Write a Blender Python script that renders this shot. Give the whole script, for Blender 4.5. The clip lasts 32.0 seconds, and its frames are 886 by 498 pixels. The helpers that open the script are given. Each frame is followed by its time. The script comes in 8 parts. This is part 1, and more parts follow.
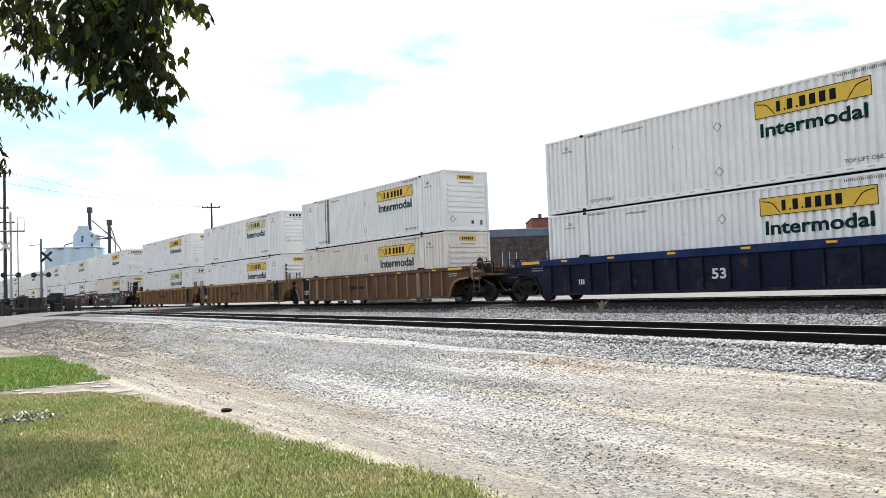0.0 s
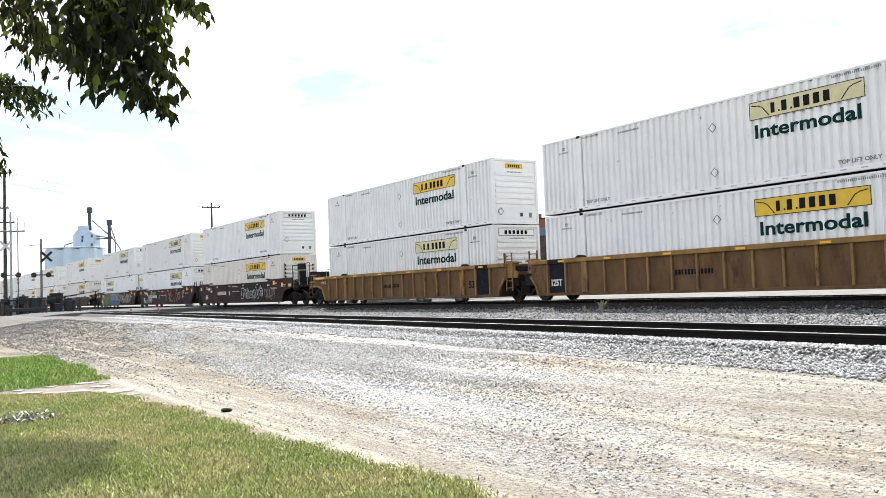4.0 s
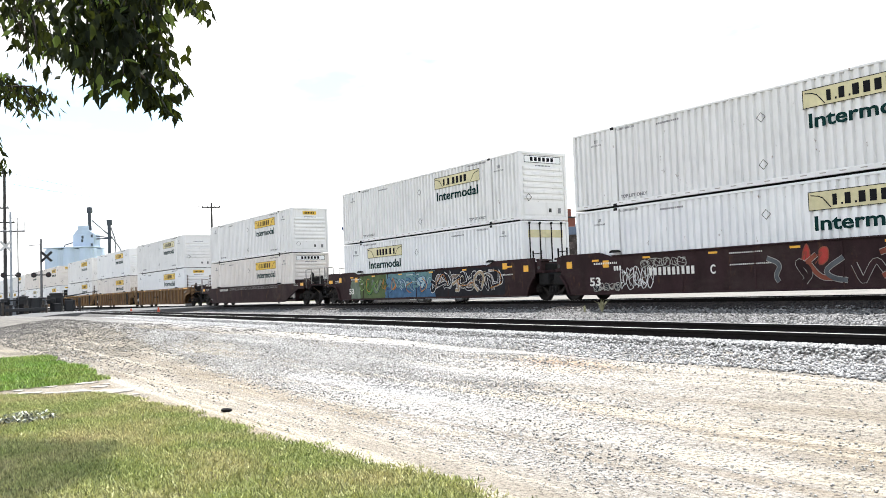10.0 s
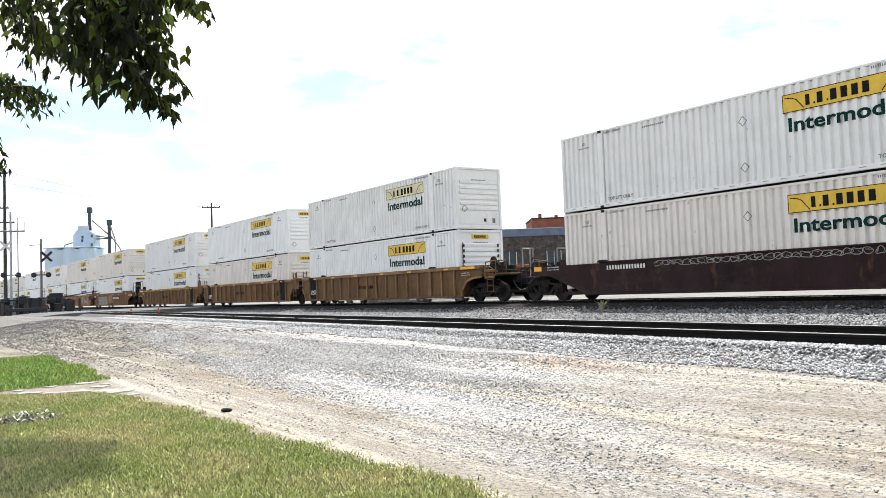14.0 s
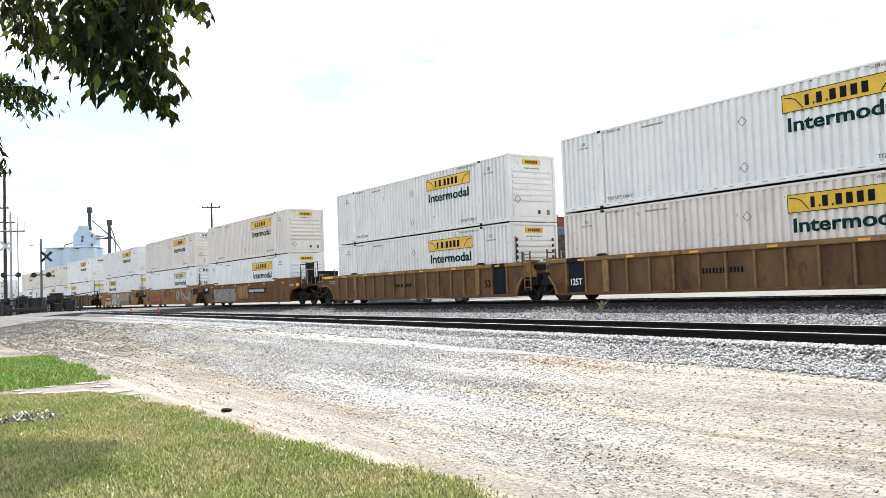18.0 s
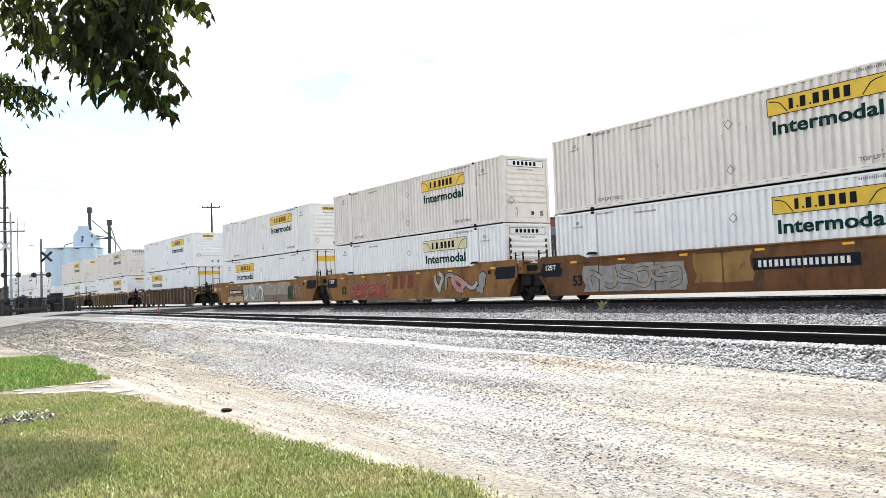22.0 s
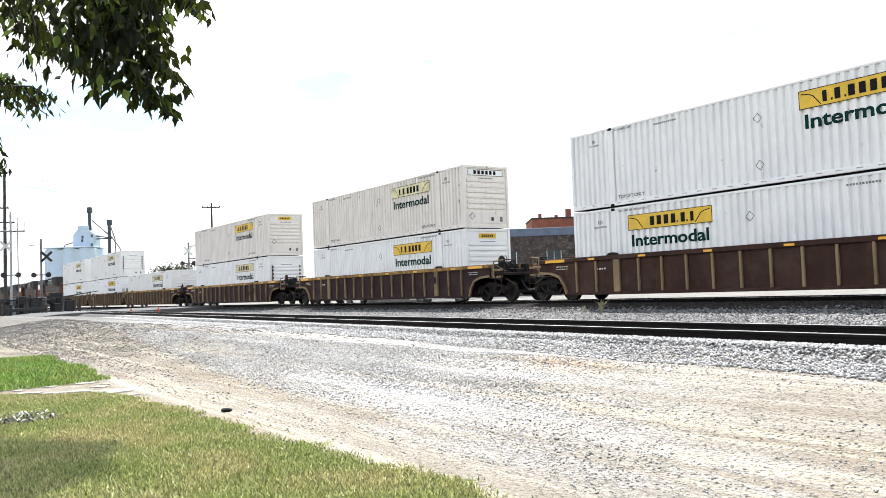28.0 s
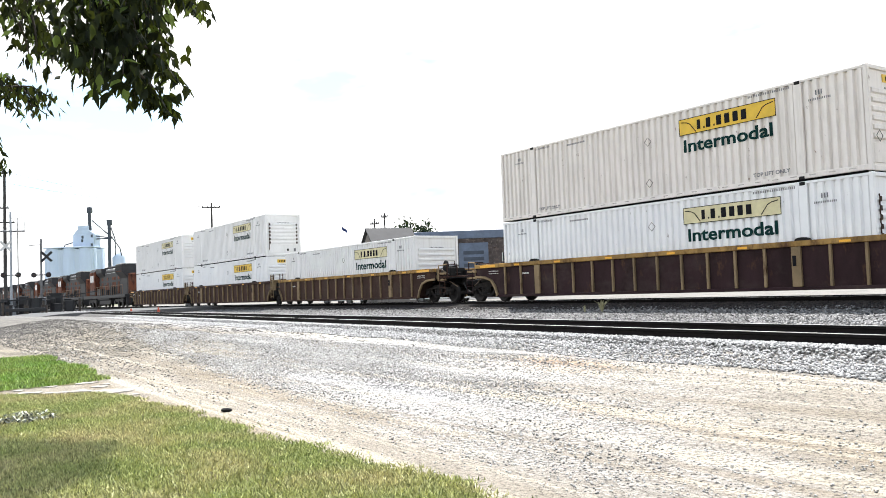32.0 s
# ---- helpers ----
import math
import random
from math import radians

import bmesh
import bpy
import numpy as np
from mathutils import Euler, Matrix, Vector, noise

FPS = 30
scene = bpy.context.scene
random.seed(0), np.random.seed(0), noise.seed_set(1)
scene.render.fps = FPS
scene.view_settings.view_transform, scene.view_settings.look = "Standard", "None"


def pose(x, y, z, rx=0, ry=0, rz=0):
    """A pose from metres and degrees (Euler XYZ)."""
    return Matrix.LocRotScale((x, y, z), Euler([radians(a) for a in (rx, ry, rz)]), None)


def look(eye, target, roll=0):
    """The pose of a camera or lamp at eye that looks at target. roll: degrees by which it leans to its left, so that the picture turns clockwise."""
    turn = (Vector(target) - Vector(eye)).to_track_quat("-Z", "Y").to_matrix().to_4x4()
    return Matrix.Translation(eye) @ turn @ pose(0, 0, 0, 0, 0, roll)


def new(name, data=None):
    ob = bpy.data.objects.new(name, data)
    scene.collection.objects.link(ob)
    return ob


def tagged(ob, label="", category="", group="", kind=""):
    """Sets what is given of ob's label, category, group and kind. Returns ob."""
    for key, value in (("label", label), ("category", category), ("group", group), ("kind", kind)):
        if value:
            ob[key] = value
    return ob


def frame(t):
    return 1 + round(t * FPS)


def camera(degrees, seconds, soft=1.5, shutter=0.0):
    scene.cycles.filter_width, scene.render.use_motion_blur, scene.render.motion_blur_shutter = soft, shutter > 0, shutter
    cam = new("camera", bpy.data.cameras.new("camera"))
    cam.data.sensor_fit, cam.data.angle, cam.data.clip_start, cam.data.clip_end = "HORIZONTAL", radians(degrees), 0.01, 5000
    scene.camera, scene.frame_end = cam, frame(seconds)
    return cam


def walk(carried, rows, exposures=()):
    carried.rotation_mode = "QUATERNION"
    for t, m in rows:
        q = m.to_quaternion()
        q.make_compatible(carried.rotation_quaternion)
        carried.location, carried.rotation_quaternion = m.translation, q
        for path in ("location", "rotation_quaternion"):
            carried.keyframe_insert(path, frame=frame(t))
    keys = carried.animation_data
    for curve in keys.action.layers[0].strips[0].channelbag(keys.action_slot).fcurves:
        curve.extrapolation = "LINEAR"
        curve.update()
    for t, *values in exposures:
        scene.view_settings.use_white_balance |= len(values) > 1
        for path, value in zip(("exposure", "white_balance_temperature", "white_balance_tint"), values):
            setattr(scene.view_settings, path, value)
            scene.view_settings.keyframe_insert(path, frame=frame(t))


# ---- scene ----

# The camera stands still on the lawn's edge; x runs along the tracks, y away from them, z up.
EYE = Vector((0.0, 0.0, 1.4))
cam = camera(55.33, 32.0, soft=0.9)
AIM = EYE + Vector((-0.83120, 0.55383, 0.04877)) * 10
walk(cam, [(0, look(EYE, AIM, -2.073)), (32, look(EYE, AIM, -2.073))],
     exposures=[(0, 0.45), (3, 0.66), (6, 0.84), (10, 0.88), (13, 0.68), (19, 0.80), (32, 0.87)])

# ---- light ----
SUN_EL, SUN_AZ = 62.0, 305.0     # height, and the way it stands, clockwise from +y
world = bpy.data.worlds.new("sky")
world.use_nodes = True
scene.world = world
wn, wl = world.node_tree.nodes, world.node_tree.links
wn.clear()
sky = wn.new("ShaderNodeTexSky")
sky.sky_type = "NISHITA"
sky.sun_disc = False
sky.sun_elevation, sky.sun_rotation = radians(SUN_EL), radians(SUN_AZ)
sky.dust_density, sky.ozone_density = 0.4, 1.5
w_co = wn.new("ShaderNodeTexCoord")
w_map = wn.new("ShaderNodeMapping")
w_map.inputs["Scale"].default_value = (1.0, 1.0, 3.2)
w_noise = wn.new("ShaderNodeTexNoise")
w_noise.inputs["Scale"].default_value = 2.3
w_noise.inputs["Detail"].default_value = 5.0
w_noise.inputs["Roughness"].default_value = 0.5
w_ramp = wn.new("ShaderNodeValToRGB")
w_ramp.color_ramp.elements[0].position, w_ramp.color_ramp.elements[1].position = 0.28, 0.38
w_scale = wn.new("ShaderNodeMix")
w_scale.data_type = "RGBA"
w_scale.blend_type = "MULTIPLY"
w_scale.inputs["Factor"].default_value = 1.0
w_scale.inputs["B"].default_value = (0.095, 0.125, 0.125, 1)
w_mix = wn.new("ShaderNodeMix")
w_mix.data_type = "RGBA"
w_sun = wn.new("ShaderNodeVectorMath")
w_sun.operation = "DOT_PRODUCT"
w_sun.inputs[1].default_value = (math.sin(radians(SUN_AZ)) * math.cos(radians(SUN_EL)), math.cos(radians(SUN_AZ)) * math.cos(radians(SUN_EL)), math.sin(radians(SUN_EL)))
wl.new(w_co.outputs["Generated"], w_sun.inputs[0])
w_glow = wn.new("ShaderNodeMapRange")
w_glow.interpolation_type = "SMOOTHSTEP"
w_glow.inputs["From Min"].default_value, w_glow.inputs["From Max"].default_value = -0.60, 0.30
wl.new(w_sun.outputs["Value"], w_glow.inputs["Value"])
w_cloud = wn.new("ShaderNodeMix")     # thin cloud, bluer and dimmer away from the sun
w_cloud.data_type = "RGBA"
w_cloud.inputs["A"].default_value, w_cloud.inputs["B"].default_value = (0.52, 0.59, 0.68, 1), (1.02, 1.02, 1.02, 1)
wl.new(w_glow.outputs["Result"], w_cloud.inputs["Factor"])
wl.new(w_cloud.outputs["Result"], w_mix.inputs["B"])
w_back = wn.new("ShaderNodeBackground")
w_out = wn.new("ShaderNodeOutputWorld")
wl.new(w_co.outputs["Generated"], w_map.inputs["Vector"])
wl.new(w_map.outputs["Vector"], w_noise.inputs["Vector"])
wl.new(w_noise.outputs["Fac"], w_ramp.inputs["Fac"])
wl.new(sky.outputs["Color"], w_scale.inputs["A"])
# thinner places in the cloud, where the blue comes through: (direction, reach)
GAPS = (((-0.960, 0.194, 0.202), 0.095), ((-0.965, 0.134, 0.225), 0.050), ((-0.956, 0.229, 0.183), 0.045), ((-0.946, 0.287, 0.148), 0.035), ((-0.917, 0.369, 0.152), 0.045), ((-0.871, 0.429, 0.241), 0.060), ((-0.980, 0.152, 0.132), 0.040),
        ((-0.977, 0.113, 0.178), 0.040), ((-0.545, 0.792, 0.274), 0.035), ((-0.573, 0.772, 0.276), 0.030))
w_fac = w_ramp.outputs["Color"]
w_soft = wn.new("ShaderNodeTexNoise")
w_soft.inputs["Scale"].default_value = 16.0
w_soft.inputs["Detail"].default_value = 4.0
wl.new(w_map.outputs["Vector"], w_soft.inputs["Vector"])
for way, reach in GAPS:
    w_sq = wn.new("ShaderNodeVectorMath")
    w_sq.operation = "MULTIPLY"
    w_sq.inputs[1].default_value = (1, 1, 2.6)
    wl.new(w_co.outputs["Generated"], w_sq.inputs[0])
    w_d = wn.new("ShaderNodeVectorMath")
    w_d.operation = "DISTANCE"
    u = Vector(way).normalized()
    w_d.inputs[1].default_value = (u.x, u.y, u.z * 2.6)
    wl.new(w_sq.outputs["Vector"], w_d.inputs[0])
    w_n = wn.new("ShaderNodeMath")
    w_n.operation = "MULTIPLY_ADD"
    w_n.inputs[1].default_value = 0.22
    wl.new(w_soft.outputs["Fac"], w_n.inputs[0])
    wl.new(w_d.outputs["Value"], w_n.inputs[2])
    w_r = wn.new("ShaderNodeMapRange")
    w_r.interpolation_type = "SMOOTHSTEP"
    w_r.inputs["From Min"].default_value, w_r.inputs["From Max"].default_value = reach + 0.06, reach + 0.20
    w_r.inputs["To Min"].default_value = 0.28
    wl.new(w_n.outputs["Value"], w_r.inputs["Value"])
    w_m = wn.new("ShaderNodeMath")
    w_m.operation = "MINIMUM"
    wl.new(w_fac, w_m.inputs[0])
    wl.new(w_r.outputs["Result"], w_m.inputs[1])
    w_fac = w_m.outputs["Value"]
# white haze and cloud low down, clear blue overhead
w_xyz = wn.new("ShaderNodeSeparateXYZ")
wl.new(w_co.outputs["Generated"], w_xyz.inputs["Vector"])
w_high = wn.new("ShaderNodeMapRange")
w_high.interpolation_type = "SMOOTHSTEP"
w_high.inputs["From Min"].default_value, w_high.inputs["From Max"].default_value = 0.36, 0.80
w_high.inputs["To Min"].default_value, w_high.inputs["To Max"].default_value = 1.0, 0.15
wl.new(w_xyz.outputs["Z"], w_high.inputs["Value"])
w_thin = wn.new("ShaderNodeMath")
w_thin.operation = "MULTIPLY"
wl.new(w_fac, w_thin.inputs[0])
wl.new(w_high.outputs["Result"], w_thin.inputs[1])
wl.new(w_thin.outputs["Value"], w_mix.inputs["Factor"])
wl.new(w_scale.outputs["Result"], w_mix.inputs["A"])
wl.new(w_mix.outputs["Result"], w_back.inputs["Color"])
wl.new(w_back.outputs["Background"], w_out.inputs["Surface"])

sun = new("sun", bpy.data.lights.new("sun", "SUN"))
sun.data.energy, sun.data.angle, sun.data.color = 5.0, radians(0.6), (1.0, 0.97, 0.93)
ce = math.cos(radians(SUN_EL))
sun_at = Vector((math.sin(radians(SUN_AZ)) * ce, math.cos(radians(SUN_AZ)) * ce, math.sin(radians(SUN_EL))))
sun.matrix_world = look(sun_at * 60, (0, 0, 0))

# ---- materials ----
MATS = {}


def nodes_of(name):
    m = bpy.data.materials.new(name)
    m.use_nodes = True
    n, l = m.node_tree.nodes, m.node_tree.links
    return m, n, l, n["Principled BSDF"]


def noise_node(n, l, vec, scale, detail=4.0, stretch=(1, 1, 1), rough=0.6):
    mp = n.new("ShaderNodeMapping")
    mp.inputs["Scale"].default_value = stretch
    l.new(vec, mp.inputs["Vector"])
    t = n.new("ShaderNodeTexNoise")
    t.inputs["Scale"].default_value, t.inputs["Detail"].default_value, t.inputs["Roughness"].default_value = scale, detail, rough
    l.new(mp.outputs["Vector"], t.inputs["Vector"])
    return t.outputs["Fac"]


def ramp(n, l, fac, a, b):
    r = n.new("ShaderNodeMapRange")
    r.inputs["From Min"].default_value, r.inputs["From Max"].default_value = a, b
    l.new(fac, r.inputs["Value"])
    return r.outputs["Result"]


def mix(n, l, fac, a, b, mode="MIX"):
    x = n.new("ShaderNodeMix")
    x.data_type, x.blend_type = "RGBA", mode
    for key, val in (("Factor", fac), ("A", a), ("B", b)):
        if isinstance(val, (int, float)):
            x.inputs[key].default_value = val
        elif isinstance(val, tuple):
            x.inputs[key].default_value = (*val, 1)
        else:
            l.new(val, x.inputs[key])
    return x.outputs["Result"]


def mul(n, l, a, b, op="MULTIPLY"):
    x = n.new("ShaderNodeMath")
    x.operation = op
    for i, val in enumerate((a, b)):
        if isinstance(val, (int, float)):
            x.inputs[i].default_value = val
        else:
            l.new(val, x.inputs[i])
    return x.outputs["Value"]


def bumped(n, l, bsdf, height, strength, distance):
    b = n.new("ShaderNodeBump")
    b.inputs["Strength"].default_value, b.inputs["Distance"].default_value = strength, distance
    l.new(height, b.inputs["Height"])
    l.new(b.outputs["Normal"], bsdf.inputs["Normal"])


def mat(name, base, rough=0.6, metal=0.0, var=0.15, scale=4.0, bump=0.15, bscale=60.0, wear=None, amount=0.5, streak=(1, 1, 1), shine=0.5, dust=None):
    """A worn surface: two scales of tone, fine relief, and patches of a second colour."""
    if name in MATS:
        return MATS[name]
    m, n, l, p = nodes_of(name)
    co = n.new("ShaderNodeTexCoord")
    oi = n.new("ShaderNodeObjectInfo")
    add = n.new("ShaderNodeVectorMath")
    add.operation = "ADD"
    sc = n.new("ShaderNodeVectorMath")
    sc.operation = "SCALE"
    sc.inputs["Scale"].default_value = 23.0
    l.new(oi.outputs["Random"], sc.inputs[0])
    l.new(co.outputs["Object"], add.inputs[0])
    l.new(sc.outputs["Vector"], add.inputs[1])
    v = add.outputs["Vector"]
    big = noise_node(n, l, v, scale, 5.0, streak)
    fine = noise_node(n, l, v, bscale, 3.0)
    dark = tuple(c * (1 - var * 1.6) for c in base)
    lite = tuple(min(1.0, c * (1 + var)) for c in base)
    c = mix(n, l, ramp(n, l, big, 0.3, 0.7), dark, lite)
    c = mix(n, l, 0.25 * min(1, var * 4), c, mix(n, l, ramp(n, l, fine, 0.3, 0.7), tuple(x * 0.6 for x in base), lite))
    if wear:
        w = noise_node(n, l, v, scale * 1.7, 8.0, streak, 0.68)
        c = mix(n, l, ramp(n, l, w, 0.72 - 0.3 * amount, 0.8 - 0.2 * amount), c, wear)
    if dust:
        d = noise_node(n, l, v, 0.45, 9.0, (1, 1, 1.6), 0.72)
        c = mix(n, l, mul(n, l, ramp(n, l, d, 0.50, 0.66), 0.5), c, dust)
    l.new(c, p.inputs["Base Color"])
    p.inputs["Roughness"].default_value, p.inputs["Metallic"].default_value = rough, metal
    p.inputs["Specular IOR Level"].default_value = shine
    if bump:
        bumped(n, l, p, fine, bump, 0.01)
    MATS[name] = m
    return m


RUST = (0.085, 0.045, 0.026)
GRIME = (0.20, 0.16, 0.11)


def paint(name, base, amount=0.5, wear=RUST):
    return mat(name, base, 0.7, 0.0, 0.32, 1.3, 0.2, 40.0, wear, amount, (1, 1, 0.45), 0.10, tuple(0.45 * b + 0.5 * g for b, g in zip(base, (0.10, 0.085, 0.07))))


def box_white(name, base, amount):
    """Chalky container paint: soft blotches, grime running down in thin streaks, small rust spots and scrapes."""
    m, n, l, p = nodes_of(name)
    co = n.new("ShaderNodeTexCoord")
    oi = n.new("ShaderNodeObjectInfo")
    sc = n.new("ShaderNodeVectorMath")
    sc.operation = "SCALE"
    sc.inputs["Scale"].default_value = 31.0
    l.new(oi.outputs["Random"], sc.inputs[0])
    add = n.new("ShaderNodeVectorMath")
    add.operation = "ADD"
    l.new(co.outputs["Object"], add.inputs[0])
    l.new(sc.outputs["Vector"], add.inputs[1])
    v = add.outputs["Vector"]
    c = mix(n, l, ramp(n, l, noise_node(n, l, v, 0.8, 5.0), 0.3, 0.7), tuple(x * 0.93 for x in base), tuple(min(0.88, x * 1.03) for x in base))
    grime = tuple(x * 0.55 + g * 0.4 for x, g in zip(base, GRIME))
    c = mix(n, l, mul(n, l, ramp(n, l, noise_node(n, l, v, 3.0, 6.0, (1.8, 1.8, 0.12), 0.65), 0.60 - 0.16 * amount, 0.80 - 0.1 * amount), 0.30 + 0.35 * amount), c, grime)
    c = mix(n, l, mul(n, l, ramp(n, l, noise_node(n, l, v, 1.1, 9.0, (1, 1, 0.8), 0.75), 0.56 - 0.06 * amount, 0.70), 0.10 + 0.30 * amount), c, tuple(x * 0.62 + 0.06 for x in base))
    c = mix(n, l, mul(n, l, ramp(n, l, noise_node(n, l, v, 4.5, 10.0, (1, 1, 0.45), 0.72), 0.665 - 0.045 * amount, 0.70 - 0.045 * amount), 0.75), c, (0.17, 0.10, 0.06))
    l.new(c, p.inputs["Base Color"])
    p.inputs["Roughness"].default_value = 0.75
    p.inputs["Specular IOR Level"].default_value = 0.12
    bumped(n, l, p, noise_node(n, l, v, 60.0, 3.0), 0.06, 0.01)
    return m


WHITE = box_white("white_container_paint", (0.85, 0.855, 0.87), 0.15)
CREAM = box_white("aged_cream_container_paint", (0.80, 0.755, 0.715), 0.65)
PALE = box_white("chalky_white_container_paint", (0.82, 0.815, 0.81), 0.4)
TINTS = {"w": WHITE, "c": CREAM, "p": PALE}
YELLOW = mat("yellow_sign_film", (0.72, 0.46, 0.03), 0.5, 0, 0.1, 3, 0.05)
FADED = mat("faded_yellow_sign_film", (0.66, 0.60, 0.36), 0.55, 0, 0.12, 3, 0.05)
GREEN_INK = mat("dark_green_lettering", (0.004, 0.032, 0.030), 0.8, 0, 0.2, 3, 0, 60, None, 0.5, (1, 1, 1), 0.1)
FAINT_INK = mat("faint_grey_marks", (0.20, 0.20, 0.21), 0.8, 0, 0.4, 9, 0)
BLACK_INK = mat("black_lettering", (0.012, 0.012, 0.015), 0.8, 0, 0.2, 3, 0, 60, None, 0.5, (1, 1, 1), 0.1)
WHITE_INK = mat("white_lettering", (0.75, 0.74, 0.7), 0.6, 0, 0.2, 5, 0)
IRON = mat("greasy_cast_iron", (0.014, 0.0135, 0.0135), 0.8, 0.0, 0.3, 6, 0.3, 40, (0.04, 0.03, 0.024), 0.35, (1, 1, 1), 0.2)
TRUCK_IRON = mat("dusty_truck_iron", (0.020, 0.018, 0.017), 0.85, 0.0, 0.4, 5, 0.3, 40, (0.075, 0.058, 0.045), 0.5, (1, 1, 1), 0.15)
WHEEL = mat("worn_wheel_steel", (0.022, 0.020, 0.019), 0.7, 0.0, 0.3, 8, 0.2, 60, (0.05, 0.03, 0.02), 0.4, (1, 1, 1), 0.25)
STEEL = mat("bare_rail_steel", (0.62, 0.61, 0.60), 0.35, 0.9, 0.1, 8, 0.05, 90)
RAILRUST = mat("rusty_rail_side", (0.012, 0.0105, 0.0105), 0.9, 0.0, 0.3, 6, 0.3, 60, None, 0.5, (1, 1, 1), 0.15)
TIMBER = mat("creosoted_timber", (0.055, 0.045, 0.037), 0.85, 0, 0.35, 3, 0.5, 40, (0.12, 0.1, 0.085), 0.5, (1, 6, 1))
ORANGE_REFLECT = mat("yellow_reflector_tape", (0.85, 0.42, 0.02), 0.35, 0, 0.08, 8, 0)
SEAL = mat("dark_gasket", (0.03, 0.03, 0.03), 0.7, 0, 0.2, 8, 0.1)

# ---- mesh helpers ----


class Shape:
    """Collects boxes, prisms and tubes into one mesh."""

    def __init__(self):
        self.v, self.f, self.s = [], [], []

    def add(self, verts, faces, smooth=False):
        k = len(self.v)
        self.v.extend(tuple(p) for p in verts)
        self.f.extend(tuple(i + k for i in f) for f in faces)
        self.s.extend([smooth] * len(faces))
        return self

    def box(self, x0, x1, y0, y1, z0, z1, b=0.0):
        if b <= 0:
            vs = [(x, y, z) for x in (x0, x1) for y in (y0, y1) for z in (z0, z1)]
            return self.add(vs, [(0, 1, 3, 2), (4, 6, 7, 5), (0, 4, 5, 1), (2, 3, 7, 6), (0, 2, 6, 4), (1, 5, 7, 3)])
        b = min(b, (x1 - x0) / 2.01, (y1 - y0) / 2.01, (z1 - z0) / 2.01)
        vs, idx = [], {}
        lo, hi = (x0, y0, z0), (x1, y1, z1)
        for cx in (0, 1):
            for cy in (0, 1):
                for cz in (0, 1):
                    c = (cx, cy, cz)
                    for ax in range(3):
                        p = [0, 0, 0]
                        for a in range(3):
                            inset = 0 if a == ax else b
                            p[a] = hi[a] - inset if c[a] else lo[a] + inset
                        idx[c, ax] = len(vs)
                        vs.append(tuple(p))
        fs = []
        ring = ((0, 0), (1, 0), (1, 1), (0, 1))
        for ax in range(3):
            o = [a for a in range(3) if a != ax]
            for side in (0, 1):
                q = []
                for r in ring:
                    c = [0, 0, 0]
                    c[ax], c[o[0]], c[o[1]] = side, r[0], r[1]
                    q.append(idx[tuple(c), ax])
                fs.append(tuple(q))
            for r in ring:
                c0, c1 = [0, 0, 0], [0, 0, 0]
                c0[o[0]] = c1[o[0]] = r[0]
                c0[o[1]] = c1[o[1]] = r[1]
                c1[ax] = 1
                c0, c1 = tuple(c0), tuple(c1)
                fs.append((idx[c0, o[0]], idx[c1, o[0]], idx[c1, o[1]], idx[c0, o[1]]))
        for cx in (0, 1):
            for cy in (0, 1):
                for cz in (0, 1):
                    fs.append(tuple(idx[(cx, cy, cz), a] for a in range(3)))
        return self.add(vs, fs)

    def prism(self, pts, y0, y1, axis="y"):
        """A polygon (in xz, xy or yz) pushed along the axis that it lacks."""
        n = len(pts)
        put = {"y": lambda a, b, c: (a, c, b), "z": lambda a, b, c: (a, b, c), "x": lambda a, b, c: (c, a, b)}[axis]
        vs = [put(a, b, y0) for a, b in pts] + [put(a, b, y1) for a, b in pts]
        fs = [tuple(range(n)), tuple(range(2 * n - 1, n - 1, -1))]
        fs += [(i, (i + 1) % n, n + (i + 1) % n, n + i) for i in range(n)]
        return self.add(vs, fs)

    def tube(self, a, b, r, r2=None, seg=10):
        a, b = Vector(a), Vector(b)
        r2 = r if r2 is None else r2
        d = (b - a).normalized()
        u = d.orthogonal().normalized()
        w = d.cross(u)
        vs = []
        for p, rr in ((a, r), (b, r2)):
            for i in range(seg):
                t = 2 * math.pi * i / seg
                vs.append(p + u * (math.cos(t) * rr) + w * (math.sin(t) * rr))
        self.add(vs, [(i, (i + 1) % seg, seg + (i + 1) % seg, seg + i) for i in range(seg)], True)
        return self.add(vs, [tuple(range(seg)), tuple(range(2 * seg - 1, seg - 1, -1))])

    def pipe(self, pts, r, seg=6):
        for a, b in zip(pts, pts[1:]):
            self.tube(a, b, r, None, seg)
        return self

    def lathe(self, prof, centre, axis="y", seg=18):
        """Turns a profile of (offset, radius) round an axis."""
        cx, cy, cz = centre
        vs = []
        for o, r in prof:
            for i in range(seg):
                t = 2 * math.pi * i / seg
                c, s = math.cos(t) * r, math.sin(t) * r
                vs.append({"y": (cx + c, cy + o, cz + s), "z": (cx + c, cy + s, cz + o), "x": (cx + o, cy + c, cz + s)}[axis])
        fs = [(k * seg + i, k * seg + (i + 1) % seg, (k + 1) * seg + (i + 1) % seg, (k + 1) * seg + i) for k in range(len(prof) - 1) for i in range(seg)]
        self.add(vs, fs, True)
        m = (len(prof) - 1) * seg
        return self.add(vs, [tuple(range(seg)), tuple(range(m + seg - 1, m - 1, -1))])

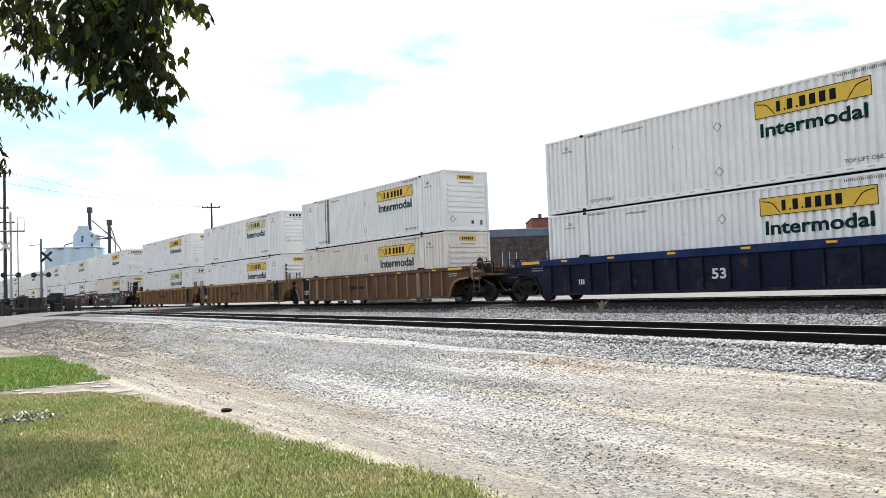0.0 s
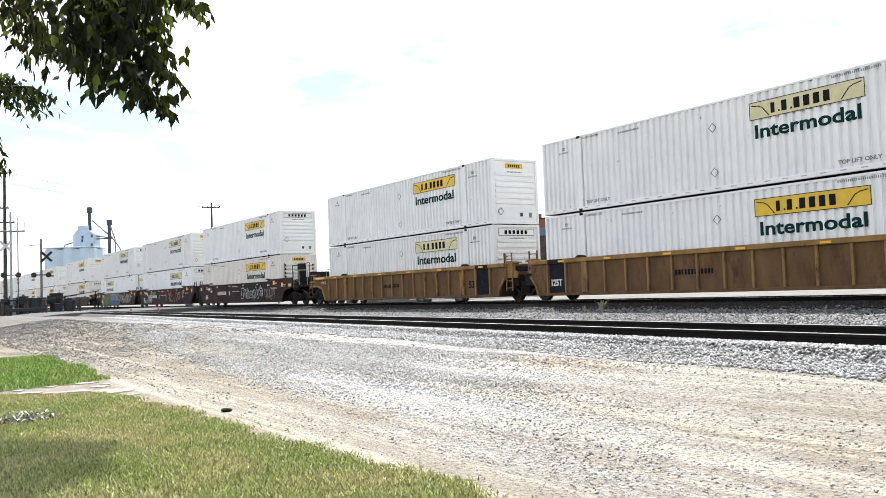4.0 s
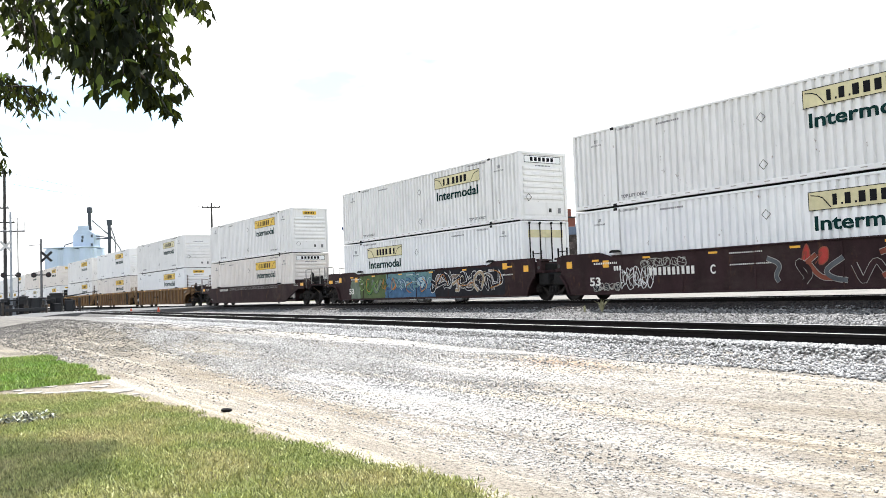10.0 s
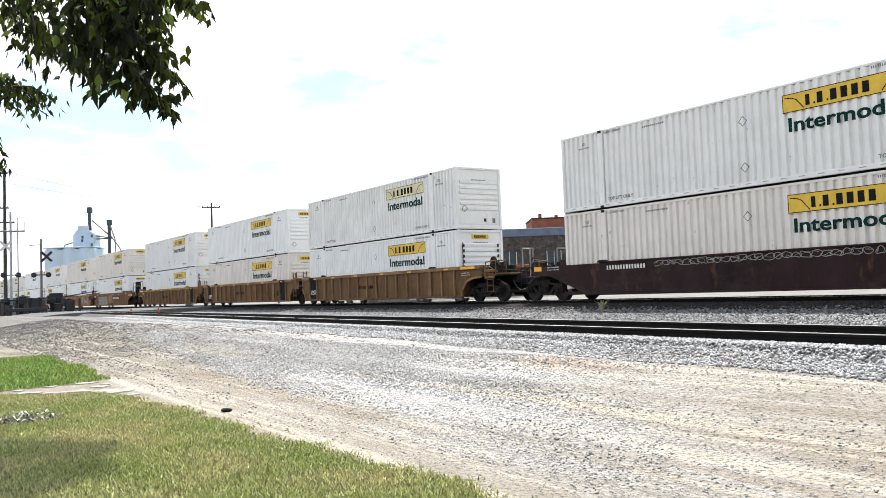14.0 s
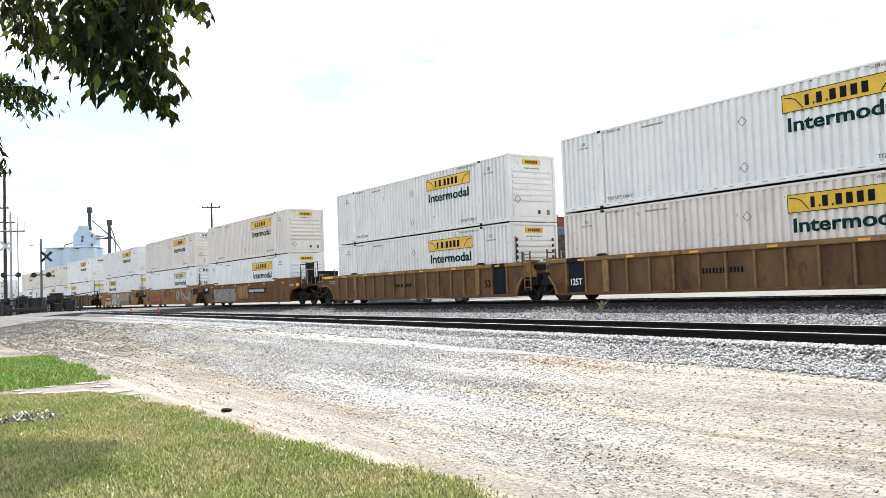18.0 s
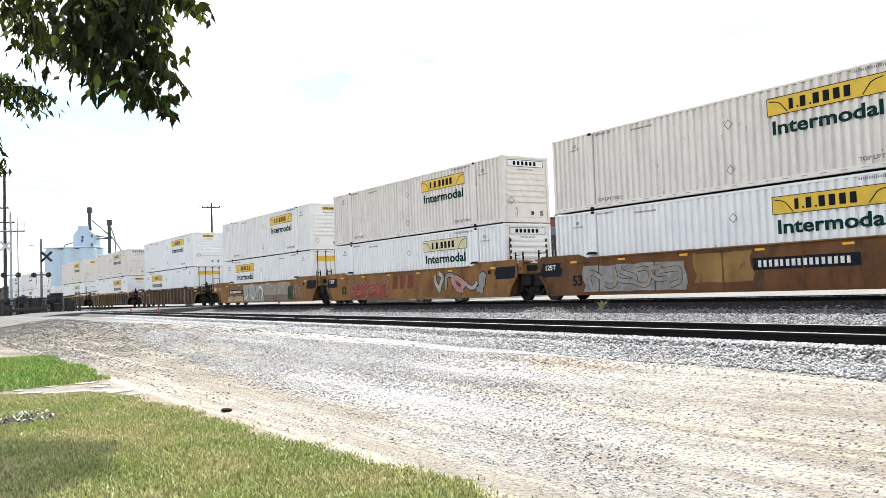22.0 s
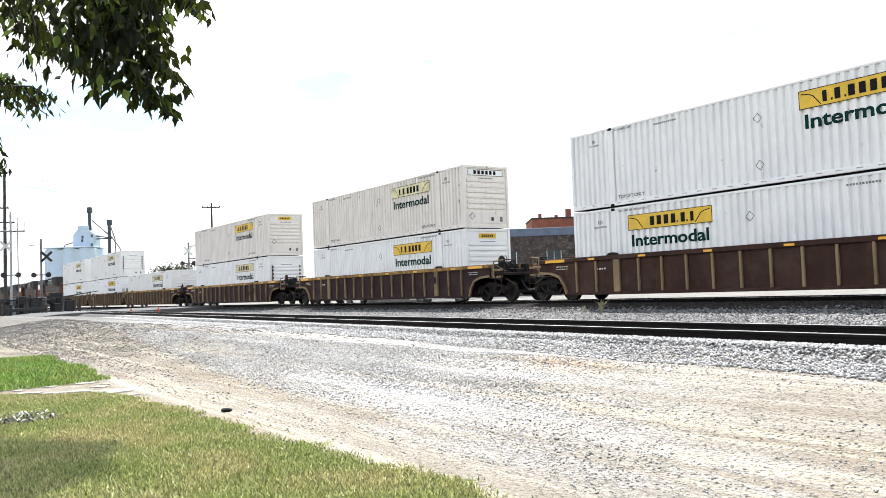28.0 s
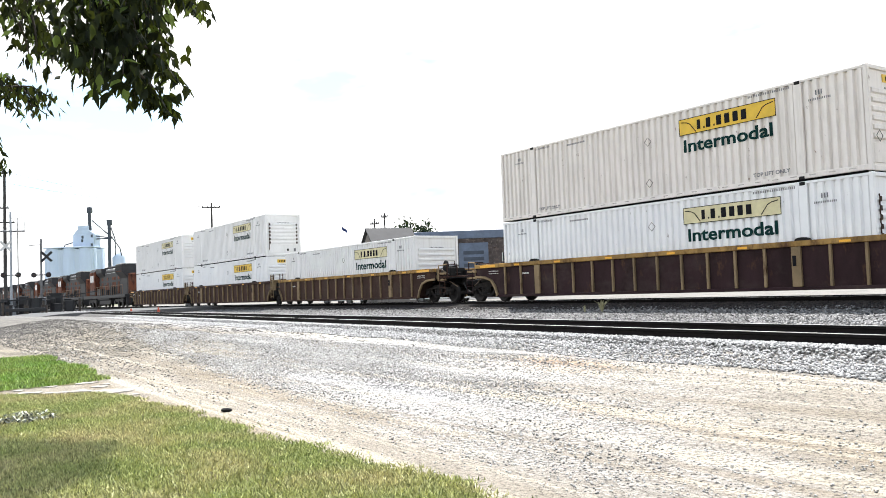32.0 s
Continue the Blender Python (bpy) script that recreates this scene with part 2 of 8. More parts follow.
    def mesh(self, name, material, fix=True):
        me = bpy.data.meshes.new(name)
        me.from_pydata(self.v, [], self.f)
        me.polygons.foreach_set("use_smooth", self.s)
        if fix:
            bm = bmesh.new()
            bm.from_mesh(me)
            bmesh.ops.recalc_face_normals(bm, faces=bm.faces)
            bm.to_mesh(me)
            bm.free()
        if material:
            me.materials.append(material)
        me.update()
        return me


def hung(name, data, parent, label="", m=None):
    ob = new(name, data)
    ob.parent = parent
    if m is not None:
        ob.matrix_local = m
    if label:
        tagged(ob, label)
    return ob


def part(name, shape, material, parent, label="", m=None):
    return hung(name, shape.mesh(name, material), parent, label, m)


def thing(name, label, category, at=None, group=""):
    ob = new(name)
    ob.empty_display_size = 0.3
    if at is not None:
        ob.matrix_basis = at
    return tagged(ob, label, category, group)


def solid(name, shape, material, label, category, at=None, group="", kind=""):
    ob = new(name, shape.mesh(name, material))
    if at is not None:
        ob.matrix_basis = at
    return tagged(ob, label, category, group, kind)


WORDS = {}


def word_mesh(text, width, height, material):
    """Flat raised lettering, its lower left corner at the origin, standing in xz and facing -y."""
    key = (text, width, height, material.name)
    if key not in WORDS:
        cu = bpy.data.curves.new("lettering", "FONT")
        cu.body, cu.extrude, cu.resolution_u, cu.offset = text, 0.01, 3, 0.024
        ob = bpy.data.objects.new("lettering", cu)
        me = bpy.data.meshes.new_from_object(ob)
        bpy.data.objects.remove(ob)
        co = np.empty(len(me.vertices) * 3)
        me.vertices.foreach_get("co", co)
        co = co.reshape(-1, 3)
        lo, hi = co.min(0), co.max(0)
        out = np.empty_like(co)
        out[:, 0] = (co[:, 0] - lo[0]) / (hi[0] - lo[0]) * width
        out[:, 2] = (co[:, 1] - lo[1]) / (hi[1] - lo[1]) * height
        out[:, 1] = -(co[:, 2] - lo[2]) / (hi[2] - lo[2]) * 0.006
        me.vertices.foreach_set("co", out.ravel())
        me.materials.clear()
        me.materials.append(material)
        me.update()
        WORDS[key] = me
    return WORDS[key]


def bars(shape, x0, x1, z0, z1, y, n, seed=0, gap=0.3):
    """Writing that cannot be read: a row of plain strokes."""
    rnd = random.Random(seed)
    w = (x1 - x0) / n
    for i in range(n):
        shape.box(x0 + i * w, x0 + i * w + w * (1 - gap) * rnd.uniform(0.75, 1.0), y - 0.005, y, z0, z1)
    return shape

# ---- ground ----
RAIL_Z = 0.83            # top of the main line's rails
FACE_Y = 22.063          # near face of the containers
TRACK_Y = FACE_Y + 1.295
SIDING_Z = 0.75


def siding_y(x):
    """Centre of the near track, which closes slowly on the main line."""
    return 9.62 - 0.062 * (x + 3.0)


def soft_step(a, b, x):
    t = np.clip((x - a) / (b - a), 0, 1)
    return t * t * (3 - 2 * t)


def ground_z(x, y):
    z = 0.1 + 0.45 * soft_step(4.0, 8.6, y) - 0.13 * soft_step(10.6, 12.2, y)
    near = soft_step(3.2, 4.6, y) * (1 - soft_step(8.5, 10, y)) * (1 - soft_step(40, 60, np.abs(x)))
    return z + near * (0.022 * np.sin(y * 5.1 + 0.35 * np.sin(x * 0.4)) * np.sin(x * 0.31 + 1.0) + 0.012 * np.sin(x * 1.7 + y * 2.3))


def ground_material():
    m, n, l, p = nodes_of("gravel_lot_and_turf")
    g = n.new("ShaderNodeNewGeometry")
    v = g.outputs["Position"]
    sep = n.new("ShaderNodeSeparateXYZ")
    l.new(v, sep.inputs["Vector"])
    y = sep.outputs["Y"]
    warp = mul(n, l, mul(n, l, noise_node(n, l, v, 0.35, 5.0), 0.5, "SUBTRACT"), 3.0)
    yw = mul(n, l, y, warp, "ADD")
    vor = n.new("ShaderNodeTexVoronoi")
    vor.inputs["Scale"].default_value = 26.0
    l.new(v, vor.inputs["Vector"])
    bw = n.new("ShaderNodeRGBToBW")
    l.new(vor.outputs["Color"], bw.inputs["Color"])
    stone = mix(n, l, ramp(n, l, bw.outputs["Val"], 0.2, 0.8), (0.29, 0.287, 0.285), (0.70, 0.69, 0.68))
    dirt_n = noise_node(n, l, v, 1.3, 8.0, (0.35, 1.0, 1.0), 0.7)
    dirt = mix(n, l, ramp(n, l, dirt_n, 0.35, 0.68), (0.29, 0.255, 0.205), (0.455, 0.41, 0.35))
    fine = noise_node(n, l, v, 30.0, 8.0, (1, 1, 1), 0.8)
    grain = noise_node(n, l, v, 11.0, 8.0, (1, 1, 1), 0.8)
    ruts = noise_node(n, l, v, 2.2, 4.0, (0.045, 1.0, 1.0), 0.55)
    dirt = mix(n, l, mul(n, l, ramp(n, l, ruts, 0.50, 0.60), 0.75), dirt, (0.31, 0.255, 0.185))
    patch = noise_node(n, l, v, 0.5, 6.0, (0.45, 1.0, 1.0), 0.65)
    x_in = sep.outputs["X"]
    wob = mul(n, l, mul(n, l, patch, 0.5, "SUBTRACT"), 5.0)
    zone = mul(n, l, mul(n, l, x_in, mul(n, l, y, 1.1), "ADD"), wob, "ADD")
    verge = mul(n, l, mul(n, l, y, mul(n, l, x_in, 0.12), "ADD"), mul(n, l, wob, 0.4), "ADD")
    grit = mul(n, l, ramp(n, l, zone, 3.4, -3.0), ramp(n, l, verge, 2.9, 3.8))
    grit = mul(n, l, grit, ramp(n, l, ruts, 0.68, 0.52))
    lot = mix(n, l, grit, dirt, stone)
    rusty = mul(n, l, ramp(n, l, noise_node(n, l, v, 0.55, 4.0, (0.5, 1.2, 1)), 0.64, 0.74), 0.45)
    lot = mix(n, l, rusty, lot, (0.42, 0.27, 0.15))
    lot = mix(n, l, mul(n, l, ramp(n, l, mul(n, l, x_in, wob, "ADD"), -12.0, -22.0), 0.85), lot, mix(n, l, ramp(n, l, dirt_n, 0.4, 0.6), (0.12, 0.11, 0.09), (0.33, 0.29, 0.225)))
    ballast = mix(n, l, ramp(n, l, bw.outputs["Val"], 0.15, 0.85), (0.18, 0.175, 0.17), (0.60, 0.585, 0.57))
    c = mix(n, l, ramp(n, l, yw, 7.2, 8.2), lot, ballast)
    clod = noise_node(n, l, v, 3.2, 9.0, (0.5, 1.0, 1.0), 0.85)
    tyre = noise_node(n, l, v, 4.5, 3.0, (0.02, 1.0, 1.0), 0.5)
    c = mix(n, l, mul(n, l, ramp(n, l, tyre, 0.53, 0.62), 0.5), c, (0.29, 0.245, 0.185))
    c = mix(n, l, mul(n, l, ramp(n, l, tyre, 0.46, 0.37), 0.6), c, (0.62, 0.56, 0.45))
    c = mix(n, l, mul(n, l, ramp(n, l, clod, 0.54, 0.60), 0.5), c, (0.22, 0.195, 0.16))
    c = mix(n, l, mul(n, l, ramp(n, l, grain, 0.54, 0.61), 0.6), c, (0.27, 0.24, 0.20))
    c = mix(n, l, mul(n, l, ramp(n, l, fine, 0.53, 0.57), 0.9), c, (0.085, 0.076, 0.066))
    # a rust-stained patch, and shade by the crossing painted as dark grey ground
    spot = n.new("ShaderNodeVectorMath")
    spot.operation = "DISTANCE"
    sq = n.new("ShaderNodeMapping")
    sq.inputs["Scale"].default_value = (0.42, 1.0, 0.0)
    l.new(v, sq.inputs["Vector"])
    l.new(sq.outputs["Vector"], spot.inputs[0])
    spot.inputs[1].default_value = (-8.2 * 0.42, 7.1, 0.0)
    stain = ramp(n, l, mul(n, l, spot.outputs["Value"], mul(n, l, dirt_n, 1.4), "ADD"), 1.25, 0.70)
    c = mix(n, l, mul(n, l, stain, 0.55), c, (0.40, 0.24, 0.13))
    c = mix(n, l, mul(n, l, ramp(n, l, mul(n, l, x_in, wob, "ADD"), -30.0, -46.0), 0.75), c, mix(n, l, ramp(n, l, grain, 0.4, 0.6), (0.11, 0.108, 0.105), (0.20, 0.19, 0.175)))
    # ballast between the tracks, darkened in colour for the stones' backlit sides
    backlit_old = mix(n, l, ramp(n, l, bw.outputs["Val"], 0.1, 0.9), (0.045, 0.042, 0.04), (0.22, 0.21, 0.205))
    c = mix(n, l, ramp(n, l, yw, 10.0, 11.0), c, backlit_old)
    turf_n = noise_node(n, l, v, 0.6, 7.0)
    turf = mix(n, l, ramp(n, l, turf_n, 0.35, 0.65), (0.10, 0.14, 0.045), (0.27, 0.25, 0.13))
    c = mix(n, l, ramp(n, l, yw, 27.0, 28.5), c, turf)
    far = mix(n, l, ramp(n, l, turf_n, 0.3, 0.7), (0.19, 0.18, 0.165), (0.30, 0.285, 0.26))
    c = mix(n, l, mul(n, l, ramp(n, l, yw, 31.0, 33.0), ramp(n, l, yw, 62.0, 58.0)), c, far)
    back = mix(n, l, ramp(n, l, dirt_n, 0.35, 0.65), (0.11, 0.13, 0.05), (0.23, 0.20, 0.11))
    c = mix(n, l, ramp(n, l, yw, -5.0, -8.0), c, back)
    l.new(c, p.inputs["Base Color"])
    p.inputs["Roughness"].default_value = 0.95
    p.inputs["Specular IOR Level"].default_value = 0.2
    bumped(n, l, p, mul(n, l, fine, vor.outputs["Distance"], "ADD"), 0.8, 0.03)
    return m


def ground():
    xs = np.unique(np.concatenate([[-4500, -2000, -900, -500, -300, -200, -150, -110, -80, -60], np.arange(-50, 8.1, 0.5), [12, 20, 40, 80, 200, 500, 1500, 4500]]))
    ys = np.unique(np.concatenate([[-4000, -1500, -400, -120, -40, -15, -6], np.arange(-3, 12.6, 0.3), [13, 20, 24, 28, 40, 60, 100, 250, 700, 2000, 4800]]))
    X, Y = np.meshgrid(xs, ys)
    Z = ground_z(X, Y)
    vs = np.stack([X, Y, Z], -1).reshape(-1, 3).tolist()
    nx = len(xs)
    fs = [(j * nx + i, j * nx + i + 1, (j + 1) * nx + i + 1, (j + 1) * nx + i) for j in range(len(ys) - 1) for i in range(nx - 1)]
    me = bpy.data.meshes.new("ground")
    me.from_pydata(vs, [], fs)
    me.polygons.foreach_set("use_smooth", [True] * len(fs))
    me.materials.append(ground_material())
    return tagged(new("ground", me), "flat ground of tan dirt, pale gravel and turf", "ground", kind="structure")


def stones(name, count, place, size, material, label, grow=0.0):
    """Loose stones as one heap of little uneven lumps."""
    rng = np.random.default_rng(len(name) * 7 + count)
    P = place(rng, count)
    n = len(P)
    octa = np.array([(1, 0, 0), (0, 1, 0), (-1, 0, 0), (0, -1, 0), (0, 0, 1), (0, 0, -1)], float)
    tri = np.array([(0, 1, 4), (1, 2, 4), (2, 3, 4), (3, 0, 4), (1, 0, 5), (2, 1, 5), (3, 2, 5), (0, 3, 5)])
    s = rng.uniform(size[0], size[1], (n, 1, 1)) * rng.uniform(0.6, 1.25, (n, 6, 1)) * (1 + grow * np.hypot(P[:, 0], P[:, 1]))[:, None, None]
    a = rng.uniform(0, 6.28, n)
    rot = np.zeros((n, 3, 3))
    rot[:, 0, 0], rot[:, 0, 1], rot[:, 1, 0], rot[:, 1, 1], rot[:, 2, 2] = np.cos(a), -np.sin(a), np.sin(a), np.cos(a), 0.7
    rot[:, 2, 0] = rng.uniform(-0.5, 0.5, n)
    V = np.einsum("nij,nkj->nki", rot, octa[None] * s) + P[:, None, :]
    F = (tri[None] + (np.arange(n) * 6)[:, None, None]).reshape(-1, 3)
    me = bpy.data.meshes.new(name)
    me.vertices.add(n * 6)
    me.vertices.foreach_set("co", V.ravel())
    me.loops.add(len(F) * 3)
    me.loops.foreach_set("vertex_index", F.ravel())
    me.polygons.add(len(F))
    me.polygons.foreach_set("loop_start", np.arange(0, len(F) * 3, 3))
    me.update(calc_edges=True)
    me.materials.append(material)
    return tagged(new(name, me), label, name.replace("_", " "), kind="stuff")


def stone_material(name, lo, hi):
    m, n, l, p = nodes_of(name)
    g = n.new("ShaderNodeNewGeometry")
    f = noise_node(n, l, g.outputs["Position"], 60.0, 3.0)
    c = mix(n, l, g.outputs["Random Per Island"], lo, hi)
    c = mix(n, l, mul(n, l, f, 0.35), c, tuple(x * 0.5 for x in lo))
    l.new(c, p.inputs["Base Color"])
    p.inputs["Roughness"].default_value = 0.9
    bumped(n, l, p, f, 0.4, 0.01)
    return m


def scatter_lot(rng, n):
    y = rng.uniform(3.2, 7.4, n)
    x = -(1.5 + 32 * rng.random(n) ** 1.5) - (y - 3) * 0.4
    zone = np.clip((2.2 - (x + 1.1 * y)) / 6.0, 0.06, 1) * np.clip((y + 0.12 * x - 2.9) / 0.8, 0.04, 1)
    zone = zone * np.clip((x + 34) / 14, 0.25, 1)
    keep = (rng.random(n) < zone) & (np.sin(x * 0.45 + 1.3 * np.sin(y * 1.1)) * np.sin(y * 2.2 + 0.6 * np.sin(x * 0.6)) + rng.normal(0, 0.6, n) > -0.3)
    x, y = x[keep], y[keep]
    return np.stack([x, y, ground_z(x, y) + 0.004], 1)


def scatter_dark(rng, n):
    x = -(3 + 50 * rng.random(n))
    y = 3.3 + 5.0 * rng.random(n)
    keep = rng.random(n) < np.clip((-10 - x) / 14, 0.02, 1)
    x, y = x[keep], y[keep]
    return np.stack([x, y, ground_z(x, y) + 0.003], 1)


def bed_z(d, z_rail, half):
    """Height of a track's stone bed at a distance from its centre line."""
    return z_rail - 0.165 - 0.255 * np.clip((d - 1.35) / (half - 1.35), 0, 1.6)


def scatter_edge(rng, n):
    x = -(0.5 + 50 * rng.random(n) ** 1.35)
    y = siding_y(x) - 0.95 - 1.45 * rng.random(n) ** 1.4
    d = siding_y(x) - y
    z = np.maximum(ground_z(x, y), bed_z(d, SIDING_Z, 2.1) + 0.045 * np.clip((1.9 - d) / 0.5, 0, 1)) + 0.008
    return np.stack([x, y, z], 1)


def scatter_between(rng, n):
    x = -(2 + 75 * rng.random(n) ** 1.25)
    y = siding_y(x) + 0.95 + rng.random(n) * (TRACK_Y - 2.0 - siding_y(x) - 0.95)
    z = np.maximum(np.maximum(0.42, bed_z(y - siding_y(x), SIDING_Z, 2.1)), bed_z(TRACK_Y - y, RAIL_Z, 3.3)) + 0.01
    return np.stack([x, y, z], 1)


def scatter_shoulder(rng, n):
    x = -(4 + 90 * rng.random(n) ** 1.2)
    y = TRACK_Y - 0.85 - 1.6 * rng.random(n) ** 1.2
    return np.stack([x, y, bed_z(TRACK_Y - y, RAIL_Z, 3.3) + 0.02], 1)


def scatter_siding(rng, n):
    x = -(0.5 + 50 * rng.random(n) ** 1.4)
    y = siding_y(x) + rng.uniform(-0.66, 0.66, n)
    return np.stack([x, y, np.full(n, 0.625)], 1)


def bed_material():
    m, n, l, p = nodes_of("backlit_stone_bed")
    g = n.new("ShaderNodeNewGeometry")
    vor = n.new("ShaderNodeTexVoronoi")
    vor.inputs["Scale"].default_value = 15.0
    l.new(g.outputs["Position"], vor.inputs["Vector"])
    bw = n.new("ShaderNodeRGBToBW")
    l.new(vor.outputs["Color"], bw.inputs["Color"])
    # tones lowered so that the smooth bed looks like backlit stones
    c = mix(n, l, ramp(n, l, bw.outputs["Val"], 0.1, 0.9), (0.035, 0.032, 0.03), (0.21, 0.20, 0.19))
    f = noise_node(n, l, g.outputs["Position"], 25.0, 6.0, (1, 1, 1), 0.8)
    c = mix(n, l, ramp(n, l, f, 0.5, 0.62), c, (0.06, 0.055, 0.05))
    l.new(c, p.inputs["Base Color"])
    p.inputs["Roughness"].default_value = 0.95
    bumped(n, l, p, vor.outputs["Distance"], 1.0, 0.05)
    return m


BED = bed_material()
ground()
GRAVEL = stone_material("pale_gravel_stone", (0.20, 0.193, 0.183), (0.68, 0.665, 0.64))
DARK_GRAVEL = stone_material("dark_gravel_stone", (0.035, 0.032, 0.03), (0.20, 0.185, 0.165))
BALLAST = stone_material("grey_ballast_stone", (0.12, 0.118, 0.116), (0.70, 0.69, 0.675))
# brown-grey stone, its lighter tone lowered for the backlit look
OLD_BALLAST = stone_material("brown_grey_backlit_ballast", (0.025, 0.024, 0.023), (0.42, 0.41, 0.40))
# rusty stone, its colour taken near black for the shade along the rails
RUSTY_SHADED_BALLAST = stone_material("rusty_shaded_ballast_stone", (0.007, 0.006, 0.006), (0.06, 0.048, 0.042))
stones("gravel", 150000, scatter_lot, (0.004, 0.011), GRAVEL, "loose pale grey gravel scattered over the dirt lot", 0.075)
stones("dark_gravel", 13000, scatter_dark, (0.006, 0.014), DARK_GRAVEL, "dark grey-brown gravel trodden into the dirt lot", 0.06)
stones("ballast", 50000, scatter_edge, (0.013, 0.030), BALLAST, "pale crushed stone along the siding")
stones("old_ballast", 60000, scatter_between, (0.03, 0.060), OLD_BALLAST, "brown-grey crushed stone between the tracks")
stones("shoulder_ballast", 26000, scatter_shoulder, (0.03, 0.058), RUSTY_SHADED_BALLAST, "rusty crushed stone beside the main rails, darkened as shade")
stones("siding_ballast", 9000, scatter_siding, (0.025, 0.05), OLD_BALLAST, "dark crushed stone between the siding's rails")


def track(name, label, y_of, z, x0, x1, bed, top=-0.165):
    """Two rails on timber ties in a bed of stone."""
    t = thing(name, label, "railway track")
    t["kind"] = "structure"
    ya, yb = y_of(x0), y_of(x1)
    ang = math.atan2(yb - ya, x1 - x0)
    L = math.hypot(x1 - x0, yb - ya)
    t.matrix_basis = Matrix.Translation((x0, ya, z)) @ Matrix.Rotation(ang, 4, "Z")
    b = Shape().prism([(-bed, -0.42), (-1.35, top), (1.35, top), (bed, -0.42)], 0, L, "x")
    part("ballast_bed", b, BED, t, "bed of crushed stone")
    for s in (-1, 1):
        yc = s * 0.755
        prof = [(yc - 0.07, -0.17), (yc + 0.07, -0.17), (yc + 0.07, -0.155), (yc + 0.012, -0.13), (yc + 0.012, -0.05), (yc + 0.036, -0.035),
                (yc + 0.036, -0.004), (yc - 0.036, -0.004), (yc - 0.036, -0.035), (yc - 0.012, -0.05), (yc - 0.012, -0.13), (yc - 0.07, -0.155)]
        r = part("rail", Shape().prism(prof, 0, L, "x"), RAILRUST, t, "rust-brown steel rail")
        part("running_surface", Shape().box(0, L, yc - 0.032, yc + 0.032, -0.004, 0.0), STEEL, r, "bright polished rail head")
    rnd = random.Random(5)
    me = Shape().box(-0.115, 0.115, -1.3, 1.3, -0.33, -0.152, 0.012).mesh("tie", TIMBER)
    x = max(0.4, -125.0 - x0)
    while x < min(L, 25.0 - x0):
        hung("tie", me, t, "", pose(x, rnd.uniform(-0.03, 0.03), rnd.uniform(-0.012, 0.006), 0, 0, rnd.uniform(-0.8, 0.8)))
        x += 0.6
    return t


track("main_track", "main line of rusty rails on timber ties in ballast", lambda x: TRACK_Y, RAIL_Z, -560.0, 380.0, 3.3)
track("siding_track", "disused siding with rust-brown rails beside the gravel lot", siding_y, SIDING_Z, -150.0, 40.0, 2.1, -0.125)

# ---- train ----
MUD_PIPE = mat("mud_coated_pipe", (0.16, 0.12, 0.085), 0.8, 0, 0.35, 6, 0.2)
GALV_RAIL = mat("weathered_pale_pipe", (0.28, 0.27, 0.25), 0.7, 0, 0.3, 6, 0.1)
CAR_L = 16.154
BOX_H, BOX_W = 2.896, 2.59
DECK = 0.440             # underside of the lower container above the rail


def corrugated(x0, x1, z0, z1, y_out, y_in, pitch=0.279):
    """A vertically ribbed sheet in xz, seen from -y."""
    n = max(1, round((x1 - x0) / pitch))
    w = (x1 - x0) / n
    prof = []
    for i in range(n):
        a = x0 + i * w
        prof += [(a, y_in), (a + w * 0.30, y_in), (a + w * 0.42, y_out), (a + w * 0.88, y_out)]
    prof.append((x1, y_in))
    s = Shape()
    k = len(prof)
    vs = [(x, y, z0) for x, y in prof] + [(x, y, z1) for x, y in prof]
    s.add(vs, [(i, i + 1, k + i + 1, k + i) for i in range(k - 1)])
    return s


BOX_MESH = {}
BOX_SEEN = []
SLOT = mat("grimy_slot", (0.46, 0.43, 0.40), 0.8, 0, 0.4, 6, 0)
RUST_DARK = mat("dark_rust_crust", (0.05, 0.028, 0.020), 0.9, 0, 0.4, 9, 0.4, 50)


def cached(key, make):
    if key not in BOX_MESH:
        BOX_MESH[key] = make()
    return BOX_MESH[key]


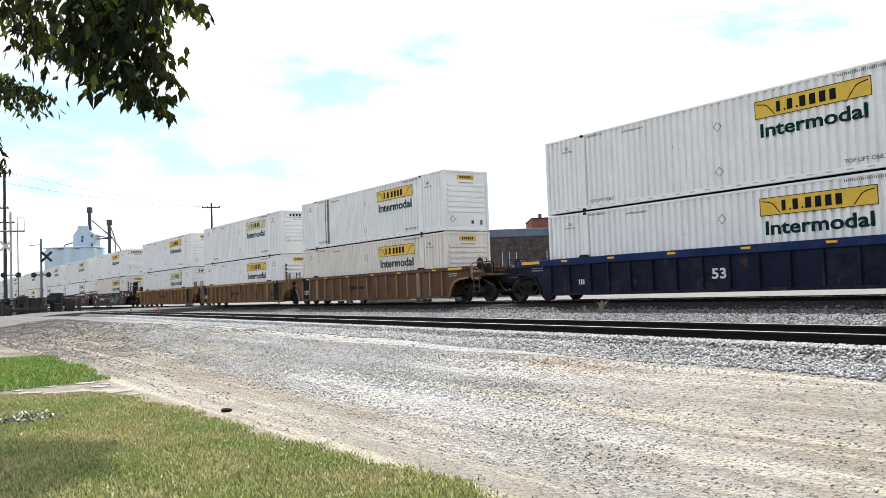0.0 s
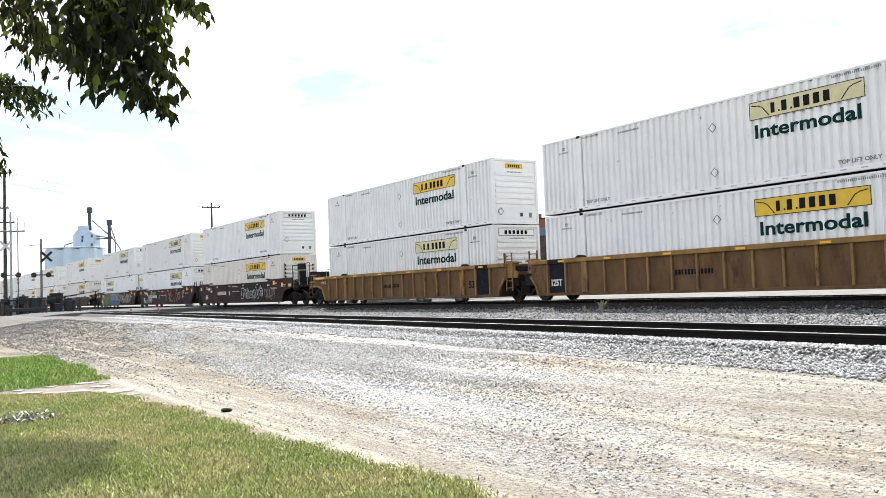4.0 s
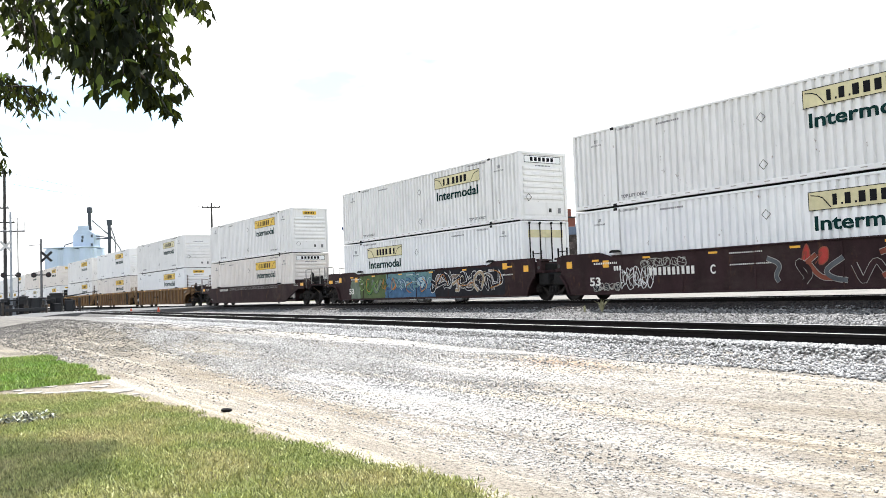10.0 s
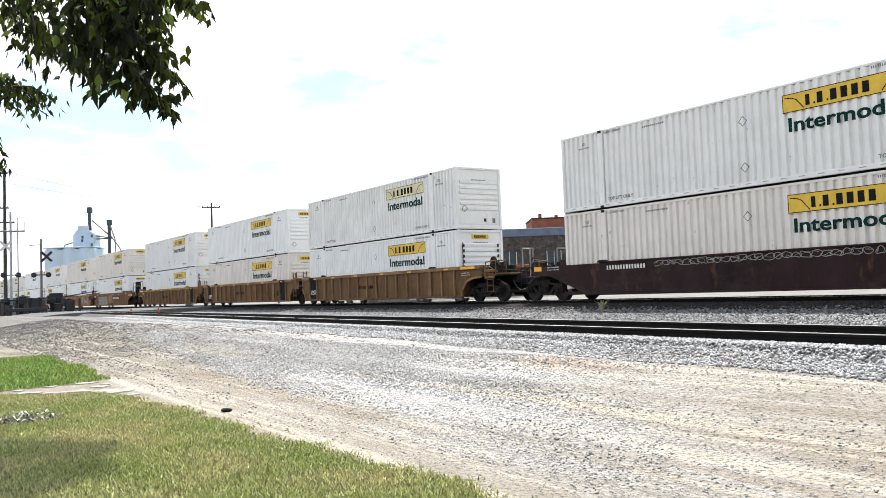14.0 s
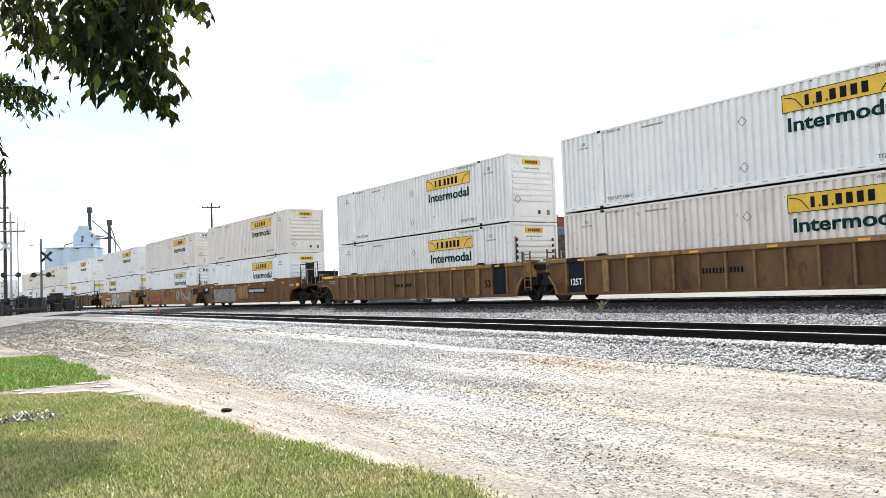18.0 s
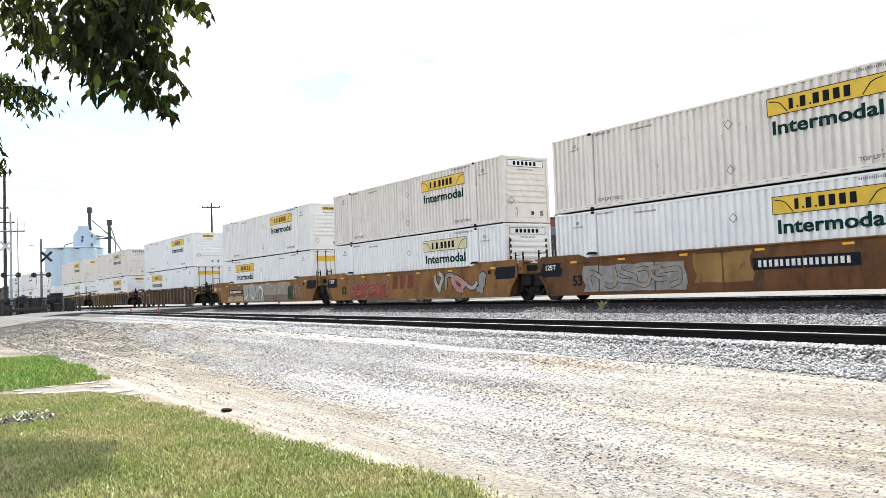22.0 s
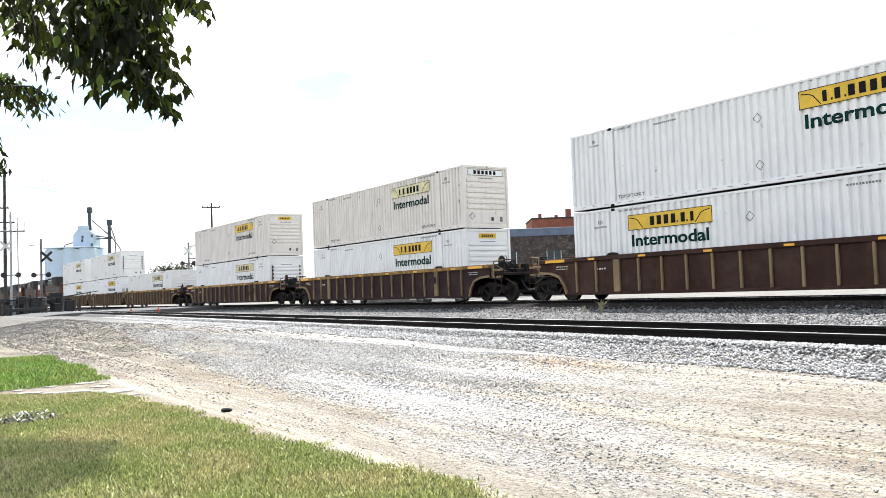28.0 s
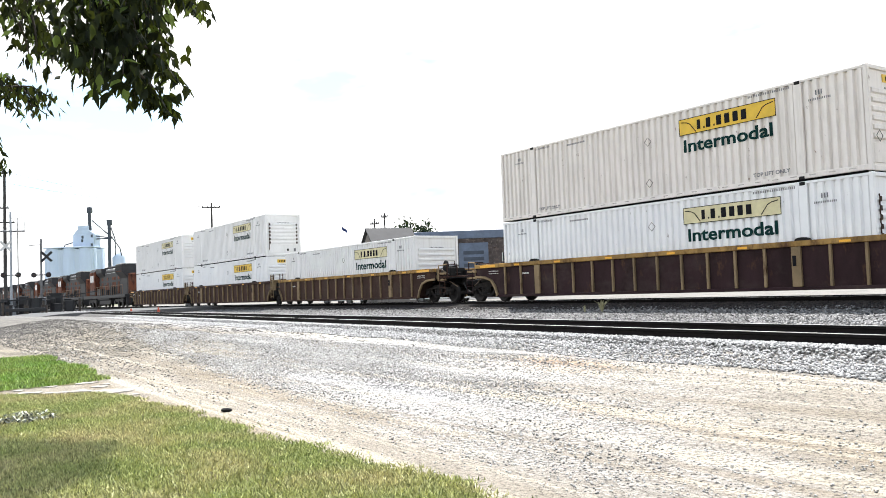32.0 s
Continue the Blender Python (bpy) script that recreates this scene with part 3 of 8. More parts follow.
def container(tint, logo, end, label, at, low_mark=True):
    """A 53-foot corrugated container; nose towards +x, doors towards -x, its near lower rear corner at the origin."""
    t = thing("shipping_container", label, "container", at, "containers on the train")
    M = TINTS[tint]
    L, W, H = CAR_L, BOX_W, BOX_H
    turn = Matrix.Translation((0, W, 0)) @ Matrix.Diagonal((1, -1, 1, 1))

    def near_far(key, name, make, material, lab=""):
        me = cached((key, 0, material.name), lambda: make(lambda y: y).mesh(name, material))
        a = hung(name, me, t, lab)
        me = cached((key, 1, material.name), lambda: make(lambda y: W - y).mesh(name, material))
        return a, hung(name, me, t, lab)

    def wall(flip):
        s = Shape()
        for a, b in ((0.13, 1.98), (2.22, 13.94), (14.18, L - 0.13)):
            c = corrugated(a, b, 0.17, 2.80, flip(0.010), flip(0.092))
            s.add(c.v, c.f)
        return s

    def lower_rail(flip):
        return Shape().box(0.1, L - 0.1, *sorted((flip(0.0), flip(0.09))), 0.02, 0.17, 0.012)

    def upper_rail(flip):
        return Shape().box(0.1, L - 0.1, *sorted((flip(0.004), flip(0.09))), 2.80, H - 0.015, 0.012)

    near_far("wall", "side_wall", wall, M)
    near_far("rail0", "bottom_rail", lower_rail, M)

    def slots(flip):
        s = Shape()
        for k in range(26):
            x = 0.5 + k * 0.6
            s.box(x, x + 0.2, *sorted((flip(-0.003), flip(0.004))), 0.09, 0.118)
        return s
    for o in near_far("slots", "slot_row", slots, SLOT, "row of dark slots along the bottom rail"):
        o["kind"] = "stuff"
    near_far("rail1", "top_rail", upper_rail, M)
    post = cached(("lift_post", M.name), lambda: Shape().box(-0.13, 0.13, -0.039, 0.039, 0.171, 2.799, 0.01).mesh("lift_post", M))
    cast = cached("cast", lambda: Shape().box(-0.09, 0.09, -0.083, 0.083, 0, 0.10, 0.015).mesh("lift_casting", IRON))
    for y, c in ((0.041, 0.067), (W - 0.041, W - 0.067)):
        for x in (2.1, 14.06):
            hung("lift_post", post, t, "", pose(x, y, 0))
            for z in (-0.005, H - 0.13):
                hung("lift_casting", cast, t, "dark steel lifting casting", pose(x, c, z))

    for x in (0.0, L - 0.13):
        for y in (0.0, W - 0.13):
            me = cached(("post", M.name), lambda: Shape().box(0, 0.13, 0, 0.13, 0.0, H, 0.012).mesh("corner_post", M))
            hung("corner_post", me, t, "", pose(x, y, 0))

    def roof():
        s = Shape().box(0.05, L - 0.05, 0.05, W - 0.05, H - 0.06, H - 0.03, 0)
        for i in range(40):
            s.box(0.3 + i * 0.395, 0.5 + i * 0.395, 0.15, W - 0.15, H - 0.03, H - 0.012)
        return s
    hung("roof", cached(("roof", M.name), lambda: roof().mesh("roof", M)), t)
    hung("floor", cached("floor", lambda: Shape().box(0.1, L - 0.1, 0.09, W - 0.09, 0.03, 0.15).mesh("floor", IRON)), t)

    def nose():
        s = Shape()
        x = L
        s.box(x - 0.09, x - 0.06, 0.12, W - 0.12, 0.1, H - 0.08)
        s.box(x - 0.10, x - 0.002, 0.131, W - 0.131, 0.0, 0.14, 0.012)
        s.box(x - 0.10, x - 0.004, 0.131, W - 0.131, H - 0.12, H - 0.005, 0.012)
        return s
    fw = hung("front_wall", cached(("nose", M.name), lambda: nose().mesh("front_wall", M)), t)
    for i in range(6):
        me = cached(("nose_rib", M.name), lambda: Shape().prism([(L - 0.06, 0), (L - 0.004, 0.035), (L - 0.004, 0.13), (L - 0.06, 0.165)], 0.22, W - 0.22).mesh("end_rib", M))
        hung("end_rib", me, fw, "", pose(0, 0, 0.86 + i * 0.25))
    look_of = len(BOX_SEEN) % 4
    BOX_SEEN.append(t)
    hung("kick_plate", cached(("kick", M.name), lambda: Shape().box(L - 0.059, L - 0.035, 0.2, W - 0.2, 0.22, 0.76, 0.01).mesh("kick_plate", M)), fw)
    hung("vent_box", cached("vb", lambda: Shape().box(L - 0.03, L - 0.012, 1.55, 1.68, 0.34, 0.50).mesh("vent_box", SEAL)), fw, "small dark vent")
    hung("document_box", cached("db", lambda: Shape().box(L - 0.03, L - 0.012, 2.05, 2.2, 0.3, 0.52).mesh("document_box", FAINT_INK)), fw, "grey document holder")
    if look_of == 0:
        # hinge lugs at both ends of the ribs, rusted dark
        for i in range(6):
            for y in (0.24, W - 0.36):
                me = cached("lug", lambda: Shape().box(L - 0.02, L + 0.02, 0, 0.12, 0, 0.15, 0.02).mesh("hinge_lug", RUST_DARK))
                hung("hinge_lug", me, fw, "dark rusty lug", pose(0, y, 0.84 + i * 0.25))
        hung("end_pipe", cached("ep", lambda: Shape().pipe([(L - 0.004, 0.25, 0.4), (L - 0.004, 0.25, 2.3)], 0.022).mesh("end_pipe", RUST_DARK)), fw, "dark vertical pipe on the end wall")
    elif look_of == 2:
        hung("end_pipe", cached("ep2", lambda: Shape().pipe([(L - 0.004, W - 0.25, 0.3), (L - 0.004, W - 0.25, 1.6)], 0.02).mesh("end_pipe", SEAL)), fw, "dark vertical pipe")
    if look_of in (1, 3):
        def diamond():
            pts = [(0, 0.17), (0.17, 0), (0, -0.17), (-0.17, 0)]
            s = Shape()
            for (a, b), (c, d) in zip(pts, pts[1:] + pts[:1]):
                s.prism([(a, b), (c, d), (c * 0.84, d * 0.84), (a * 0.84, b * 0.84)], L - 0.002, L + 0.004, "x")
            return s
        hung("placard_holder", cached("end_diamond", lambda: diamond().mesh("placard_holder", SEAL)), fw, "diamond placard holder", pose(0, 0.45, 0.95 if look_of == 1 else 0.55))
    s = cached("endmarks", lambda: bars_x(0.9, 1.75, 2.28, 2.33, L - 0.045, 11).mesh("stencil", FAINT_INK))
    hung("stencil", s, fw, "small dark marks too fine to read")["kind"] = "stuff"

    if end == "wide":
        hung("end_panel", cached(("endw", logo), lambda: Shape().box(L - 0.058, L - 0.03, 0.3, W - 0.3, 2.42, 2.72).mesh("end_panel", WHITE)), t, "white framed name panel")
        hung("panel_frame", cached("endfr", lambda: Shape().box(L - 0.029, L - 0.024, 0.3, W - 0.3, 2.42, 2.44).box(L - 0.029, L - 0.024, 0.3, W - 0.3, 2.70, 2.72).box(L - 0.029, L - 0.024, 0.3, 0.32, 2.441, 2.699).box(L - 0.029, L - 0.024, W - 0.32, W - 0.3, 2.441, 2.699).mesh("panel_frame", BLACK_INK)), t, "thin dark panel frame")
        s = lambda: bars_x(0.62, W - 0.62, 2.49, 2.66, L - 0.024, 6).mesh("end_lettering", BLACK_INK)
        hung("end_lettering", cached("ends", s), t, "dark name strokes")["kind"] = "stuff"
    elif end == "small":
        hung("end_panel", cached("endy", lambda: Shape().box(L - 0.058, L - 0.03, 0.82, W - 0.82, 2.46, 2.68).mesh("end_panel", YELLOW)), t, "small yellow name panel")
        s = lambda: bars_x(0.95, W - 0.95, 2.51, 2.63, L - 0.024, 6).mesh("end_lettering", BLACK_INK)
        hung("end_lettering", cached("endys", s), t, "dark name strokes")["kind"] = "stuff"

    for y0 in (0.135, W / 2 + 0.01):
        def leaf():
            s = Shape().box(0.03, 0.07, 0, W / 2 - 0.145, 0.12, H - 0.1, 0.01)
            for k in range(3):
                s.box(0.018, 0.032, 0.1, W / 2 - 0.245, 0.3 + k * 0.85, 0.95 + k * 0.85, 0.006)
            return s
        hung("door", cached(("door", M.name), lambda: leaf().mesh("door", M)), t, "steel door leaf", pose(0, y0, 0))
    hung("door_sill", cached(("dsill", M.name), lambda: Shape().box(0.0, 0.1, 0.131, W - 0.131, 0.0, 0.11, 0.01).mesh("door_sill", M)), t)
    hung("door_header", cached(("dhead", M.name), lambda: Shape().box(0.0, 0.1, 0.131, W - 0.131, H - 0.09, H, 0.01).mesh("door_header", M)), t)

    def rod():
        s = Shape().tube((0.0, 0, 0.05), (0.0, 0, H - 0.04), 0.026, None, 8)
        s.box(-0.03, 0.03, -0.05, 0.05, 0.04, 0.12)
        s.box(-0.03, 0.03, -0.05, 0.05, H - 0.12, H - 0.04)
        return s.box(-0.035, 0.0, -0.02, 0.3, 1.0, 1.05)
    for y in (0.42, 0.98, W - 0.98, W - 0.42):
        hung("locking_rod", cached("rod", lambda: rod().mesh("locking_rod", IRON)), t, "dark vertical locking rod", pose(0, y, 0))
    hung("door_panel", cached(("doorpl", logo), lambda: Shape().box(0.004, 0.016, 0.35, W - 0.35, 2.2, 2.52).mesh("door_panel", FADED if logo == "f" else YELLOW)), t, "yellow name panel on the doors")

    # name panel: a coloured plate with a dark frame, plain strokes and a scroll at each end
    PM = FADED if logo == "f" else YELLOW
    Xa, Xb, Za, Zb = 9.70, 13.34, 2.0, 2.54

    def plate(flip):
        s = Shape()
        return s.box(Xa, Xb, *sorted((flip(0.004), flip(0.012))), Za, Zb)

    def strokes(flip):
        s = Shape()
        rnd = random.Random(3)
        ys = sorted((flip(-0.002), flip(0.0035)))
        for a, b in ((Xa, Xa + 0.02), (Xb - 0.02, Xb)):
            s.box(a, b, *ys, Za, Zb)
        for a, b in ((Za, Za + 0.02), (Zb - 0.02, Zb)):
            s.box(Xa + 0.021, Xb - 0.021, *ys, a, b)
        x = Xa + 0.74
        for k, w in enumerate((0.13, 0.05, 0.17, 0.05, 0.19, 0.19, 0.19, 0.19)):
            s.box(x, x + w, *ys, Za + 0.11, Za + 0.17 if w < 0.1 else Zb - 0.12)
            x += w + (0.06 if w < 0.1 else 0.12)
        for sgn, c in ((1, Xa), (-1, Xb)):
            pts = [(c + sgn * 0.08, Zb - 0.1), (c + sgn * 0.32, Zb - 0.14), (c + sgn * 0.45, Za + 0.34), (c + sgn * 0.68, Za + 0.06)]
            for (x0, z0), (x1, z1) in zip(pts, pts[1:]):
                d = Vector((x1 - x0, z1 - z0)).normalized() * 0.014
                s.prism([(x0 - d.y, z0 + d.x), (x1 - d.y, z1 + d.x), (x1 + d.y, z1 - d.x), (x0 + d.y, z0 - d.x)], *ys)
        return s
    near_far(("plate", logo), "name_panel", plate, PM, "yellow painted name panel" if logo != "f" else "faded cream-yellow name panel")
    near_far("strokes", "emblem", strokes, BLACK_INK, "dark strokes and frame of the name panel")
    me = word_mesh("Intermodal", 3.34, 0.42, GREEN_INK)
    hung("lettering", me, t, "dark green lettering", pose(9.86, 0.012, 1.42))
    hung("lettering", me, t, "dark green lettering", pose(13.2, W - 0.012, 1.42, 0, 0, 180))
    if low_mark:
        me = word_mesh("TOP LIFT ONLY", 1.25, 0.12, FAINT_INK)
        hung("lettering", me, t, "small black lettering", pose(12.45, 0.012, 0.27))
        hung("lettering", me, t, "small black lettering", pose(2.4, 0.012, 0.25))

    def marks(flip):
        s = Shape()
        y = flip(0.012)
        y = max(y, y + 0.005) if y > 1 else y
        bars(s, 12.4, 13.85, 2.70, 2.77, y, 24, 2, 0.45)
        bars(s, 2.35, 3.2, 2.70, 2.77, y, 15, 4, 0.45)
        bars(s, 4.2, 5.2, 2.58, 2.64, y, 11, 5)
        bars(s, 14.4, 15.1, 2.2, 2.26, y, 13, 6, 0.45)
        bars(s, 14.62, 14.88, 2.34, 2.48, y, 3, 6, 0.45)
        bars(s, 1.0, 1.55, 2.3, 2.36, y, 11, 7, 0.45)
        bars(s, 1.18, 1.38, 2.42, 2.54, y, 3, 8, 0.45)
        return s
    for o in near_far("marks", "stencil", marks, FAINT_INK, "small dark marks too fine to read"):
        o["kind"] = "stuff"

    def placard():
        s = Shape()
        r, k = 0.16, 0.86
        pts = [(0, r), (r, 0), (0, -r), (-r, 0)]
        for (a, b), (c, d) in zip(pts, pts[1:] + pts[:1]):
            s.prism([(a, b), (c, d), (c * k, d * k), (a * k, b * k)], -0.0035, 0.0035)
        return s
    for y in (0.0085, W - 0.0085):
        for z in (0.62, 2.05):
            hung("placard_holder", cached("placard", lambda: placard().mesh("placard_holder", SEAL)), t, "diamond placard holder", pose(8.3, y, z))
    return t


def bars_x(y0, y1, z0, z1, x, n):
    s = Shape()
    w = (y1 - y0) / n
    for i in range(n):
        s.box(x - 0.006, x, y0 + i * w, y0 + i * w + w * 0.62, z0, z1)
    return s


def truck_parts(parent, x):
    """A two-axle truck under a car: bolster > side frames, springs, wheelsets."""
    yc = 1.295
    bol = hung("truck", cached("bolster", lambda: Shape().box(-0.22, 0.22, -1.05, 1.05, 0.42, 0.72, 0.03).box(-0.35, 0.35, -0.28, 0.28, 0.60, 0.78, 0.03).mesh("truck", IRON)),
               parent, "cast iron two-axle truck", pose(x, yc, 0))

    def frame_shape():
        s = Shape()
        s.prism([(-1.1, 0.54), (-1.05, 0.66), (-0.5, 0.72), (-0.34, 0.84), (0.34, 0.84), (0.5, 0.72), (1.05, 0.66), (1.1, 0.54), (0.3, 0.66), (-0.3, 0.66)], -0.09, 0.09)
        s.prism([(-0.36, 0.24), (0.36, 0.24), (0.42, 0.33), (-0.42, 0.33)], -0.085, 0.085)
        for sx in (-1, 1):
            s.prism([(sx * 0.74, 0.58), (sx * 0.62, 0.60), (sx * 0.30, 0.331), (sx * 0.42, 0.26)], -0.07, 0.07)
            s.prism([(sx * 0.22, 0.331), (sx * 0.30, 0.331), (sx * 0.30, 0.659), (sx * 0.22, 0.659)], -0.08, 0.08)
        for sx in (-1, 1):
            s.box(sx * 0.89 - 0.16, sx * 0.89 + 0.16, -0.13, 0.13, 0.34, 0.58, 0.03)
            s.tube((sx * 0.89, -0.19, 0.44), (sx * 0.89, 0.0, 0.44), 0.10, None, 12)
        return s
    for sy in (-1, 1):
        hung("side_frame", cached("sideframe", lambda: frame_shape().mesh("side_frame", TRUCK_IRON)), bol, "", pose(0, sy * 1.0, 0, 0, 0, 0 if sy < 0 else 180))

    def springs():
        s = Shape()
        for a in (-0.17, 0.0, 0.17):
            for k in range(5):
                s.lathe([(0, 0.06), (0.018, 0.075), (0.036, 0.06)], (a, 0, 0.35 + k * 0.045), "z", 10)
        return s
    for sy in (-1, 1):
        hung("spring_nest", cached("springs", lambda: springs().mesh("spring_nest", WHEEL)), bol, "", pose(0, sy * 1.1, 0))["kind"] = "stuff"

    def wheelset():
        s = Shape()
        for sy in (-1, 1):
            o = sy * 0.755
            prof = [(o - sy * 0.07, 0.455), (o - sy * 0.05, 0.465), (o - sy * 0.035, 0.43), (o + sy * 0.06, 0.42), (o + sy * 0.06, 0.35),
                    (o + sy * 0.02, 0.32), (o + sy * 0.03, 0.16), (o + sy * 0.09, 0.13), (o + sy * 0.09, 0.10)]
            s.lathe(prof, (0, 0, 0), "y", 22)
        s.tube((0, -1.0, 0), (0, 1.0, 0), 0.085, None, 10)
        return s
    for sx in (-1, 1):
        w = hung("wheelset", cached("wheelset", lambda: wheelset().mesh("wheelset", WHEEL)), bol, "worn steel wheels on an axle", pose(sx * 0.89, 0, 0.42))
        WHEELS[sx].append(w)
    return bol


WHEELS = {-1: [], 1: []}


def graffiti(parent, x0, x1, z0, z1, fill, line, seed, y=-0.105, n=6, inner=3, thin=0.017, fat=0.62):
    """Spray-painted tangle, no words: bulging shapes side by side with thin crooked outlines."""
    rnd = random.Random(seed)
    w, h = (x1 - x0) / n, z1 - z0
    edge, blobs = Shape(), {}

    def smooth(pts, closed):
        for _ in range(1):
            src = pts + pts[:1] if closed else pts
            out = [] if closed else [pts[0]]
            for p, q in zip(src, src[1:]):
                out += [(p[0] * 0.75 + q[0] * 0.25, p[1] * 0.75 + q[1] * 0.25), (p[0] * 0.25 + q[0] * 0.75, p[1] * 0.25 + q[1] * 0.75)]
            pts = out if closed else out + [pts[-1]]
        return pts

    for i in range(n):
        cx, cz = x0 + (i + 0.5) * w, (z0 + z1) / 2 + rnd.uniform(-0.05, 0.05) * h
        loop = []
        for k in range(9):
            a = 6.283 * k / 9 + rnd.uniform(-0.3, 0.3)
            r = rnd.uniform(0.45, 1.2) * min(1.0 / max(0.01, abs(math.cos(a))), 1.0 / max(0.01, abs(math.sin(a))), 1.3)
            loop.append((min(x1, max(x0, cx + w * fat * r * math.cos(a))), min(z1, max(z0, cz + h * 0.46 * r * math.sin(a)))))
        loop = smooth(loop, True)
        f = fill[i % len(fill)]
        if f is not None:
            s = blobs.setdefault(f, Shape())
            yy = y - 0.0012 * (i % 3)
            s.add([(cx, yy, cz)] + [(px, yy, pz) for px, pz in loop], [(0, 1 + k, 1 + (k + 1) % len(loop)) for k in range(len(loop))])
        ribbon(edge, loop + loop[:2], thin, y - 0.005 - 0.002 * (i % 2))
        for _ in range(inner):
            pts = [(cx + rnd.uniform(-0.6, 0.6) * w, cz + rnd.uniform(-0.45, 0.45) * h) for _ in range(rnd.randint(3, 4))]
            pts = [(min(x1, max(x0, a)), min(z1, max(z0, b))) for a, b in pts]
            ribbon(edge, smooth(pts, False), thin * rnd.uniform(0.5, 1.0), y - 0.009)
    for f, s in blobs.items():
        part("spray_paint", s, f, parent, "patches of spray paint")["kind"] = "stuff"
    part("spray_outline", edge, line, parent, "thin sprayed outlines")["kind"] = "stuff"


def throw_up(parent, x0, x1, z0, z1, fill, line, seed, n, fat, edge, y=-0.112, slant=0.0):
    """Fat sprayed forms, no words: crooked bands with a dark rim, one beside the other."""
    rnd = random.Random(seed)
    w, h = (x1 - x0) / n, z1 - z0
    rim, inner = Shape(), {}
    for i in range(n):
        m, turn = rnd.randint(4, 6), rnd.choice((-1, 1))
        a0, cx, cz = rnd.uniform(0, 6.28), i + 0.5 + rnd.uniform(-0.2, 0.2), 0.5 + rnd.uniform(-0.08, 0.08)
        out = []
        for q in range(m):
            a, r = a0 + turn * q * rnd.uniform(0.8, 1.7), rnd.uniform(0.45, 1.0)
            out.append((x0 + w * (cx + 0.85 * r * math.cos(a)), z0 + h * (cz + 0.46 * r * math.sin(a))))
        for _ in range(2):
            out = out[:1] + [(p[0] * f + v[0] * (1 - f), p[1] * f + v[1] * (1 - f)) for p, v in zip(out, out[1:]) for f in (0.75, 0.25)] + out[-1:]
        out = [(min(x1, max(x0, a + slant * (b - z0))), min(z1, max(z0, b))) for a, b in out]
        k = rnd.uniform(0.75, 1.15)
        ribbon(rim, out, fat * k + edge, y - 0.001 * (i % 2))
        ribbon(inner.setdefault(fill[i % len(fill)], Shape()), out, fat * k, y - 0.009 - 0.001 * (i % 2))
    part("spray_outline", rim, line, parent, "dark sprayed rims")["kind"] = "stuff"
    for f, sh in inner.items():
        part("spray_paint", sh, f, parent, "fat sprayed bands")["kind"] = "stuff"


def coat(parent, x0, x1, z0, z1, material, seed, label, y=-0.1035):
    """A rolled-on patch of paint with ragged edges."""
    rnd = random.Random(seed)
    n = max(3, int((x1 - x0) / 0.35))
    j = lambda: rnd.uniform(-0.05, 0.05)
    pts = [(x0 + (x1 - x0) * k / n + j(), z0 + abs(j()) * 0.6) for k in range(n + 1)]
    pts += [(x1 + j() * 2, z0 + (z1 - z0) * k / 4) for k in range(1, 4)]
    pts += [(x1 - (x1 - x0) * k / n + j(), z1 - abs(j()) * 1.2) for k in range(n + 1)]
    pts += [(x0 + j() * 2, z1 - (z1 - z0) * k / 4) for k in range(1, 4)]
    return part("paint_patch", Shape().prism(pts, y, -0.1005), material, parent, label)


def ribbon(s, pts, w, y):
    """A flat painted band along a line."""
    vs = []
    for k, p in enumerate(pts):
        a, b = pts[max(0, k - 1)], pts[min(len(pts) - 1, k + 1)]
        d = Vector((b[0] - a[0], b[1] - a[1]))
        d = d.normalized() * w if d.length > 1e-6 else Vector((w, 0))
        vs += [(p[0] - d.y, y - 0.0003 * k, p[1] + d.x), (p[0] + d.y, y - 0.0003 * k, p[1] - d.x)]
    s.add(vs, [(2 * k, 2 * k + 1, 2 * k + 3, 2 * k + 2) for k in range(len(pts) - 1)])


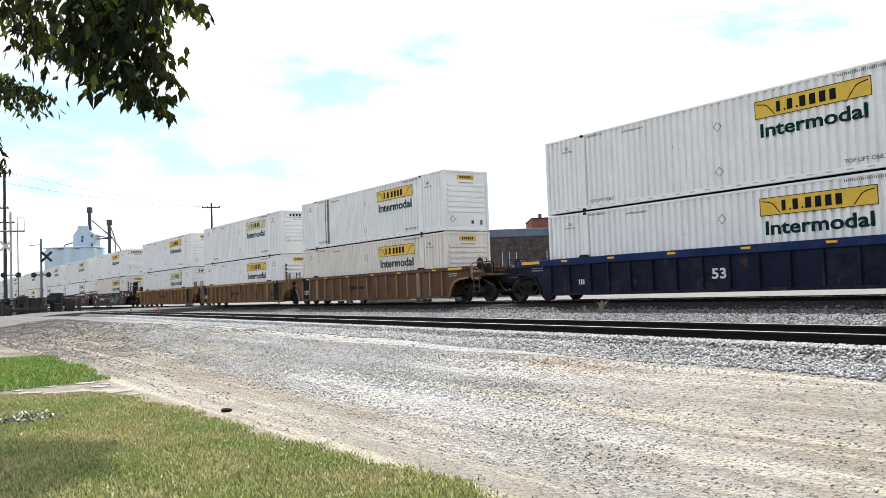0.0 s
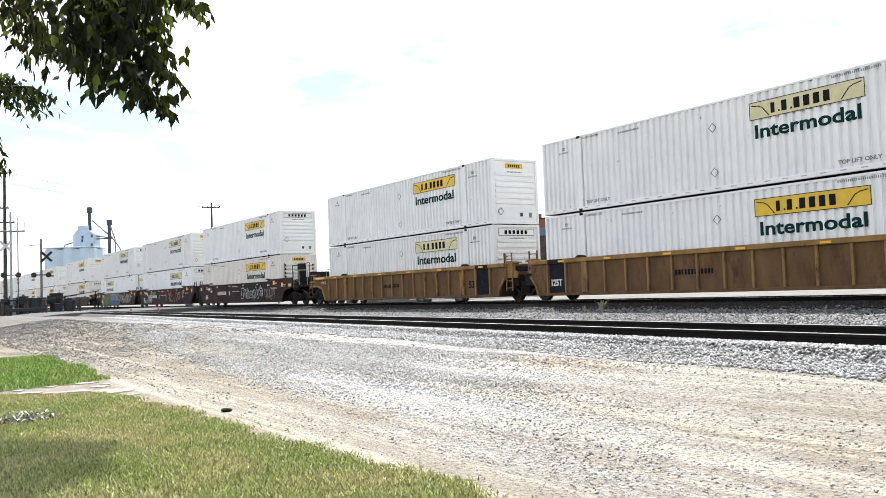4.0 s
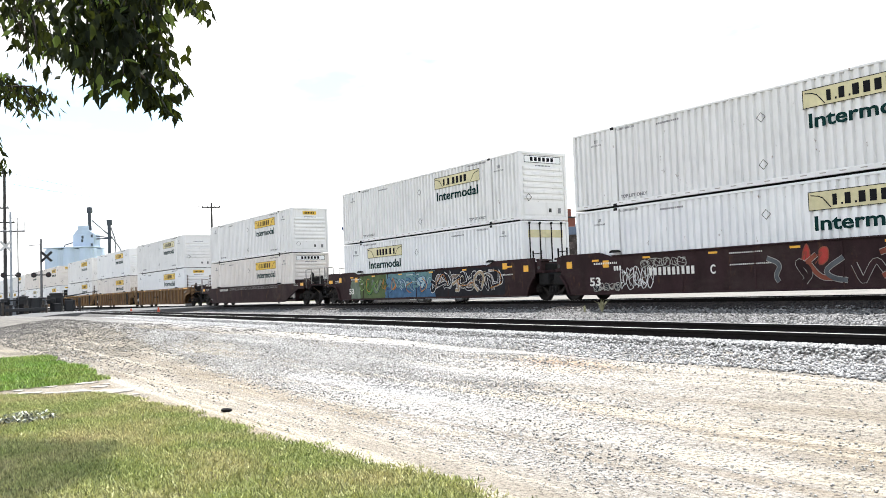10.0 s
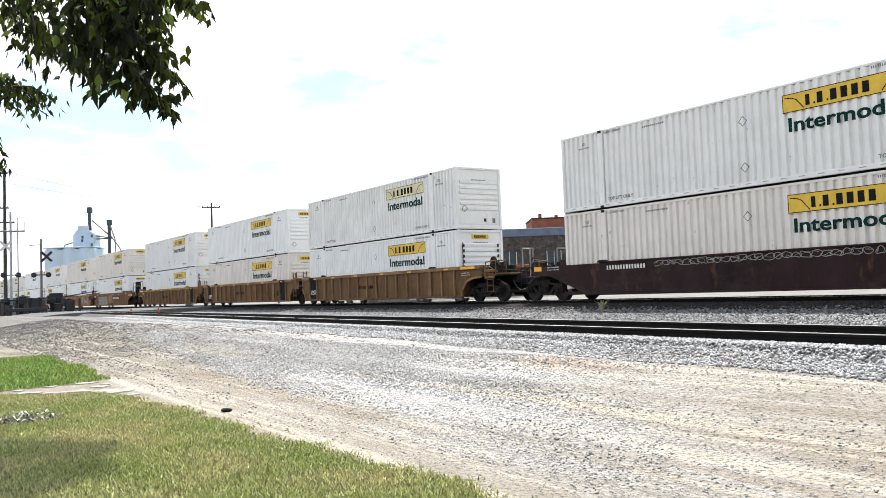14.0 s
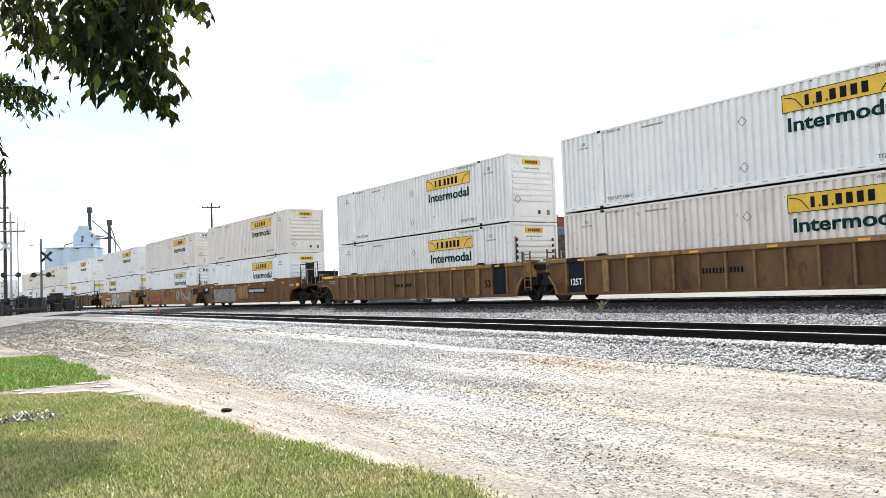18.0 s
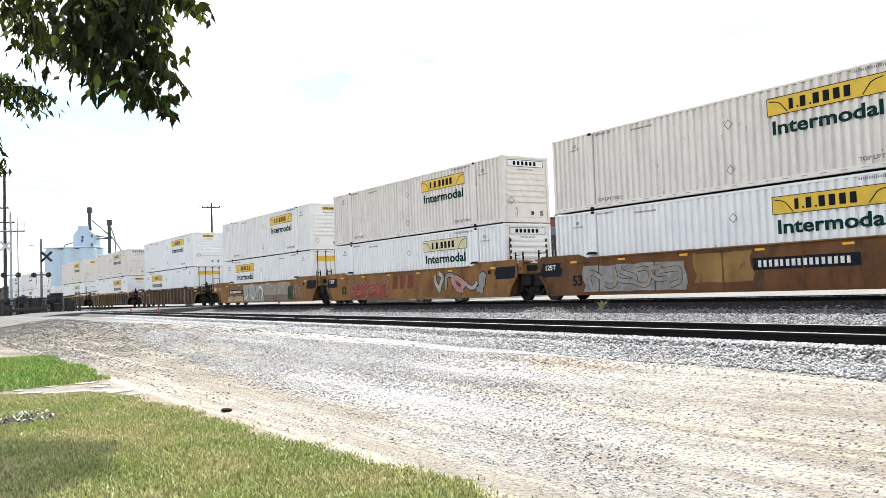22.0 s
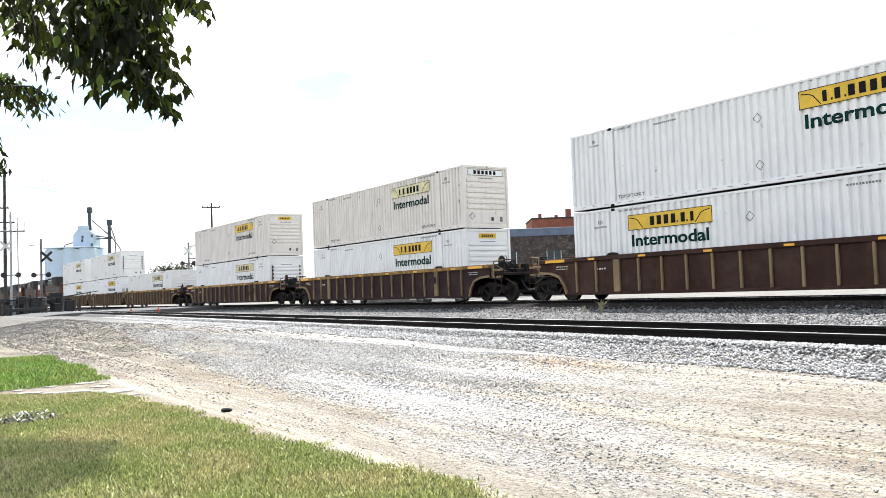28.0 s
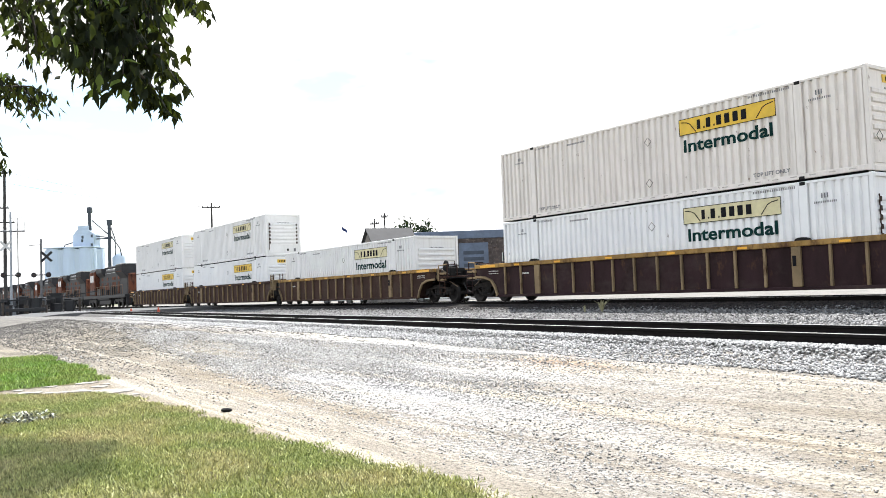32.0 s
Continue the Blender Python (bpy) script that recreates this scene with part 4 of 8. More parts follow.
def well_car(style, body, rib, chord, rear, front, label, at, seed=0, plates=True):
    """One unit of a double-stack well car. rear and front: 'end' (coupler) or 'joint' (shared truck); the container's rear lower corner is above the origin."""
    t = thing("well_car", label, "rail car", at, "well cars of the train")
    L = CAR_L
    e0 = 1.9 if rear == "end" else 0.85
    e1 = 1.9 if front == "end" else 0.85
    top = {"rib": 1.46, "smooth": 1.56, "low": 1.36}[style]
    deep = 1.36 if chord is not body and body.name.startswith("dirty_navy") else top
    arches = []
    for e in (e0, e1):
        lip = [(-e, 1.10), (-1.25, 1.06)] if e > 1.3 else [(-e, 0.97)]
        arches.append(lip + [(-0.78, 0.92), (-0.52, 0.60), (-0.38, 0.25)])
    arch0, arch1 = arches[0], [(L - x, z) for x, z in reversed(arches[1])]
    if style == "low":
        outline = [(-e0, 1.0), (-0.9, 0.98), (1.1, 0.25), (L - 1.1, 0.25), (L + 0.9, 0.98), (L + e1, 1.0), (L + e1, top), (-e0, top)]
    elif style == "smooth":
        outline = arch0 + arch1 + [(L + e1, 1.74), (14.3, 1.74), (13.7, top), (1.9, top), (1.3, 1.74), (-e0, 1.74)]
    else:
        outline = arch0 + arch1 + [(L + e1, top), (-e0, top)]
    for sgn, base in ((1, 0.0), (-1, BOX_W)):
        yy = lambda a, b: sorted((base + sgn * a, base + sgn * b))
        side = part("side_panel", Shape().prism(outline, *yy(-0.10, -0.05)), body, t)
        if style == "rib":
            part("top_chord", Shape().box(-e0, L + e1, *yy(-0.20, -0.02), deep, 1.62, 0.015), chord, t, "sill along the top edge")
            part("bottom_chord", Shape().box(-0.36, L + 0.36, *yy(-0.17, -0.03), 0.20, 0.30, 0.015), body, t)
            xs = [0.2 + 1.05 * k for k in range(16)]
            for x in xs:
                wide = 0.15 if min(abs(x - 2.3), abs(x - 13.85)) < 0.3 else 0.042
                key = ("rib", wide, rib.name, sgn, deep)
                me = cached(key, lambda: Shape().box(-wide, wide, *sorted((0, sgn * -0.085)), 0.302, deep - 0.005, 0.01).mesh("rib", rib))
                hung("rib", me, t, "", pose(x, base - sgn * 0.102, 0))
        else:
            if style == "smooth":
                seam = cached(("seam", body.name, sgn), lambda: Shape().box(-0.03, 0.03, *sorted((0, sgn * -0.012)), 0.26, 1.53, 0.004).mesh("weld_seam", body))
                for x in (2.4, 5.1, 7.9, 10.7, 13.3):
                    hung("weld_seam", seam, t, "", pose(x, base - sgn * 0.1005, 0))
            part("top_chord", Shape().box(1.95, 13.65, *yy(-0.16, -0.02), top, top + 0.05, 0.012), chord, t)
            part("bottom_chord", Shape().box(1.15 if style == "low" else -0.36, L - 1.15 if style == "low" else L + 0.36, *yy(-0.14, -0.03), 0.19, 0.248, 0.012), body, t)
        if style != "low":
            for arch in (arch0, arch1):
                fl = Shape()
                for (xa, za), (xb, zb) in zip(arch, arch[1:]):
                    d = Vector((xb - xa, zb - za)).normalized() * 0.045
                    fl.prism([(xa - d.y, za + d.x), (xb - d.y, zb + d.x), (xb + d.y, zb - d.x), (xa + d.y, za - d.x)], *yy(-0.19, -0.101))
                part("arch_flange", fl, rib if style == "rib" else body, t, "flange round the wheel arch")
        # guide brackets over the lift points
        for x in (2.1, 14.06):
            z = 1.62 if style == "rib" else (1.70 if style == "smooth" else 1.38)
            pts = [(x - 0.24, z), (x - 0.18, z + 0.06), (x - 0.08, z + 0.09), (x + 0.08, z + 0.09), (x + 0.18, z + 0.06), (x + 0.24, z)]
            part("guide_bracket", Shape().prism(pts, *yy(-0.19, -0.03)), IRON, t, "dark guide bracket")
    part("well_floor", Shape().box(-0.2, L + 0.2, 0.0, BOX_W, 0.22, 0.34), body, t)
    for x in (0.0, 5.3, 10.8, L - 0.2):
        part("container_saddle", Shape().box(x, x + 0.2, 0.05, BOX_W - 0.05, 0.341, DECK - 0.003), SEAL, t)
    # ends
    for sgn, x_end, kind in ((-1, 0.0, rear), (1, L, front)):
        X = lambda a, b: sorted((x_end + sgn * a, x_end + sgn * b))
        part("bulkhead", Shape().box(*X(0.28, 0.36), 0.0, BOX_W, 0.3, 1.6, 0.01), body, t)
        reach = 2.75 if kind == "end" else 1.3
        part("end_deck", Shape().box(*X(0.37, reach), 0.0, BOX_W, 1.12, 1.24, 0.015), body, t)
        part("centre_sill", Shape().box(*X(0.3, 3.0 if kind == "end" else 1.5), 1.295 - 0.36, 1.295 + 0.36, 0.79, 1.118, 0.02), IRON, t)
        if kind == "end":
            truck_parts(t, x_end + sgn * 1.65)
            cp = part("coupler", Shape().box(*X(3.0, 3.42), 1.17, 1.42, 0.78, 1.0, 0.03).box(*X(3.36, 3.60), 1.08, 1.5, 0.74, 1.04, 0.05), IRON, t, "rusty knuckle coupler")
            part("air_hose", Shape().pipe([(x_end + sgn * 2.95, 0.8, 0.9), (x_end + sgn * 3.2, 0.78, 0.6), (x_end + sgn * 3.45, 0.8, 0.45), (x_end + sgn * 3.6, 0.95, 0.5)], 0.03), SEAL, cp)
            if style == "smooth" or sgn > 0:
                tall = 2.62 if style == "smooth" and sgn > 0 else 1.7
                part("brake_reservoir", Shape().box(*X(2.0, 2.3), 0.25, 0.75, 0.9, tall, 0.04), IRON, t, "tall black equipment box")
                part("retainer_pipe", Shape().pipe([(x_end + sgn * 1.5, 0.15, 1.24), (x_end + sgn * 1.5, 0.15, tall - 0.1), (x_end + sgn * 2.0, 0.3, tall - 0.1), (x_end + sgn * 2.45, 0.9, tall + 0.05), (x_end + sgn * 2.45, 0.9, 1.2)], 0.025), IRON, t)
                part("valve_box", Shape().box(*X(1.2, 1.6), 0.9, 1.4, 1.241, 1.75, 0.03), IRON, t)
                rb = Shape().box(*X(2.4, 2.72), 0.9, 2.2, 0.86, tall - 0.55, 0.03)
                for q in range(2):
                    rb.box(*X(2.38, 2.74), 0.88, 2.22, 0.95 + q * 0.22, 1.0 + q * 0.22)
                part("cushion_unit", rb, IRON, t, "black banded draft unit")
            hr = 1.78 if style == "rib" else 2.18
            for ya, yb in ((0.05, 0.62), (1.95, 2.5)):
                rl = Shape().pipe([(x_end + sgn * 2.7, ya, 1.24), (x_end + sgn * 2.7, ya, hr), (x_end + sgn * 2.7, yb, hr), (x_end + sgn * 2.7, yb, 1.24)], 0.028)
                part("handrail", rl, body if style == "rib" else GALV_RAIL, t, "bent pipe handrail")
            part("grab_rail", Shape().pipe([(x_end + sgn * 2.1, -0.04, 1.0), (x_end + sgn * 2.1, -0.04, hr - 0.05), (x_end + sgn * 2.7, 0.05, hr)], 0.028), rib if style == "rib" else GALV_RAIL, t, "upright grab rail")
            lad = Shape()
            for k in range(4):
                lad.pipe([(x_end + sgn * 2.25, -0.09, 0.45 + k * 0.26), (x_end + sgn * 2.68, -0.09, 0.45 + k * 0.26)], 0.016)
            for a in (2.25, 2.68):
                lad.pipe([(x_end + sgn * a, -0.09, 0.42), (x_end + sgn * a, -0.09, 1.35)], 0.018)
            part("ladder", lad, body if style == "rib" else IRON, t)
            for y in (-0.02, BOX_W - 0.08):
                ep = part("end_post", Shape().box(*X(1.72, 1.98), y, y + 0.10, 1.105, 1.60, 0.02), rib, t, "painted end post with an oval hole")
                part("jacking_hole", Shape().lathe([(-0.006, 0.075), (0.0, 0.085)], (x_end + sgn * 1.85, y - 0.001, 1.36), "y", 12), SEAL, ep)
            part("end_rail", Shape().box(*X(2.0, 2.7), -0.06, 0.0, 1.30, 1.40, 0.01).box(*X(2.0, 2.7), -0.06, 0.0, 1.02, 1.10, 0.01), rib if style == "rib" else body, t, "painted side bars of the end platform")
            for q, (a0, z0, a1, z1) in enumerate(((0.6, 1.32, 1.7, 1.52), (1.3, 1.62, 2.6, 1.30), (2.0, 1.75, 2.66, 1.55), (1.9, 0.98, 2.9, 0.72))):
                part("air_pipe", Shape().pipe([(x_end + sgn * a0, 0.10 + 0.12 * q, z0), (x_end + sgn * (a0 + a1) / 2, 0.06 + 0.12 * q, (z0 + z1) / 2 + 0.12), (x_end + sgn * a1, 0.12 + 0.12 * q, z1)], 0.026), MUD_PIPE if q % 2 else IRON, t)
            for q in range(3):
                a = 0.75 + 0.62 * q
                part("bracket", Shape().prism([(x_end + sgn * a, 1.241), (x_end + sgn * (a + 0.22), 1.241), (x_end + sgn * (a + 0.16), 1.52), (x_end + sgn * (a + 0.05), 1.52)], 0.02, 0.10), body, t)
            part("crossover_step", Shape().box(*X(2.76, 3.1), 0.1, BOX_W - 0.1, 1.12, 1.17), IRON, t, "grated crossover step")
            rnd = random.Random(seed * 3 + sgn)
            for _ in range(6):
                a, yb, zb = rnd.uniform(0.5, 2.4), rnd.uniform(0.15, 2.0), 1.241
                part("brake_valve", Shape().box(*X(a, a + rnd.uniform(0.15, 0.4)), yb, yb + rnd.uniform(0.15, 0.45), zb, zb + rnd.uniform(0.1, 0.42), 0.02), IRON, t)
            for _ in range(8):
                a, yb, zb = rnd.uniform(0.6, 2.6), rnd.uniform(-0.02, 0.6), rnd.uniform(0.95, 1.35)
                lean, up = rnd.uniform(-0.35, 0.35), rnd.uniform(0.15, 0.5)
                lv = Shape().pipe([(x_end + sgn * a, yb, zb), (x_end + sgn * (a + lean), yb + 0.05, zb + up)], rnd.uniform(0.016, 0.03))
                lv.box(*X(a - 0.05, a + 0.05), yb - 0.05, yb + 0.05, zb - 0.05, zb + 0.05, 0.01)
                part("brake_lever", lv, IRON if rnd.random() < 0.7 else MUD_PIPE, t)
            part("brake_cylinder", Shape().tube((x_end + sgn * 1.0, 0.5, 1.40), (x_end + sgn * 1.0, 1.2, 1.40), 0.15, None, 12), IRON, t, "greasy brake cylinder")
            part("brake_pipe", Shape().pipe([(x_end + sgn * 0.5, 0.35, 1.3), (x_end + sgn * 1.9, 0.35, 1.45), (x_end + sgn * 2.6, 0.9, 1.35)], 0.03), IRON, t)
            if sgn > 0:
                bw = Shape().lathe([(0, 0.20), (0.02, 0.24), (0.05, 0.24), (0.07, 0.20)], (x_end + 2.2, 0.3, 1.75), "y", 16)
                bw.pipe([(x_end + 2.2, 0.33, 1.24), (x_end + 2.2, 0.33, 1.75)], 0.03)
                part("brake_wheel", bw, IRON, t, "round hand brake wheel")
            if style == "rib":
                part("reflector", Shape().box(*X(0.4, 1.5), -0.215, -0.2005, 1.475, 1.585), ORANGE_REFLECT, t, "long orange-yellow reflector on the sill")
            else:
                part("reflector", Shape().box(*X(1.35, 1.8), -0.112, -0.102, 1.18, 1.36), ORANGE_REFLECT, t, "orange-yellow reflector")
            part("data_plate", bars(bars(Shape(), min(X(0.3, 1.0)), max(X(0.3, 1.0)), 1.29, 1.33, -0.103, 17, seed, 0.5), min(X(0.3, 1.0)), max(X(0.3, 1.0)), 1.20, 1.23, -0.103, 15, seed, 0.5), WHITE_INK, t, "small white marks too fine to read")["kind"] = "stuff"
        else:
            part("joint_frame", Shape().box(*X(0.88, 1.5), 0.06, BOX_W - 0.06, 0.62, 1.119, 0.04).box(*X(0.95, 1.28), 0.2, BOX_W - 0.2, 1.1, 1.5, 0.04), IRON, t, "black joint casting")
            if style != "low":
                for y in (-0.04, BOX_W - 0.46):
                    ec = part("end_casting", Shape().box(*X(0.88, 1.16), y, y + 0.5, 1.125, 1.60, 0.03).prism([(x_end + sgn * 0.88, 1.60), (x_end + sgn * 1.30, 1.60), (x_end + sgn * 1.30, 1.66), (x_end + sgn * 0.88, 1.70)], y + 0.02, y + 0.48), rib, t, "painted end casting with an oval hole")
                    part("jacking_hole", Shape().lathe([(-0.006, 0.07), (0.0, 0.08)], (x_end + sgn * 1.03, y - 0.001, 1.34), "y", 12), SEAL, ec)
            if style == "rib" and sgn > 0:
                fr = Shape().box(*X(0.90, 0.945), -0.13, -0.09, 0.45, 2.0).box(*X(1.30, 1.345), -0.13, -0.09, 0.45, 2.0)
                for k in range(5):
                    fr.box(*X(0.945, 1.30), -0.125, -0.095, 0.55 + k * 0.3, 0.585 + k * 0.3)
                part("side_ladder", fr, rib, t, "painted side ladder at the joint")
                part("hanger_arch", Shape().prism([(x_end + sgn * 0.86, 0.98), (x_end + sgn * 1.6, 0.98), (x_end + sgn * 1.6, 1.2), (x_end + sgn * 1.3, 1.42), (x_end + sgn * 0.86, 1.42)], -0.06, -0.01), rib, t, "painted arch plate over the truck")
            for y in (0.02, BOX_W - 0.1):
                post = Shape().box(*X(0.6, 0.645), y, y + 0.05, 1.24, 2.05).box(*X(1.1, 1.145), y, y + 0.05, 1.24, 2.05)
                for k in range(3):
                    post.box(*X(0.645, 1.10), y + 0.01, y + 0.04, 1.4 + k * 0.25, 1.43 + k * 0.25)
                part("end_ladder", post, body if style == "rib" else IRON, t, "steel ladder at the joint")
    if rear == "joint":
        tr = truck_parts(t, -1.65)
        part("articulation", Shape().box(-1.78, -1.52, 0.85, 1.75, 0.8, 1.3, 0.05), IRON, tr)
        tr.children[-1].matrix_local = Matrix.Translation((1.65, -1.295, 0))
    if plates:
        for x in (0.9, 3.4, 6.2, 9.1, 11.9, 15.2):
            z = top + 0.03 if style == "rib" else top - 0.14
            y = -0.209 if style == "rib" else -0.108
            hung("reflector_strip", cached("strip", lambda: Shape().box(0, 0.34, 0, 0.007, 0, 0.07).mesh("reflector_strip", ORANGE_REFLECT)), t, "yellow reflector strip", pose(x, y, z))
    return t

# paints of the cars
NAVY = paint("navy_blue_car_paint", (0.014, 0.030, 0.10), 0.2)
NAVY_DULL = paint("dirty_navy_car_paint", (0.011, 0.014, 0.034), 0.4)
RUSTY = paint("rust_brown_car_paint", (0.125, 0.070, 0.040), 0.6)
OCHRE = paint("weathered_orange_car_paint", (0.150, 0.086, 0.043), 0.65)
OCHRE_RIB = paint("bright_ochre_car_paint", (0.26, 0.155, 0.072), 0.5)
GOLD = paint("golden_yellow_car_paint", (0.29, 0.17, 0.062), 0.5)
MAROON = paint("dark_maroon_car_paint", (0.034, 0.018, 0.020), 0.45)
BROWN = paint("dull_brown_car_paint", (0.052, 0.028, 0.022), 0.4)
TAN = paint("tan_weathered_rib_paint", (0.26, 0.19, 0.11), 0.45)
CHORD_Y = paint("yellow_sill_paint", (0.36, 0.22, 0.075), 0.8)
ORANGE = paint("faded_orange_car_paint", (0.255, 0.13, 0.048), 0.6)
RUST_ORANGE = paint("rust_stained_orange_car_paint", (0.15, 0.07, 0.03), 0.75)
MUD_RIB = paint("dusty_brown_rib_paint", (0.30, 0.205, 0.14), 0.5)
SP = {k: mat("spray_" + k, c, 0.7, 0, 0.25, 3, 0.05, 60, tuple(0.6 * q + 0.02 for q in c), 0.5, (1, 1, 1), 0.1) for k, c in dict(white=(0.7, 0.7, 0.7), black=(0.02, 0.02, 0.025), blue=(0.07, 0.15, 0.26), teal=(0.13, 0.25, 0.27), sage=(0.17, 0.21, 0.16), leaf=(0.26, 0.40, 0.14), ice=(0.36, 0.50, 0.55), olive=(0.10, 0.14, 0.06), silver=(0.40, 0.39, 0.36), bottle=(0.025, 0.045, 0.038), slate=(0.10, 0.11, 0.12), brick=(0.24, 0.075, 0.05), emblem=(0.20, 0.055, 0.035), sky=(0.10, 0.21, 0.30),
      green=(0.12, 0.25, 0.07), red=(0.42, 0.06, 0.05), pink=(0.50, 0.25, 0.22), grey=(0.30, 0.29, 0.28), orange=(0.6, 0.25, 0.05), navy=(0.03, 0.05, 0.16), tan=(0.42, 0.33, 0.22), taupe=(0.33, 0.285, 0.24), umber=(0.20, 0.165, 0.14)).items()}

# style, body, rib, chord, rear, front, car label, upper (tint, logo, end), lower (tint, logo, end, turned), start of the container's rear end
RIBBED = "ribbed well car, %s, under two containers"
SMOOTH = "smooth-sided well car, %s"
UNITS = [
    ("rib", NAVY_DULL, NAVY_DULL, NAVY, "end", "end", RIBBED % "navy blue", ("w", "y", "small"), ("w", "y", "small", 0), -25.60),
    ("rib", RUSTY, MUD_RIB, RUSTY, "joint", "end", RIBBED % "rust brown with pale ribs", ("w", "y", "small"), ("c", "y", "small", 0), -49.09),
    ("rib", OCHRE, OCHRE_RIB, GOLD, "joint", "joint", RIBBED % "weathered orange", ("w", "f", "wide"), ("w", "y", "small", 0), -68.56),
    ("rib", OCHRE, GOLD, GOLD, "end", "joint", RIBBED % "golden brown", ("w", "y", "small"), ("p", "f", "wide", 0), -88.13),
    ("smooth", MAROON, MAROON, MAROON, "joint", "end", SMOOTH % "dark maroon with white and black spray paint", ("w", "y", "wide"), ("c", "y", "small", 0), -111.50),
    ("smooth", MAROON, MAROON, MAROON, "joint", "joint", SMOOTH % "dark maroon with sprayed outlines", ("p", "f", "small"), ("w", "f", "wide", 0), -130.96),
    ("smooth", MAROON, MAROON, MAROON, "end", "joint", SMOOTH % "maroon covered in blue and green spray paint", ("p", "f", "wide"), ("w", "f", "wide", 1), -150.39),
    ("low", MAROON, MAROON, MAROON, "end", "end", SMOOTH % "low and dull maroon", ("p", "y", "small"), ("c", "y", "wide", 0), -173.81),
    ("rib", OCHRE, OCHRE_RIB, OCHRE_RIB, "joint", "end", RIBBED % "golden brown", ("p", "f", "none"), ("w", "y", "small", 0), -197.24),
    ("rib", OCHRE, OCHRE_RIB, OCHRE_RIB, "joint", "joint", RIBBED % "rusty orange", ("w", "y", "small"), ("c", "y", "small", 0), -216.68),
    ("rib", OCHRE, OCHRE_RIB, GOLD, "end", "joint", RIBBED % "golden brown", ("p", "y", "small"), ("p", "y", "small", 0), -236.16),
    ("smooth", RUST_ORANGE, RUST_ORANGE, ORANGE, "joint", "end", SMOOTH % "rust-stained orange with grey sprayed patches", ("c", "y", "small"), ("w", "y", "small", 0), -259.51),
    ("smooth", ORANGE, ORANGE, ORANGE, "joint", "joint", SMOOTH % "faded orange with red and white spray paint", ("c", "y", "wide"), ("w", "f", "wide", 0), -278.92),
    ("smooth", ORANGE, ORANGE, ORANGE, "end", "joint", SMOOTH % "faded orange with a large grey patch", ("p", "y", "small"), ("w", "y", "small", 1), -298.31),
    ("rib", BROWN, TAN, BROWN, "end", "end", RIBBED % "dull dark brown with tan ribs", ("w", "y", "small"), ("w", "y", "small", 1), -321.78),
    ("rib", MAROON, TAN, CHORD_Y, "end", "end", RIBBED % "maroon with tan ribs, yellow sill", ("c", "f", "wide"), ("w", "y", "small", 0), -345.16),
    ("rib", MAROON, TAN, CHORD_Y, "end", "end", RIBBED % "maroon with tan ribs, yellow sill", ("c", "y", "small"), ("w", "f", "none", 0), -368.54),
    ("rib", BROWN, TAN, CHORD_Y, "joint", "end", "ribbed well car, brown with tan ribs, under one container", None, ("p", "f", "none", 0), -391.86),
    ("rib", BROWN, TAN, BROWN, "joint", "joint", RIBBED % "dull brown with tan ribs", ("p", "f", "none"), ("w", "y", "small", 0), -411.29),
    ("rib", BROWN, TAN, BROWN, "end", "joint", RIBBED % "dull brown with tan ribs", ("p", "f", "small"), ("w", "y", "small", 0), -430.74),
]
TINT_WORDS = {"w": "clean white", "c": "grimy cream", "p": "chalky white"}
LOGO_WORDS = {"y": "yellow", "f": "faded yellow"}
ROLLING = []


def box_label(c, where):
    return "%s container with %s name panel, %s" % (TINT_WORDS[c[0]], LOGO_WORDS[c[1]], where)


for k, (style, body, rib, chord, rear, front, label, upper, lower, s0) in enumerate(UNITS):
    car = well_car(style, body, rib, chord, rear, front, label, pose(s0, FACE_Y, RAIL_Z), seed=k, plates=style != "low")
    ROLLING.append((car, Vector((s0, FACE_Y, RAIL_Z)), 0.0))
    for n_box, c in enumerate((lower, upper)):
        if c is None:
            continue
        z = RAIL_Z + DECK + n_box * (BOX_H + 0.038)
        turned = len(c) > 3 and c[3]
        at = Vector((s0 + (CAR_L if turned else 0), FACE_Y + (BOX_W if turned else 0), z))
        where = "stacked on another" if n_box else "in a well car"
        b = container(c[0], c[1], c[2], box_label(c, where), pose(*at, 0, 0, 180 if turned else 0))
        ROLLING.append((b, at, 180.0 if turned else 0.0))
CARS = [r[0] for r in ROLLING if r[0].name.startswith("well_car")]
BOXES = [r[0] for r in ROLLING if r[0].name.startswith("shipping")]

# dark stain down the second stack's upper container
STAIN = mat("dark_stain", (0.13, 0.12, 0.135), 0.7, 0, 0.3, 5, 0)
part("dark_stripe", Shape().box(3.62, 3.86, 0.001, 0.0095, 0.18, 2.79).box(3.36, 3.46, 0.001, 0.0095, 0.18, 2.79), STAIN, BOXES[3], "dark grey double stain")


def car_mark(car, text, x, z, w, h, material=WHITE_INK, y=-0.108):
    hung("lettering", word_mesh(text, w, h, material), car, "stencilled numerals", pose(x, y, z))


DARK_PANEL = mat("grey_black_patch_paint", (0.016, 0.018, 0.026), 0.9, 0, 0.25, 3, 0.1, 60, (0.05, 0.042, 0.034), 0.35, (1, 1, 1), 0.1)
